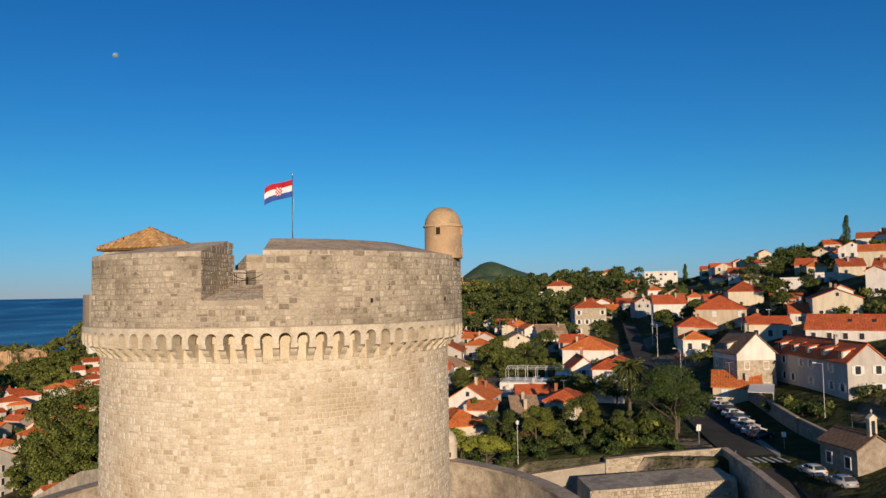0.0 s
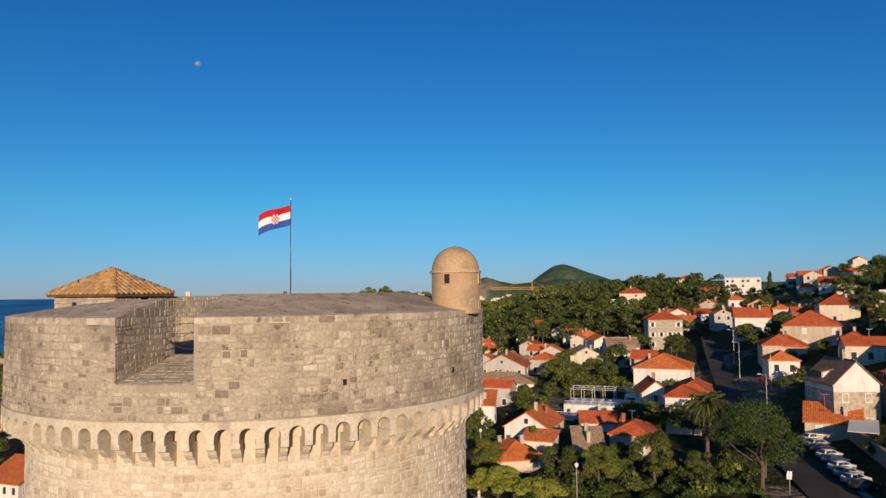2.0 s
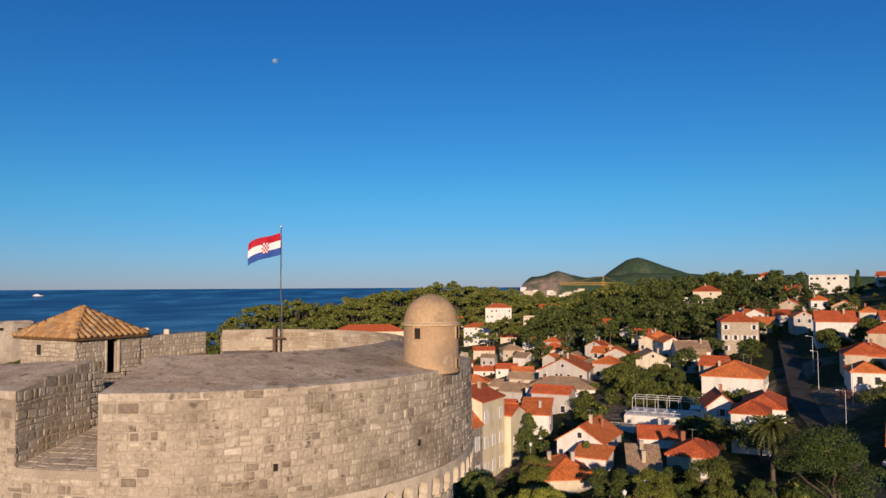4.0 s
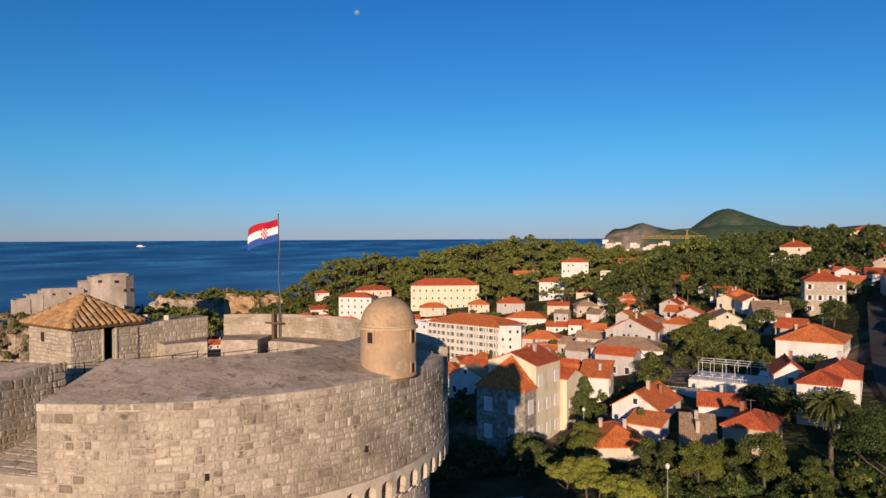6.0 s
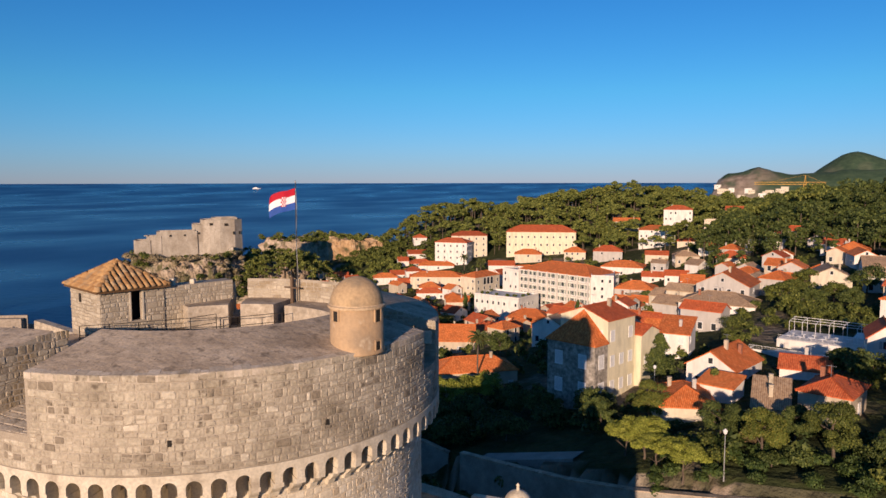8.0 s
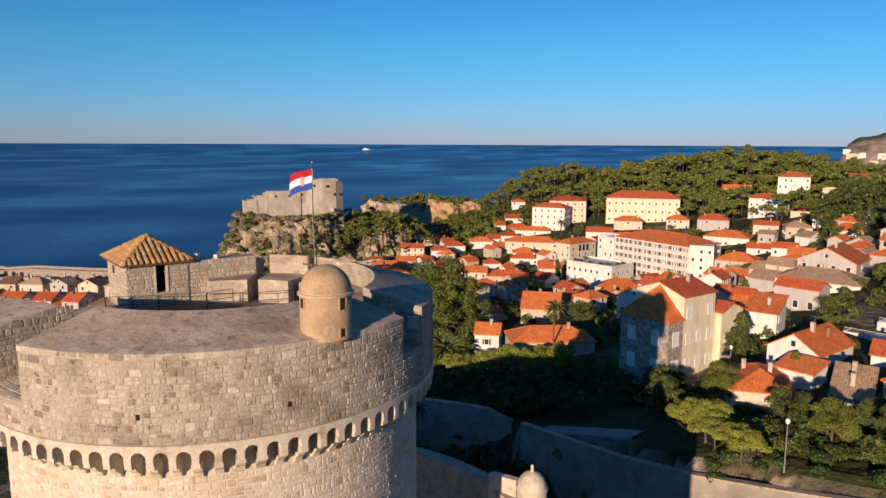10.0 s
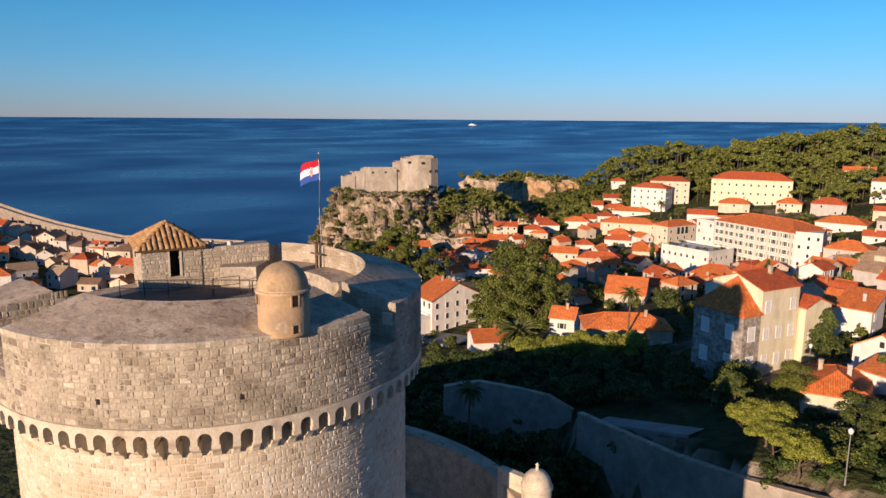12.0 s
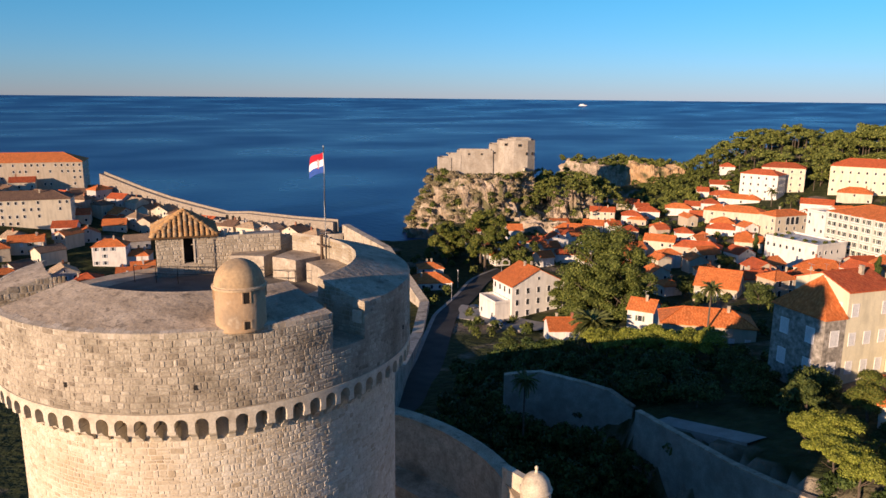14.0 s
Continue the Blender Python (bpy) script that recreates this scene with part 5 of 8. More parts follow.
house(65.8, 442.6, 60.4, 14.4, 14.0, 10.2, -8, "flat", 0.10, "white", "red", style=0, rows=3, chimneys=0, label="white modern apartment house with balconies", win=(1.6, 1.5))
house(71.5, 444.0, 61.9, 14.8, 12.0, 13.1, -9, "hip", 0.50, "cream", "red", style=0, chimneys=1)
house(88.1, 444.7, 65.0, 14.4, 12.0, 6.0, -11, "hip", 0.50, "cream", "red", style=0, chimneys=0)
house(84.5, 271.3, 58.9, 11.5, 12.0, 7.7, -12, "gx", 0.50, "white", "red", style=4, chimneys=2)
house(84.8, 310.0, 59.9, 7.0, 12.0, 6.6, -5, "gy", 0.55, "grey", "orange", style=3, chimneys=2)
house(88.6, 230.7, 58.9, 14.9, 14.0, 6.7, -21, "hip", 0.55, "tan", "red", style=4, chimneys=1)
house(77.6, 220.0, 55.8, 10.0, 11.0, 4.7, -19, "hip", 0.55, "tan", "red", style=3, chimneys=2)
house(109.1, 262.3, 65.3, 11.7, 14.0, 5.6, -15, "hip", 0.55, "cream", "red", style=0, chimneys=1)
house(111.2, 233.7, 65.3, 9.4, 10.0, 3.0, -25, "gx", 0.30, "tan", "red", style=4, chimneys=1)
house(107.2, 198.2, 63.2, 11.9, 16.0, 5.7, -21, "gy", 0.40, "cream", "red", style=0, chimneys=1)
house(94.2, 168.5, 59.0, 16.2, 12.0, 3.3, -34, "gx", 0.50, "white", "red", style=0, chimneys=1, skylights=2, label="white house with red roof and two skylights")
house(72.8, 138.6, 52.6, 26.6, 7.3, 6.3, -88, "gx", 0.85, "grey", "red", style=1, chimneys=1, rows=2, dormers=5, label="long pale terraced house with red dormer roof by the car park")
steep = house(62.3, 150.8, 50.4, 10.0, 8.2, 8.5, -84, "gx", 0.95, "white", "brown", style=0, chimneys=1, rows=2, dormers=1, label="white gabled house with steep brown roof by the car park")
bm = bmesh.new()
box(bm, -5.03, -4.13, -1.0, 5.03, 4.13, 6.9)
for x0 in (-3.4, 2.0):
    box(bm, 5.03, x0, 2.0, 5.12, x0 + 0.14, 4.0), box(bm, 5.03, x0 + 1.26, 2.0, 5.12, x0 + 1.4, 4.0), box(bm, 5.03, x0, 4.0, 5.12, x0 + 1.4, 4.16)
part("stone_floor", bm, WALL["stone"], steep, "rubble stone ground floor")
house(58.7, 146.0, 49.4, 8.9, 6.0, 3.1, -22, "shed", 0.40, "tan", "orange", style=4, chimneys=1)
house(86.1, 273.3, 59.2, 11.7, 12.0, 5.7, -17, "gx", 0.40, "white", "red", style=4, chimneys=1)
house(75.9, 220.2, 55.6, 10.2, 11.0, 5.2, -11, "hip", 0.50, "tan", "red", style=4, chimneys=2)
house(55.6, 98.8, 47.0, 7.0, 5.6, 3.8, -80, "gx", 0.60, "oldstone", "brown", style=0, chimneys=0, name="chapel", side_windows=False, label="small old stone chapel with brown tiles and bellcote beside the road")
house(-143.1, 493.6, 32.3, 46.7, 18.0, 15.9, 19, "hip", 0.45, "yellow", "red", style=0, chimneys=2, label="long pale yellow institution with hipped red roof below pines", rows=3, per=11)
house(-195.0, 462.3, 25.1, 22.6, 13.0, 16.2, 8, "hip", 0.40, "white", "red", style=0, chimneys=1, rows=4, per=5, label="four-storey white apartment house with hipped red roof")
house(-191.1, 479.5, 29.1, 24.8, 13.0, 15.8, 24, "hip", 0.40, "cream", "red", style=0, chimneys=1, rows=4, per=5, label="cream apartment house with red roof beside a palm")
villa = house(-142.4, 388.1, 18.0, 10.7, 20.9, 12.0, -17, "hip", 0.40, "cream", "orange", style=0, rows=3, chimneys=1, side_windows=False, label="cream villa with arched loggia and hipped orange roof")
for k in range(3):
    u = -2.6 + 3.0 * k
    arch = [(-1.0, -1.6), (1.0, -1.6)] + [(math.cos(math.pi * q / 8), 1.2 + math.sin(math.pi * q / 8)) for q in range(9)]
    for nm, grow, out, mat in (("loggia_arch", 1.0, 0.06, glass_dark), ("arch_surround", 1.22, 0.03, white_paint)):
        n = len(arch)
        face = [(5.35 + o, u + x * grow, 9.0 + z * (1 + (grow - 1) * 0.5)) for o in (-0.05, out) for x, z in arch]
        piece(nm, mesh_of(nm, face, [tuple(range(n, 2 * n))] + [(q, (q + 1) % n, n + (q + 1) % n, n + q) for q in range(n)], [mat]), villa)
for u, zw in ((-8.0, 9.0), (8.5, 9.0), (-8.0, 5.4), (-3.0, 5.4), (2.0, 5.4), (7.5, 5.4)):
    add_window(villa, 5.35, u, zw, 90, 1.1, 1.7, 0)
house(-179.4, 406.7, 18.2, 31.0, 13.0, 7.2, 22, "hip", 0.40, "cream", "orange", style=0, chimneys=1)
house(-171.3, 381.9, 16.7, 12.2, 10.0, 5.8, 28, "hip", 0.50, "white", "orange", style=0, chimneys=1)
house(-147.1, 362.3, 16.9, 8.9, 9.0, 4.2, 26, "hip", 0.50, "cream", "orange", style=0, chimneys=1)
house(-81.7, 300.7, 22.6, 17.6, 12.0, 3.9, 10, "hip", 0.5, "cream", "orange", style=4, chimneys=2)
house(-113.9, 476.6, 31.0, 13.6, 11.0, 5.9, 16, "hip", 0.50, "cream", "orange", style=0, chimneys=1)
house(-91.0, 471.2, 32.5, 17.8, 12.0, 6.4, 13, "hip", 0.50, "grey", "red", style=0, chimneys=1)
house(-69.1, 417.5, 30.9, 22.5, 14.0, 5.0, 4, "hip", 0.40, "white", "orange", style=0, chimneys=1)
house(-143.9, 470.3, 28.8, 17.5, 11.0, 6.0, 20, "hip", 0.50, "cream", "orange", style=0, chimneys=1)
house(-152.3, 444.1, 24.6, 16.5, 9.0, 5.0, 22, "gx", 0.50, "white", "red", style=0, chimneys=0)
house(-48.0, 348.9, 26.2, 17.2, 13.0, 8.2, 3, "hip", 0.45, "grey", "orange", style=0, chimneys=0)
house(-53.2, 238.4, 32.3, 8.8, 9.0, 4.3, 10, "gx", 0.50, "grey", "orange", style=0, chimneys=1)
house(-86.9, 267.4, 24.1, 8.4, 8.0, 3.8, 23, "hip", 0.50, "cream", "red", style=4, chimneys=1)
house(-74.6, 261.1, 26.9, 8.1, 8.0, 3.3, 21, "hip", 0.50, "cream", "red", style=1, chimneys=1)
house(-68.4, 512.2, 38.6, 23.0, 13.0, 11.7, 10, "hip", 0.40, "white", "orange", style=0, chimneys=0)
house(-59.5, 541.3, 54.6, 18.9, 13.0, 8.3, 8, "hip", 0.40, "white", "red", style=0, chimneys=1)
house(-30.4, 510.2, 46.6, 16.0, 12.0, 10.5, 6, "flat", 0.10, "cream", "red", style=0, chimneys=0)
house(-13.2, 585.6, 55.0, 38.6, 12.0, 6.6, 3, "gx", 0.40, "cream", "red", style=0, chimneys=1)
house(-46.7, 492.1, 41.5, 10.7, 9.0, 3.6, 8, "hip", 0.50, "cream", "red", style=0, chimneys=0)
house(-24.7, 432.1, 43.5, 14.1, 10.0, 3.7, 6, "gx", 0.40, "white", "red", style=0, chimneys=0)
house(-11.1, 382.8, 42.1, 12.8, 11.0, 4.8, 4, "hip", 0.50, "cream", "red", style=0, chimneys=1)
house(-55.9, 443.0, 36.7, 12.7, 9.0, 3.9, 10, "gx", 0.40, "cream", "red", style=0, chimneys=1)
house(-35.9, 414.0, 38.8, 12.1, 10.0, 4.8, 18, "hip", 0.50, "tan", "tan", style=0, chimneys=1)
house(-13.5, 429.4, 46.5, 6.6, 8.0, 3.6, 4, "gy", 0.50, "cream", "tan", style=0, chimneys=1)
house(-47.9, 388.7, 31.6, 10.8, 8.0, 3.4, 10, "gx", 0.50, "white", "red", style=0, chimneys=1)
house(-34.9, 378.2, 33.7, 10.9, 8.0, 3.8, 8, "gx", 0.50, "white", "red", style=0, chimneys=0)
house(-97.5, 552.7, 49.0, 18.7, 9.0, 4.2, 12, "gx", 0.50, "cream", "orange", style=0, chimneys=1)
house(-25.0, 358.6, 34.7, 10.2, 9.0, 3.3, 7, "gx", 0.50, "white", "orange", style=0, chimneys=1)
house(-226.7, 326.5, 12.8, 18.5, 9.0, 4.0, 34, "hip", 0.50, "white", "orange", style=0, chimneys=0)
house(-245.3, 373.4, 13.6, 14.6, 9.0, 6.1, 37, "gx", 0.50, "cream", "red", style=0, chimneys=1)
house(-257.1, 413.1, 15.4, 14.6, 9.0, 4.8, 40, "hip", 0.50, "tan", "orange", style=0, chimneys=1)
house(-181.6, 275.2, 13.4, 12.5, 9.0, 4.1, 49, "hip", 0.50, "white", "red", style=4, chimneys=1)
house(-164.2, 317.8, 14.6, 13.8, 9.0, 6.9, 27, "gx", 0.50, "cream", "orange", style=0, chimneys=0)
house(-149.2, 325.3, 15.6, 20.6, 9.0, 4.4, 29, "hip", 0.50, "tan", "red", style=0, chimneys=1)
house(-220.8, 414.4, 17.2, 15.1, 9.0, 4.1, 36, "hip", 0.50, "white", "orange", style=0, chimneys=0)
house(-198.6, 400.1, 17.0, 7.8, 9.0, 3.9, 39, "gx", 0.50, "cream", "red", style=0, chimneys=0)
house(-220.3, 374.8, 14.4, 10.5, 9.0, 3.9, 29, "hip", 0.50, "tan", "orange", style=0, chimneys=0)
house(-168.3, 376.6, 16.5, 15.2, 9.0, 3.8, 28, "hip", 0.50, "white", "red", style=0, chimneys=0)
house(-137.2, 347.3, 16.8, 11.9, 9.0, 5.2, 31, "gx", 0.50, "cream", "orange", style=0, chimneys=1)
house(-219.2, 458.8, 23.6, 15.3, 9.0, 2.5, 38, "hip", 0.50, "tan", "red", style=0, chimneys=1)
house(-201.5, 449.2, 22.9, 23.8, 9.0, 3.5, 22, "hip", 0.50, "white", "orange", style=0, chimneys=1)
house(-184.9, 410.3, 18.6, 26.8, 9.0, 4.5, 27, "gx", 0.50, "cream", "red", style=0, chimneys=0)
house(-195.3, 361.3, 14.6, 10.9, 9.0, 3.7, 37, "hip", 0.50, "tan", "orange", style=0, chimneys=1)
house(-175.6, 353.7, 15.1, 8.6, 9.0, 4.6, 40, "hip", 0.50, "white", "red", style=0, chimneys=1)
house(-227.6, 345.1, 13.2, 11.4, 9.0, 3.8, 32, "gx", 0.50, "cream", "orange", style=0, chimneys=1)
house(-199.4, 341.3, 13.8, 8.3, 9.0, 4.8, 34, "hip", 0.50, "tan", "red", style=0, chimneys=1)
house(-224.8, 357.5, 13.6, 9.5, 9.0, 3.2, 41, "hip", 0.50, "white", "orange", style=0, chimneys=0)
house(134.0, 350.4, 73.8, 6.3, 10.0, 3.3, -29, "hip", 0.50, "white", "red", style=0, chimneys=1)
house(136.7, 334.4, 74.3, 7.3, 10.0, 4.4, -24, "gx", 0.50, "white", "red", style=0, chimneys=0)
house(136.7, 316.9, 74.1, 8.4, 10.0, 2.9, -19, "gy", 0.50, "cream", "red", style=0, chimneys=0)
house(148.6, 287.5, 76.8, 7.2, 10.0, 3.3, -17, "hip", 0.50, "cream", "orange", style=9, chimneys=1)
house(152.7, 301.8, 77.9, 7.6, 10.0, 3.3, -35, "gx", 0.50, "tan", "red", style=0, chimneys=0)
house(130.0, 266.8, 71.1, 8.7, 10.0, 3.5, -28, "flat", 0.50, "white", "white", style=9, chimneys=2)
house(137.0, 258.3, 72.9, 6.6, 10.0, 3.2, -24, "flat", 0.50, "white", "white", style=3, chimneys=2)
house(141.5, 250.2, 74.1, 8.2, 10.0, 4.8, -20, "gx", 0.50, "cream", "red", style=1, chimneys=1)
house(126.7, 209.1, 68.8, 5.2, 10.0, 7.6, -39, "gy", 0.50, "white", "red", style=0, chimneys=1)
house(187.9, 313.3, 87.9, 11.7, 10.0, 4.9, -33, "gx", 0.50, "white", "red", style=0, chimneys=1)
house(175.8, 333.9, 85.1, 7.3, 10.0, 2.6, -24, "gy", 0.50, "cream", "red", style=0, chimneys=1)
house(173.6, 315.1, 84.2, 6.2, 10.0, 2.4, -19, "hip", 0.50, "white", "red", style=0, chimneys=1)
house(140.2, 225.9, 72.8, 7.1, 10.0, 5.2, -40, "gx", 0.50, "white", "red", style=1, chimneys=2)
house(106.6, 330.9, 66.1, 8.7, 10.0, 3.6, -20, "gy", 0.50, "tan", "orange", style=0, chimneys=0)
house(104.9, 300.8, 65.1, 6.3, 10.0, 3.5, -15, "hip", 0.50, "cream", "orange", style=4, chimneys=1)
house(102.5, 272.1, 64.0, 8.5, 10.0, 3.1, -11, "gx", 0.50, "white", "red", style=9, chimneys=2)
house(98.1, 376.4, 64.5, 8.8, 10.0, 4.7, -22, "gy", 0.50, "tan", "red", style=0, chimneys=0)
house(92.0, 212.2, 59.6, 6.8, 10.0, 3.1, -25, "hip", 0.50, "white", "red", style=9, chimneys=1)
house(99.6, 202.5, 61.5, 5.0, 10.0, 3.4, -22, "gx", 0.50, "white", "red", style=3, chimneys=2)
house(-81.9, 355.2, 22.5, 43.1, 22.0, 17.0, -22, "hip", 0.34, "white", "orange", style=2, rows=5, per=15, chimneys=0, label="long white five-storey hotel with rows of windows and orange roof", name="hotel", win=(1.0, 1.9), balconies=True)
house(-62.6, 346.3, 22.0, 10.0, 17.0, 17.5, 12, "flat", 0.10, "white", "white", style=0, rows=5, chimneys=0, label="white stair wing of the hotel with flat roof", name="hotel_wing")
house(-109.0, 359.8, 22.0, 10.4, 12.0, 16.0, -20, "flat", 0.10, "white", "white", style=0, rows=5, chimneys=0, label="recessed white side wing of the hotel", name="hotel_wing")
house(-105.7, 335.1, 15.5, 24.8, 17.5, 13.3, -12, "flat", 0.10, "white", "white", style=0, rows=3, chimneys=0, label="white block with planted roof terrace before the hotel", name="apartment_block")
house(-430.1, 99.5, 34.4, 57.0, 22.0, 14.0, 70, "hip", 0.40, "tan", "orange", style=0, chimneys=0)
house(-353.9, 84.3, 24.5, 42.3, 16.0, 12.7, 73, "hip", 0.40, "cream", "brown", style=0, chimneys=1)
house(-286.7, 106.5, 14.8, 13.2, 9.0, 8.7, 64, "hip", 0.50, "white", "orange", style=3, chimneys=2)
house(-340.5, 121.2, 19.3, 10.6, 9.0, 3.9, 70, "gx", 0.50, "cream", "orange", style=0, chimneys=0)
house(-366.1, 126.7, 21.9, 10.6, 9.0, 4.1, 77, "gy", 0.50, "tan", "red", style=0, chimneys=0)
house(-323.5, 104.7, 18.4, 10.7, 9.0, 4.7, 86, "gy", 0.50, "grey", "orange", style=0, chimneys=1)
house(-329.7, 97.5, 19.9, 10.4, 9.0, 6.2, 67, "gx", 0.50, "white", "red", style=0, chimneys=1)
house(-355.8, 108.0, 22.9, 11.2, 9.0, 4.5, 73, "gx", 0.50, "cream", "red", style=0, chimneys=1)
house(-373.6, 119.2, 23.9, 10.6, 9.0, 5.3, 78, "gy", 0.50, "tan", "tan", style=0, chimneys=1)
house(-310.2, 122.9, 15.8, 10.7, 9.0, 4.2, 83, "gx", 0.50, "grey", "tan", style=0, chimneys=0)
house(-284.3, 117.0, 14.3, 9.2, 9.0, 4.4, 62, "hip", 0.50, "white", "orange", style=4, chimneys=1)
house(-257.1, 105.5, 13.2, 8.4, 9.0, 4.0, 70, "gx", 0.50, "cream", "orange", style=4, chimneys=2)
house(-266.5, 113.5, 13.5, 9.1, 9.0, 3.3, 75, "gx", 0.50, "tan", "orange", style=4, chimneys=2)
house(-271.9, 85.0, 14.2, 10.3, 9.0, 3.6, 88, "gy", 0.50, "grey", "tan", style=1, chimneys=2)
house(-257.0, 90.6, 13.4, 9.2, 9.0, 3.7, 66, "hip", 0.50, "white", "red", style=0, chimneys=1)
house(-312.8, 79.1, 18.4, 13.5, 9.0, 5.8, 76, "gx", 0.50, "cream", "orange", style=9, chimneys=2)
house(-307.0, 66.4, 17.9, 10.6, 9.0, 5.8, 85, "hip", 0.50, "tan", "orange", style=4, chimneys=1)
house(-352.1, 93.2, 23.7, 14.1, 9.0, 9.2, 88, "gy", 0.50, "grey", "brown", style=0, chimneys=0)
house(-401.6, 119.4, 27.7, 11.2, 9.0, 4.3, 65, "gx", 0.50, "white", "brown", style=0, chimneys=1)
house(-419.5, 131.4, 26.6, 11.6, 9.0, 4.6, 71, "gx", 0.50, "cream", "red", style=0, chimneys=1)
house(-436.4, 109.1, 32.3, 14.7, 9.0, 4.6, 81, "gy", 0.50, "tan", "brown", style=0, chimneys=0)
house(-415.3, 93.2, 34.3, 12.3, 9.0, 4.3, 76, "gx", 0.50, "cream", "red", style=0, chimneys=1)
house(-408.7, 141.2, 23.8, 13.1, 9.0, 4.9, 77, "gx", 0.50, "tan", "brown", style=0, chimneys=0)
house(-274.1, 64.9, 14.6, 12.7, 9.0, 4.3, 91, "hip", 0.50, "grey", "orange", style=0, chimneys=1)
house(-281.7, 156.0, 13.2, 12.0, 9.0, 4.8, 57, "gx", 0.50, "white", "tan", style=4, chimneys=1)
house(-269.4, 162.1, 12.8, 12.9, 9.0, 4.8, 62, "gx", 0.50, "cream", "orange", style=1, chimneys=1)
house(-268.5, 177.2, 12.6, 9.0, 9.0, 7.4, 67, "hip", 0.50, "white", "orange", style=9, chimneys=2)
house(-334.2, 154.2, 15.8, 13.3, 9.0, 6.6, 81, "gx", 0.50, "cream", "brown", style=0, chimneys=0)
house(-248.8, 407.9, 15.4, 5.8, 9.0, 5.6, 41, "gx", 0.50, "white", "red", style=0, chimneys=0)
house(-224.7, 374.4, 14.3, 10.9, 9.0, 5.7, 41, "hip", 0.50, "white", "red", style=0, chimneys=0)
house(-231.3, 475.4, 26.2, 13.1, 9.0, 4.4, 36, "gx", 0.50, "white", "red", style=0, chimneys=1)
house(-204.6, 422.5, 19.0, 10.0, 9.0, 6.5, 36, "hip", 0.50, "white", "red", style=0, chimneys=0)
house(-231.8, 456.4, 22.6, 7.2, 9.0, 4.6, 37, "gx", 0.50, "white", "red", style=0, chimneys=1)
house(-245.0, 505.5, 33.8, 9.6, 9.0, 5.9, 36, "hip", 0.50, "white", "red", style=0, chimneys=0)
house(-218.1, 426.1, 18.7, 10.0, 9.0, 3.3, 37, "gx", 0.50, "white", "red", style=0, chimneys=0)
house(-228.7, 395.8, 15.4, 12.4, 9.0, 4.5, 40, "hip", 0.50, "white", "red", style=0, chimneys=0)
for x, y, w, h, turn, wall in ((-106.1, 1252.1, 9.8, 3.6, -4, "white"), (-98.5, 1235.4, 12.7, 4.9, 0, "cream"), (-88.0, 1233.6, 10.3, 3.8, 5, "cream"), (-84.4, 1233.9, 8.4, 5.2, 10, "white"), (-71.8, 1215.5, 11.8, 3.6, -6, "cream"), (-68.1, 1219.2, 11.3, 4.9, -1, "cream"), (-59.6, 1230.2, 10.6, 4.6, 4, "white"), (-54.8, 1228.4, 9.8, 3.3, 8, "cream"), (-44.2, 1215.1, 10.2, 3.7, -7, "cream"), (-38.3, 1221.8, 12.1, 4.8, -2, "white"), (-34.1, 1226.3, 10.4, 4.0, 2, "cream"), (-29.6, 1230.2, 11.8, 3.2, 7, "cream"), (-22.4, 1225.7, 8.6, 4.2, -8, "white"), (-14.4, 1234.9, 12.8, 3.6, -4, "cream"), (-8.5, 1240.7, 10.6, 3.7, 1, "cream"), (-2.1, 1229.4, 8.7, 4.2, 6, "white")):
    house(x, y, level(x, y) - 0.5, w, 7.0, h, turn, "flat", 0.10, wall, "white", style=0, chimneys=0)
house(116.5, 498, 73.0, 15.5, 12.0, 11.0, -16, "hip", 0.35, "ochre", "red", style=1, rows=3, chimneys=1, label="ochre three-storey house with low red roof on the ridge", win=(1.1, 1.6))
house(154, 508, 74.0, 22.0, 12.0, 9.5, -18, "flat", 0.10, "white", "white", style=0, rows=3, chimneys=0, name="apartment_block", label="long white flat-roofed block on the ridge", win=(1.6, 1.4))


# ---- the dense small roofs of the lower town, the hillside and the old city ----
def free(x, y, gap=2.5):
    return all((x - hx) ** 2 + (y - hy) ** 2 > (hr + gap) ** 2 for hx, hy, hr in SPOTS) and all(abs((x - ax) * ny - (y - ay) * nx) > wd or not -4 < (x - ax) * nx + (y - ay) * ny < ln + 4 for ax, ay, nx, ny, ln, wd in LANES)


LANES = []


def lane(points, width):
    for (ax, ay), (bx, by) in zip(points, points[1:]):
        ln = math.hypot(bx - ax, by - ay)
        LANES.append((ax, ay, (bx - ax) / ln, (by - ay) / ln, ln, width))


ROAD = [(40, 66), (45.5, 84), (46.8, 98), (45.8, 112), (48, 130), (52, 158), (55, 190), (60, 215), (68.5, 256), (76, 292)]
TOWN_ROAD = [(-62, 100), (-82, 118), (-104, 139), (-124, 157), (-146, 177), (-162, 199), (-178, 219), (-186, 240)]
lane(ROAD, 9.0), lane(TOWN_ROAD, 7.0)


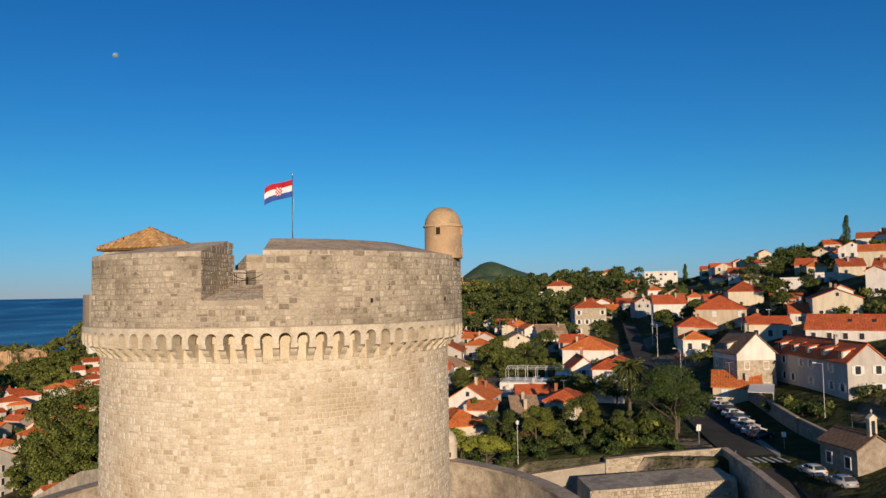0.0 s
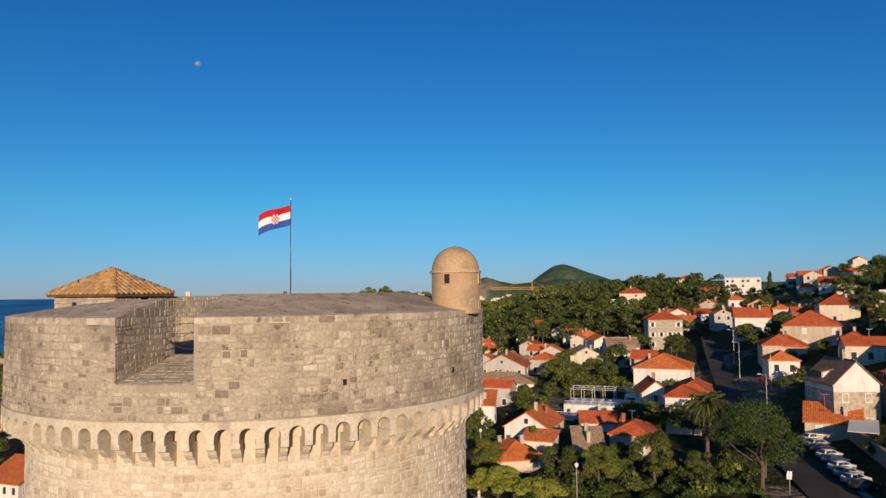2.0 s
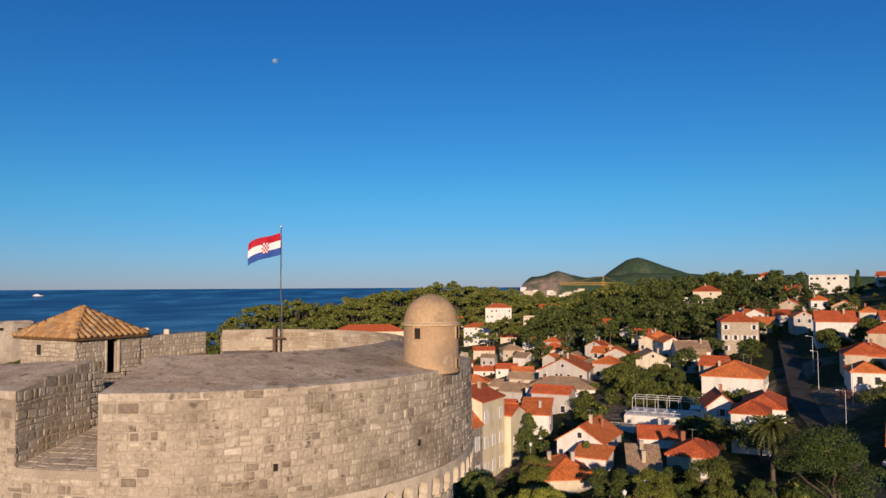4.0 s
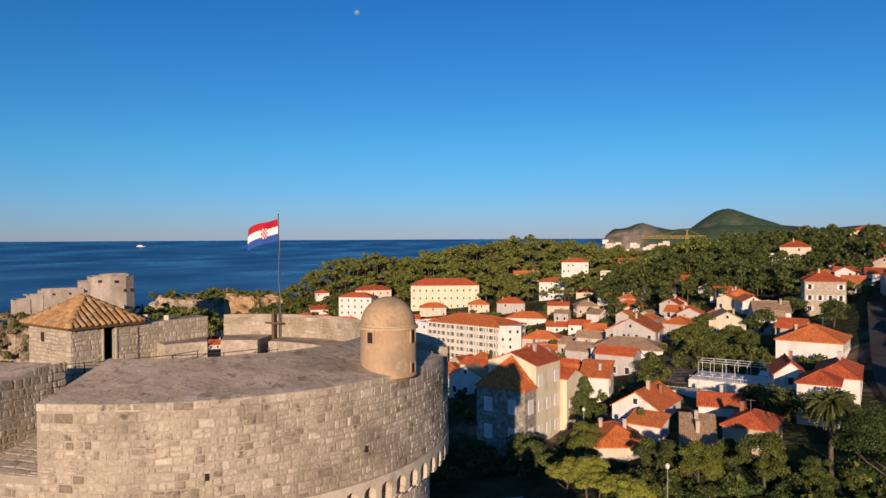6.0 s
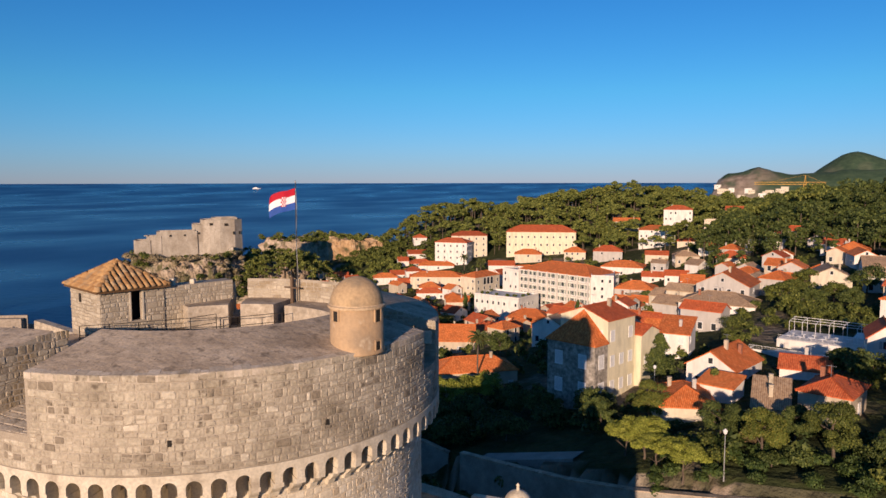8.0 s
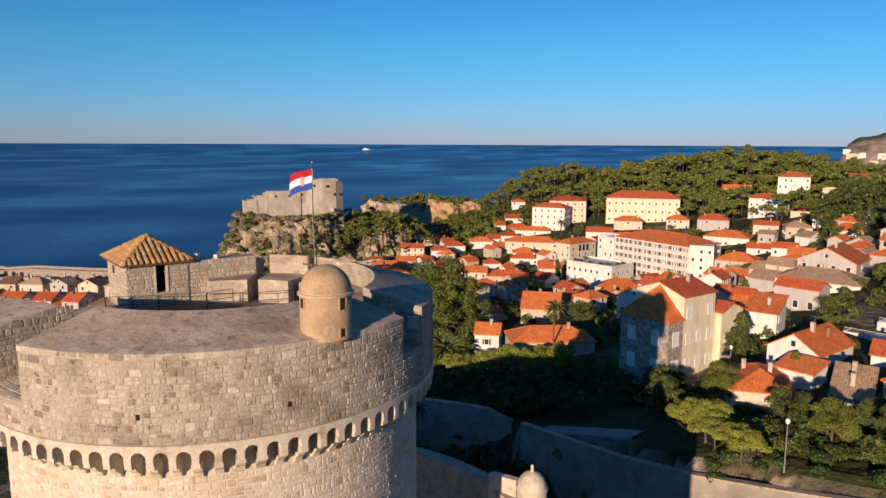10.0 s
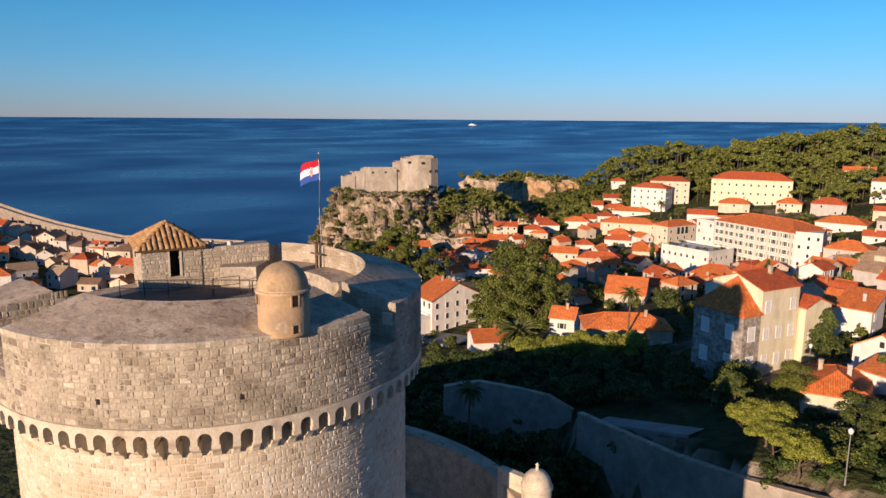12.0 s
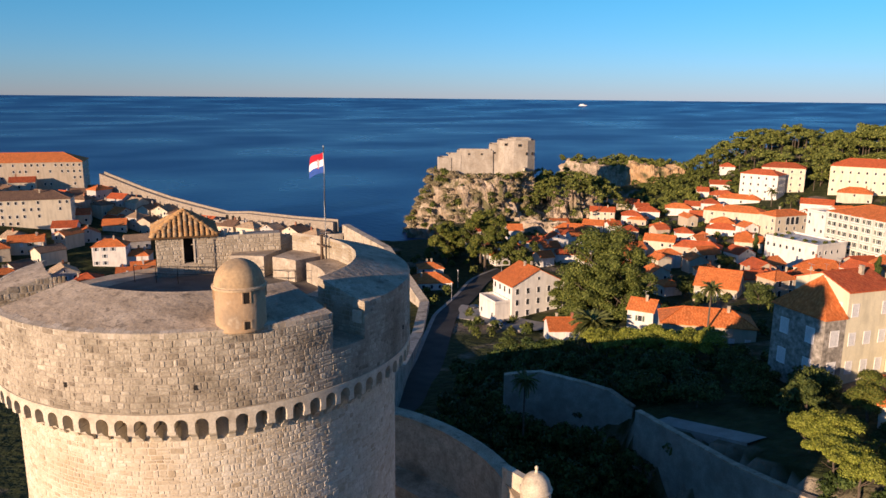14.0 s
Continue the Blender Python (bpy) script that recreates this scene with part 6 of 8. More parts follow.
def fill(x0, x1, y0, y1, count, seed, low, walls, tiles, turn0, gap=2.0):
    rg = random.Random(seed)
    made = 0
    for _ in range(count * 40):
        x, y = rg.uniform(x0, x1), rg.uniform(y0, y1)
        w, d = rg.uniform(6.5, 11), rg.uniform(6, 9)
        if made >= count or height(x, y) < low or not free(x, y, 0.5 * max(w, d) + gap):
            continue
        house(x, y, level(x, y), w, d, rg.uniform(3.6, 6.4), turn0 + rg.choice((0, 90)) + rg.uniform(-12, 12), rg.choice(("hip", "gx", "gx", "gy")), 0.5, rg.choice(walls), rg.choice(tiles), style=rg.choice((0, 4, 4, 1)) if math.hypot(x, y) < 190 else 0, chimneys=rg.choice((0, 1)), win=(1.0, 1.4) if math.hypot(x, y) < 190 else (1.15, 1.7))
        made += 1


SPOTS += [(-107, 313, 15), (-94, 316, 8)]
fill(-250, -62, 238, 430, 62, 3, 11.5, ("white", "cream", "tan", "white"), ("orange", "red", "orange"), -25, 0.8)
SPOTS += [(16, 212, 8), (28, 212, 8), (23, 244, 13), (4, 205, 5), (14, 184, 9), (27, 182, 9), (24, 196, 12.5), (16, 198, 9), (-104, 206, 10)]
fill(-22, 44, 168, 300, 20, 8, 20, ("white", "cream", "grey", "tan"), ("tan", "orange", "orange", "red"), -15, 0.6)
fill(-60, 40, 215, 420, 26, 4, 20, ("white", "cream", "grey"), ("orange", "red", "tan"), -15)
fill(70, 190, 190, 440, 34, 5, 50, ("white", "cream", "white"), ("red", "orange", "red"), -20)
fill(-430, -235, 40, 160, 56, 6, 11.5, ("tan", "oldstone", "tan", "grey", "cream"), ("brown", "red", "brown", "orange", "tan"), -62, 0.4)


# ---- plants ----
def quads(centres, normals, size, rg, stretch=1.0, three=False):
    """Small leaf cards round the given centres, turned at random about the given normals."""
    n = len(centres)
    a = rg.normal(size=(n, 3))
    u = np.cross(normals, a)
    u /= np.linalg.norm(u, axis=1, keepdims=True) + 1e-9
    v = np.cross(normals, u)
    s = size * rg.uniform(0.6, 1.3, (n, 1))
    u, v = u * s, v * s * stretch
    if three:
        return np.stack([centres - u * 0.62 - v * 0.42, centres + u * 0.66 - v * 0.3, centres + v * 0.8], 1).reshape(-1, 3)
    corners = np.stack([centres - u * 0.55 - v * 0.2, centres - v * 0.62, centres + u * 0.55 + v * 0.1, centres + v * 0.62], 1)
    return corners.reshape(-1, 3)


def crown_points(blobs, per, size, seed, stretch=1.0, inner=0.72, three=False, jitter=0.55):
    rg = np.random.default_rng(seed)
    out = []
    for x, y, z, rx, ry, rz in blobs:
        d = rg.normal(size=(per, 3))
        d /= np.linalg.norm(d, axis=1, keepdims=True)
        d[:, 2] = np.where(d[:, 2] < -0.35, -d[:, 2] * 0.6, d[:, 2])
        rad = rg.uniform(inner, 1.08, (per, 1))
        c = np.array([x, y, z]) + d * rad * np.array([rx, ry, rz])
        nrm = d + rg.normal(scale=jitter, size=(per, 3))
        nrm /= np.linalg.norm(nrm, axis=1, keepdims=True)
        out.append(quads(c, nrm, size, rg, stretch, three))
    return np.concatenate(out)


def card_mesh(name, pts, material, k=4):
    n = len(pts) // k
    me = bpy.data.meshes.new(name)
    me.vertices.add(len(pts))
    me.vertices.foreach_set("co", pts.astype(np.float32).ravel())
    me.loops.add(n * k)
    me.loops.foreach_set("vertex_index", np.arange(n * k, dtype=np.int32))
    me.polygons.add(n)
    me.polygons.foreach_set("loop_start", np.arange(0, n * k, k, dtype=np.int32))
    me.materials.append(material)
    me.update(calc_edges=True)
    return me


def blob_set(kind, h, r, seed):
    rg = random.Random(seed)
    out = []
    if kind == "round":
        for i in range(26):
            a, t = rg.uniform(0, 6.28), rg.random()
            z = h * (0.34 + 0.6 * t)
            reach = r * math.sqrt(max(0.05, 1 - ((t - 0.42) / 0.62) ** 2)) * rg.uniform(0.35, 0.9)
            s = r * rg.uniform(0.24, 0.42)
            out.append((reach * math.cos(a), reach * math.sin(a), z, s, s, s * rg.uniform(0.6, 0.9)))
    elif kind == "plane":
        for i in range(48):
            a, t = rg.uniform(0, 6.28), rg.random()
            z = h * (0.22 + 0.74 * t)
            reach = r * math.sqrt(max(0.03, 1 - ((t - 0.34) / 0.7) ** 2)) * rg.uniform(0.45, 1.05)
            s = r * rg.uniform(0.13, 0.27)
            out.append((reach * math.cos(a), reach * math.sin(a), z, s, s, s * rg.uniform(0.7, 1.1)))
    elif kind == "pine":
        for i in range(22):
            a, t = rg.uniform(0, 6.28), rg.random()
            reach = r * rg.uniform(0.1, 0.95)
            z = h * (0.66 + 0.3 * t) - 0.1 * h * (reach / r)
            s = r * rg.uniform(0.2, 0.36)
            out.append((reach * math.cos(a), reach * math.sin(a), z, s * 1.2, s * 1.2, s * 0.55))
    elif kind == "umbrella":
        for i in range(20):
            a, t = rg.uniform(0, 6.28), math.sqrt(rg.random())
            reach = r * t * 0.95
            z = h * (0.74 + 0.2 * (1 - t * t)) + rg.uniform(-0.06, 0.05) * h
            s = r * rg.uniform(0.2, 0.34)
            out.append((reach * math.cos(a), reach * math.sin(a), z, s * 1.15, s * 1.15, s * 0.62))
    elif kind == "cone":
        for i in range(26):
            t = (i + 0.5) / 26
            a = rg.uniform(0, 6.28)
            reach = r * (1 - t) * rg.uniform(0.3, 0.8)
            s = r * (0.24 + 0.42 * (1 - t))
            out.append((reach * math.cos(a), reach * math.sin(a), h * (0.08 + 0.86 * t), s, s, s * 0.8))
    elif kind == "column":
        for i in range(16):
            t = (i + 0.5) / 16
            s = r * (0.35 + 0.65 * math.sin(math.pi * min(1, 0.18 + 0.8 * t)))
            out.append((rg.uniform(-0.2, 0.2) * r, rg.uniform(-0.2, 0.2) * r, h * (0.05 + 0.92 * t), s, s, h * 0.06))
    else:
        for i in range(9):
            a, reach = rg.uniform(0, 6.28), r * rg.uniform(0.0, 0.65)
            s = r * rg.uniform(0.35, 0.55)
            out.append((reach * math.cos(a), reach * math.sin(a), h * rg.uniform(0.3, 0.65), s, s, h * rg.uniform(0.28, 0.42)))
    return out


def trunk_mesh(h, r, seed, limbs=5, lean=0.06):
    rg = random.Random(seed)
    bm = bmesh.new()
    p, rad = Vector((0, 0, -0.6)), r
    top = h * 0.62
    pts = [p]
    for i in range(4):
        q = p + Vector((rg.uniform(-lean, lean) * h * 0.4, rg.uniform(-lean, lean) * h * 0.4, (top + 0.6) / 4))
        rod(bm, p, q, rad, rad * 0.82, 8)
        p, rad = q, rad * 0.82
        pts.append(p)
    for i in range(limbs):
        b = pts[2 + i % 3]
        a = 2.4 * i + rg.uniform(-0.3, 0.3)
        q = b + Vector((math.cos(a), math.sin(a), rg.uniform(0.5, 1.1))) * h * rg.uniform(0.16, 0.26)
        rod(bm, b, q, r * 0.42, r * 0.2, 6)
        rod(bm, q, q + Vector((math.cos(a + 0.6), math.sin(a + 0.6), 0.9)) * h * 0.12, r * 0.2, r * 0.08, 5)
        rod(bm, q, q + Vector((math.cos(a - 0.7), math.sin(a - 0.7), 0.7)) * h * 0.12, r * 0.18, r * 0.07, 5)
    me = bpy.data.meshes.new("trunk")
    bmesh.ops.recalc_face_normals(bm, faces=bm.faces)
    bm.to_mesh(me), bm.free()
    me.materials.append(bark)
    return me


TREES = {}


def tree(kind, mat, x, y, h, r, seed=1, per=130, size=0.34, label="", name="tree", z=None, limbs=5):
    """A tree with a limbed trunk and a crown of small leaves; alike trees share their meshes."""
    key = (kind, mat.name, round(h), round(r), seed, per)
    zz = level(x, y) if z is None else z
    if key not in TREES:
        TREES[key] = (trunk_mesh(h, 0.025 * h + 0.06, seed, limbs), card_mesh("crown", crown_points(blob_set(kind, h, r, seed), per, size, seed), mat))
    ob = thing(name, x, y, zz, (x * 37 + y * 17) % 360, label, "tree" if name != "bush" else "bush")
    piece("trunk", TREES[key][0], ob)
    piece("crown", TREES[key][1], ob)
    return ob


def bush(x, y, h, r, mat=None, seed=1, label="rounded dark green garden shrub", per=110):
    return tree("bush", mat or leaf_dark, x, y, h, r, seed, per, 0.22, label, "bush", None, 2)


def frond_mesh(length, seed, droop):
    rg = random.Random(seed)
    verts, faces = [], []
    n = 14
    spine = [(length * (i / n), droop * (i / n) ** 2 * -length + 0.55 * length * (i / n) * (1 - 0.4 * i / n)) for i in range(n + 1)]
    for i in range(n):
        (x0, z0), (x1, z1) = spine[i], spine[i + 1]
        w = 0.03
        k = len(verts)
        verts += [(x0, -w, z0), (x0, w, z0), (x1, w, z1), (x1, -w, z1)]
        faces.append((k, k + 1, k + 2, k + 3))
        lf = length * 0.2 * math.sin(math.pi * min(0.95, 0.2 + 0.75 * i / n))
        for s in (-1, 1):
            k = len(verts)
            verts += [(x0, s * w, z0), (x0 + 0.1, s * w, z0 + 0.02), (x0 + 0.12 + lf * 0.5, s * lf, z0 - lf * 0.35), (x0 + lf * 0.45, s * lf * 0.95, z0 - lf * 0.4)]
            faces.append((k, k + 1, k + 2, k + 3))
    return mesh_of("frond", verts, faces, [leaf_palm])


FRONDS = [frond_mesh(1.0, i, d) for i, d in enumerate((0.5, 0.8, 1.15))]


def palm(x, y, h, spread, label, fronds=34, thick=0.25, z=None):
    ob = thing("palm", x, y, level(x, y) if z is None else z, 0, label, "palm")
    bm = bmesh.new()
    n = 10
    for i in range(n):
        rod(bm, (0.04 * math.sin(i), 0, -0.5 + (h + 0.5) * i / n), (0.04 * math.sin(i + 1), 0, -0.5 + (h + 0.5) * (i + 1) / n), thick * 1.08, thick * 0.9, 9)
    part("trunk", bm, bark, ob)
    rg = random.Random(int(h * 10))
    for i in range(fronds):
        t = i / fronds
        m = Matrix.Translation((0.04, 0, h)) @ Matrix.Rotation(i * 2.4, 4, "Z") @ Matrix.Rotation(radians(35 - 75 * (1 - t) + rg.uniform(-8, 8)) * -1 + radians(-10), 4, "Y") @ Matrix.Diagonal((spread, spread, spread, 1))
        piece("frond", FRONDS[0 if t > 0.66 else 1 if t > 0.3 else 2], ob, m)
    return ob


def wood_of(name, label, spots, kind, mat, h, r, per, size, blobs=14):
    """A far wood as one object: many crowns and stems gathered."""
    base = [crown_points(blob_set(kind, h, r, 90 + i)[:blobs], per, size * 1.12, 70 + i, three=True, jitter=0.38) for i in range(4)]
    pts, tv, tf = [], [], []
    rg = random.Random(len(spots))
    for i, (x, y, z) in enumerate(spots):
        a, s = rg.uniform(0, 6.28), rg.uniform(0.62, 1.3)
        c = base[i % 4] * np.array([s, s, s * rg.uniform(0.85, 1.15)])
        rot = np.array([[math.cos(a), -math.sin(a), 0], [math.sin(a), math.cos(a), 0], [0, 0, 1]])
        pts.append(c @ rot.T + np.array([x, y, z]))
        k = len(tv)
        w = 0.02 * h * s
        for zz, f in ((z - 1.0, 1.0), (z + h * s * 0.75, 0.5)):
            tv += [(x + w * f * dx, y + w * f * dy, zz) for dx, dy in ((-1, -1), (1, -1), (1, 1), (-1, 1))]
        tf += [(k + j, k + (j + 1) % 4, k + 4 + (j + 1) % 4, k + 4 + j) for j in range(4)]
    ob = piece(name, card_mesh(name, np.concatenate(pts), mat, 3))
    tagged(ob, label, "woodland", kind="stuff")
    if kind != "bush":
        piece("stems", mesh_of("stems", tv, tf, [bark]), ob)
    return ob


def strip(name, pts, left, right, lift, material, label, category, step=2.5):
    """A band laid along a line over the ground, from left to right of it."""
    dense = []
    for (ax, ay), (bx, by) in zip(pts, pts[1:]):
        n = max(1, int(math.hypot(bx - ax, by - ay) / step))
        dense += [(ax + (bx - ax) * i / n, ay + (by - ay) * i / n) for i in range(n)]
    dense.append(pts[-1])
    for _ in range(6):
        dense = [dense[0]] + [((a[0] + 2 * b[0] + c[0]) / 4, (a[1] + 2 * b[1] + c[1]) / 4) for a, b, c in zip(dense, dense[1:], dense[2:])] + [dense[-1]]
    zs = [max(level(x, y), 2) for x, y in dense]
    for _ in range(10):
        zs = [zs[0]] + [(a + b + c) / 3 for a, b, c in zip(zs, zs[1:], zs[2:])] + [zs[-1]]
    verts, faces = [], []
    for i, (x, y) in enumerate(dense):
        j, k = max(0, i - 1), min(len(dense) - 1, i + 1)
        dx, dy = dense[k][0] - dense[j][0], dense[k][1] - dense[j][1]
        ln = math.hypot(dx, dy)
        nx, ny = -dy / ln, dx / ln
        for off, drop in ((left, 3.5), (left, 0), (right, 0), (right, 3.5)):
            verts.append((x + nx * off, y + ny * off, zs[i] + lift - drop))
    for i in range(len(dense) - 1):
        for j in range(3):
            faces.append((i * 4 + j, (i + 1) * 4 + j, (i + 1) * 4 + j + 1, i * 4 + j + 1))
    return tagged(piece(name, mesh_of(name, verts, faces, [material])), label, category, kind="structure")


strip("road", ROAD, 3.6, -3.6, 0.35, asphalt, "dark asphalt street climbing the hill", "road")
strip("pavement", ROAD, -3.6, -4.7, 0.48, paving, "pale pavement with a raised kerb", "pavement")
strip("road", TOWN_ROAD, 3.4, -3.4, 0.4, asphalt, "dark asphalt road down to the town gate", "road")
strip("pavement", [(-152, 182), (-136, 186), (-118, 184), (-104, 182)], 8.0, -8.0, 0.3, paving, "pale paved forecourt of the white villa", "pavement")
strip("pavement", TOWN_ROAD, 4.6, 3.4, 0.52, paving, "pale pavement beside the gate road", "pavement")
line_paint = surface("road_paint", [(0.3, (0.55, 0.55, 0.52)), (0.7, (0.68, 0.68, 0.65))], 1.0, 0.8, 8.0, 0.0)


# pedestrian crossing: painted bars side by side over the carriageway
for i in range(6):
    bm = bmesh.new()
    box(bm, -0.22, -1.6, 0, 0.22, 1.6, 0.012)
    ob = part("road_marking", bm, line_paint)
    px = 46.4 - 2.9 + i * 1.1
    ob.matrix_basis = pose(px, 106.0, level(46.4, 106.0) + 0.39, 0, 0, 4)
    tagged(ob, "worn white bar of a pedestrian crossing", "road marking", "crossing bars", "structure")


# ---- walls and terraces below the tower ----
def wall_line(name, pts, thick, foot, material, label, category="wall", cap=True):
    """A masonry wall along (x, y, top) points down to the foot level."""
    verts, faces = [], []
    for i, (x, y, z) in enumerate(pts):
        a, b = pts[max(0, i - 1)], pts[min(len(pts) - 1, i + 1)]
        dx, dy = b[0] - a[0], b[1] - a[1]
        ln = math.hypot(dx, dy)
        nx, ny = -dy / ln * thick / 2, dx / ln * thick / 2
        verts += [(x + nx * 1.25, y + ny * 1.25, foot), (x + nx, y + ny, z), (x - nx, y - ny, z), (x - nx * 1.25, y - ny * 1.25, foot)]
    for i in range(len(pts) - 1):
        for j in range(3):
            faces.append((i * 4 + j, (i + 1) * 4 + j, (i + 1) * 4 + j + 1, i * 4 + j + 1))
    faces += [(0, 1, 2, 3), tuple(4 * (len(pts) - 1) + j for j in (3, 2, 1, 0))]
    ob = tagged(piece(name, mesh_of(name, verts, faces, [material])), label, category, kind="structure")
    if cap:
        cv, cf = [], []
        for i, (x, y, z) in enumerate(pts):
            a, b = pts[max(0, i - 1)], pts[min(len(pts) - 1, i + 1)]
            dx, dy = b[0] - a[0], b[1] - a[1]
            ln = math.hypot(dx, dy)
            nx, ny = -dy / ln * (thick / 2 + 0.08), dx / ln * (thick / 2 + 0.08)
            cv += [(x + nx, y + ny, z + 0.003), (x + nx, y + ny, z + 0.2), (x - nx, y - ny, z + 0.2), (x - nx, y - ny, z + 0.003)]
        for i in range(len(pts) - 1):
            for j in range(4):
                cf.append((i * 4 + j, (i + 1) * 4 + j, (i + 1) * 4 + (j + 1) % 4, i * 4 + (j + 1) % 4))
        cf += [(0, 1, 2, 3), tuple(4 * (len(pts) - 1) + j for j in (3, 2, 1, 0))]
        piece("coping", mesh_of("coping", cv, cf, [coping]), ob)
    return ob


def rampart_surface():
    return surface("rampart_stone", [(0.3, (0.37, 0.31, 0.23)), (0.5, (0.49, 0.42, 0.32)), (0.7, (0.61, 0.53, 0.41))], 1.1, 0.93, 4.0, 0.8, 0.06, stain=(0.24, 0.205, 0.155), stain_scale=0.3, speck=(0.20, 0.17, 0.125), speck_scale=5.0, speck_reach=(0.56, 0.8))


rampart = rampart_surface()
ditch_stone = surface("ditch_wall_stone", [(0.3, (0.31, 0.275, 0.22)), (0.7, (0.43, 0.385, 0.315))], 0.7, 0.93, 6.0, 0.6, 0.04, stain=(0.22, 0.19, 0.145), stain_scale=0.25, stain_reach=(0.5, 0.8))


def ring_pts(r, a0, a1, z, step=4):
    return [(CX + r * math.cos(radians(a)), CY + r * math.sin(radians(a)), z) for a in np.arange(a0, a1 + 0.1, step)]


wall_line("wall_outer_ring", ring_pts(21.7, -70, 170, 55.8), 1.3, 30, rampart, "curved lower rampart round the tower's foot")
wall_line("wall_inner_walk", ring_pts(19.6, -70, 170, 50.6), 2.9, 30, rampart, "rampart walk inside the curved lower wall", cap=False)
js = Joined()
for u, v, pts in stone_field(lambda u, v, out: (CX + (22.38 + 0.162 * (5.6 - v) / 25.6 + out) * math.cos(radians(-30) + u / 22.4), CY + (22.38 + out) * math.sin(radians(-30) + u / 22.4), 50.2 + v), radians(110) * 22.4, 5.5, (0.25, 0.42), (0.3, 0.8), (0.01, 0.05), 31):
    js.add(pts)
tagged(js.put("rampart_masonry", surface("rampart_block", BLOTCH, 0.6, 0.92, 8.0, 0.7, 0.03, chance="island", chance_stops=CROWN_STOPS, chance_mix=0.5), None, "rough masonry facing of the lower rampart"), category="masonry")


def platform_face(u, v, out):
    top = 44.6 + 0.049 * u
    z = 41.6 + v * (top - 41.62) / 3.0
    return (19.5 + u, 103.5 + 0.0537 * u - 3.76 - 0.066 * (top - z) - out, z)


def edge_face(u, v, out):
    top = 46.2 + 0.0769 * u
    z = 44.0 + v * (top - 44.02) / 2.6
    return (24 + u, 110.6 + 0.0 * u + (0.111 * u if u < 9 else 1.0 - 0.12 * (u - 9)) - 0.51 - 0.009 * (top - z) - out, z)


for who, face, u_len, v_len, sd in (("platform_masonry", platform_face, 20.4, 3.0, 33), ("roadside_masonry", edge_face, 18.0, 2.6, 34)):
    js = Joined()
    for u, v, pts in stone_field(face, u_len, v_len, (0.25, 0.42), (0.3, 0.85), (0.01, 0.05), sd):
        js.add(pts)
    tagged(js.put(who, bpy.data.materials["rampart_block"], None, "rough stone facing of the retaining wall"), category="masonry")
little = thing("corner_turret", -0.1, 70.9, 55.0, 0, "small pale stone sentry box with a dome on the rampart", "turret")
bm = bmesh.new()
lathe(bm, [(0.7, -1.2), (1.15, -0.4), (1.15, 2.25), (0.01, 2.25)], 24)
part("wall", bm, pale_stone, little, "", True)
bm = bmesh.new()
lathe(bm, [(1.1, 2.25), (1.24, 2.28), (1.24, 2.4), (1.12, 2.45)] + [(1.12 * math.cos(radians(i * 10)), 2.45 + 1.25 * math.sin(radians(i * 10))) for i in range(1, 9)] + [(0.14, 3.72), (0.1, 4.0), (0.16, 4.08), (0.01, 4.25)], 24)
part("dome", bm, pale_stone, little, "", True)
for a in (-70, 20, 110):
    bm = bmesh.new()
    box(bm, -0.2, -0.14, 1.2, 0.03, 0.14, 1.65)
    part("opening", bm, dark_void, little).matrix_basis = pose(0, 0, 0, 0, 0, a) @ Matrix.Translation((1.15, 0, 0))
wall_line("wall_flank", [(-4.2, 71.6, 57.2), (-1.6, 71.4, 57.4)], 0.6, 50, pale_stone, "short pale parapet beside the sentry box", cap=False)
wall_line("wall_ditch_edge", [(-29.6, 123.5, 38.2), (-20, 120.6, 38.9), (-10, 117, 40.0), (0.5, 113.5, 41.8), (12, 111.5, 43.8), (24, 110.8, 45.6)], 0.9, 18, ditch_stone, "tall retaining wall along the dry ditch")
wall_line("wall_ditch_far", [(-56.4, 120.0, 36.3), (-54.3, 122.6, 36.8), (-51.8, 124.8, 37.2), (-44.5, 127.5, 37.0), (-39.8, 129.5, 36.5), (-35.1, 130.0, 35.0)], 1.0, 16, ditch_stone, "curved wall on the far side of the ditch")
wall_line("wall_road_edge", [(24, 110.6, 46.2), (33, 111.6, 46.8), (42.2, 110.5, 47.6), (41.4, 97, 47.4), (39.5, 80, 47.2)], 1.0, 30, rampart, "stone retaining wall beside the road")
wall_line("wall_platform", [(19.5, 103.5, 44.6), (30, 104.4, 45.0), (40.0, 104.6, 45.6)], 7.5, 30, rampart, "broad stone platform below the road", cap=False)
wall_line("wall_platform_low", [(20.5, 97.6, 42.6), (30, 98.8, 43.0), (38.5, 99.5, 43.4)], 4.0, 30, rampart, "lower stone platform step", cap=False)
wall_line("wall_city_west", [(-26, 65, 57.5), (-37, 77, 54), (-45, 84, 50), (-58, 94, 44), (-74, 106, 36), (-92, 121, 27), (-128, 152, 18.5), (-160, 178, 16), (-205, 192, 26), (-250, 199, 28)], 3.2, 5, rampart, "old city wall descending from the tower to the gate", cap=False)
wall_line("wall_city_east", [(-30, 38, 55), (-44, 20, 53), (-60, -10, 52)], 3.2, 15, rampart, "old city wall leading off behind the tower", cap=False)
strip("road", [(-27, 125.6), (-18, 124.2), (-10, 122.8)], 1.9, -1.9, 0.3, paving, "pale terrace path behind the ditch wall", "path")

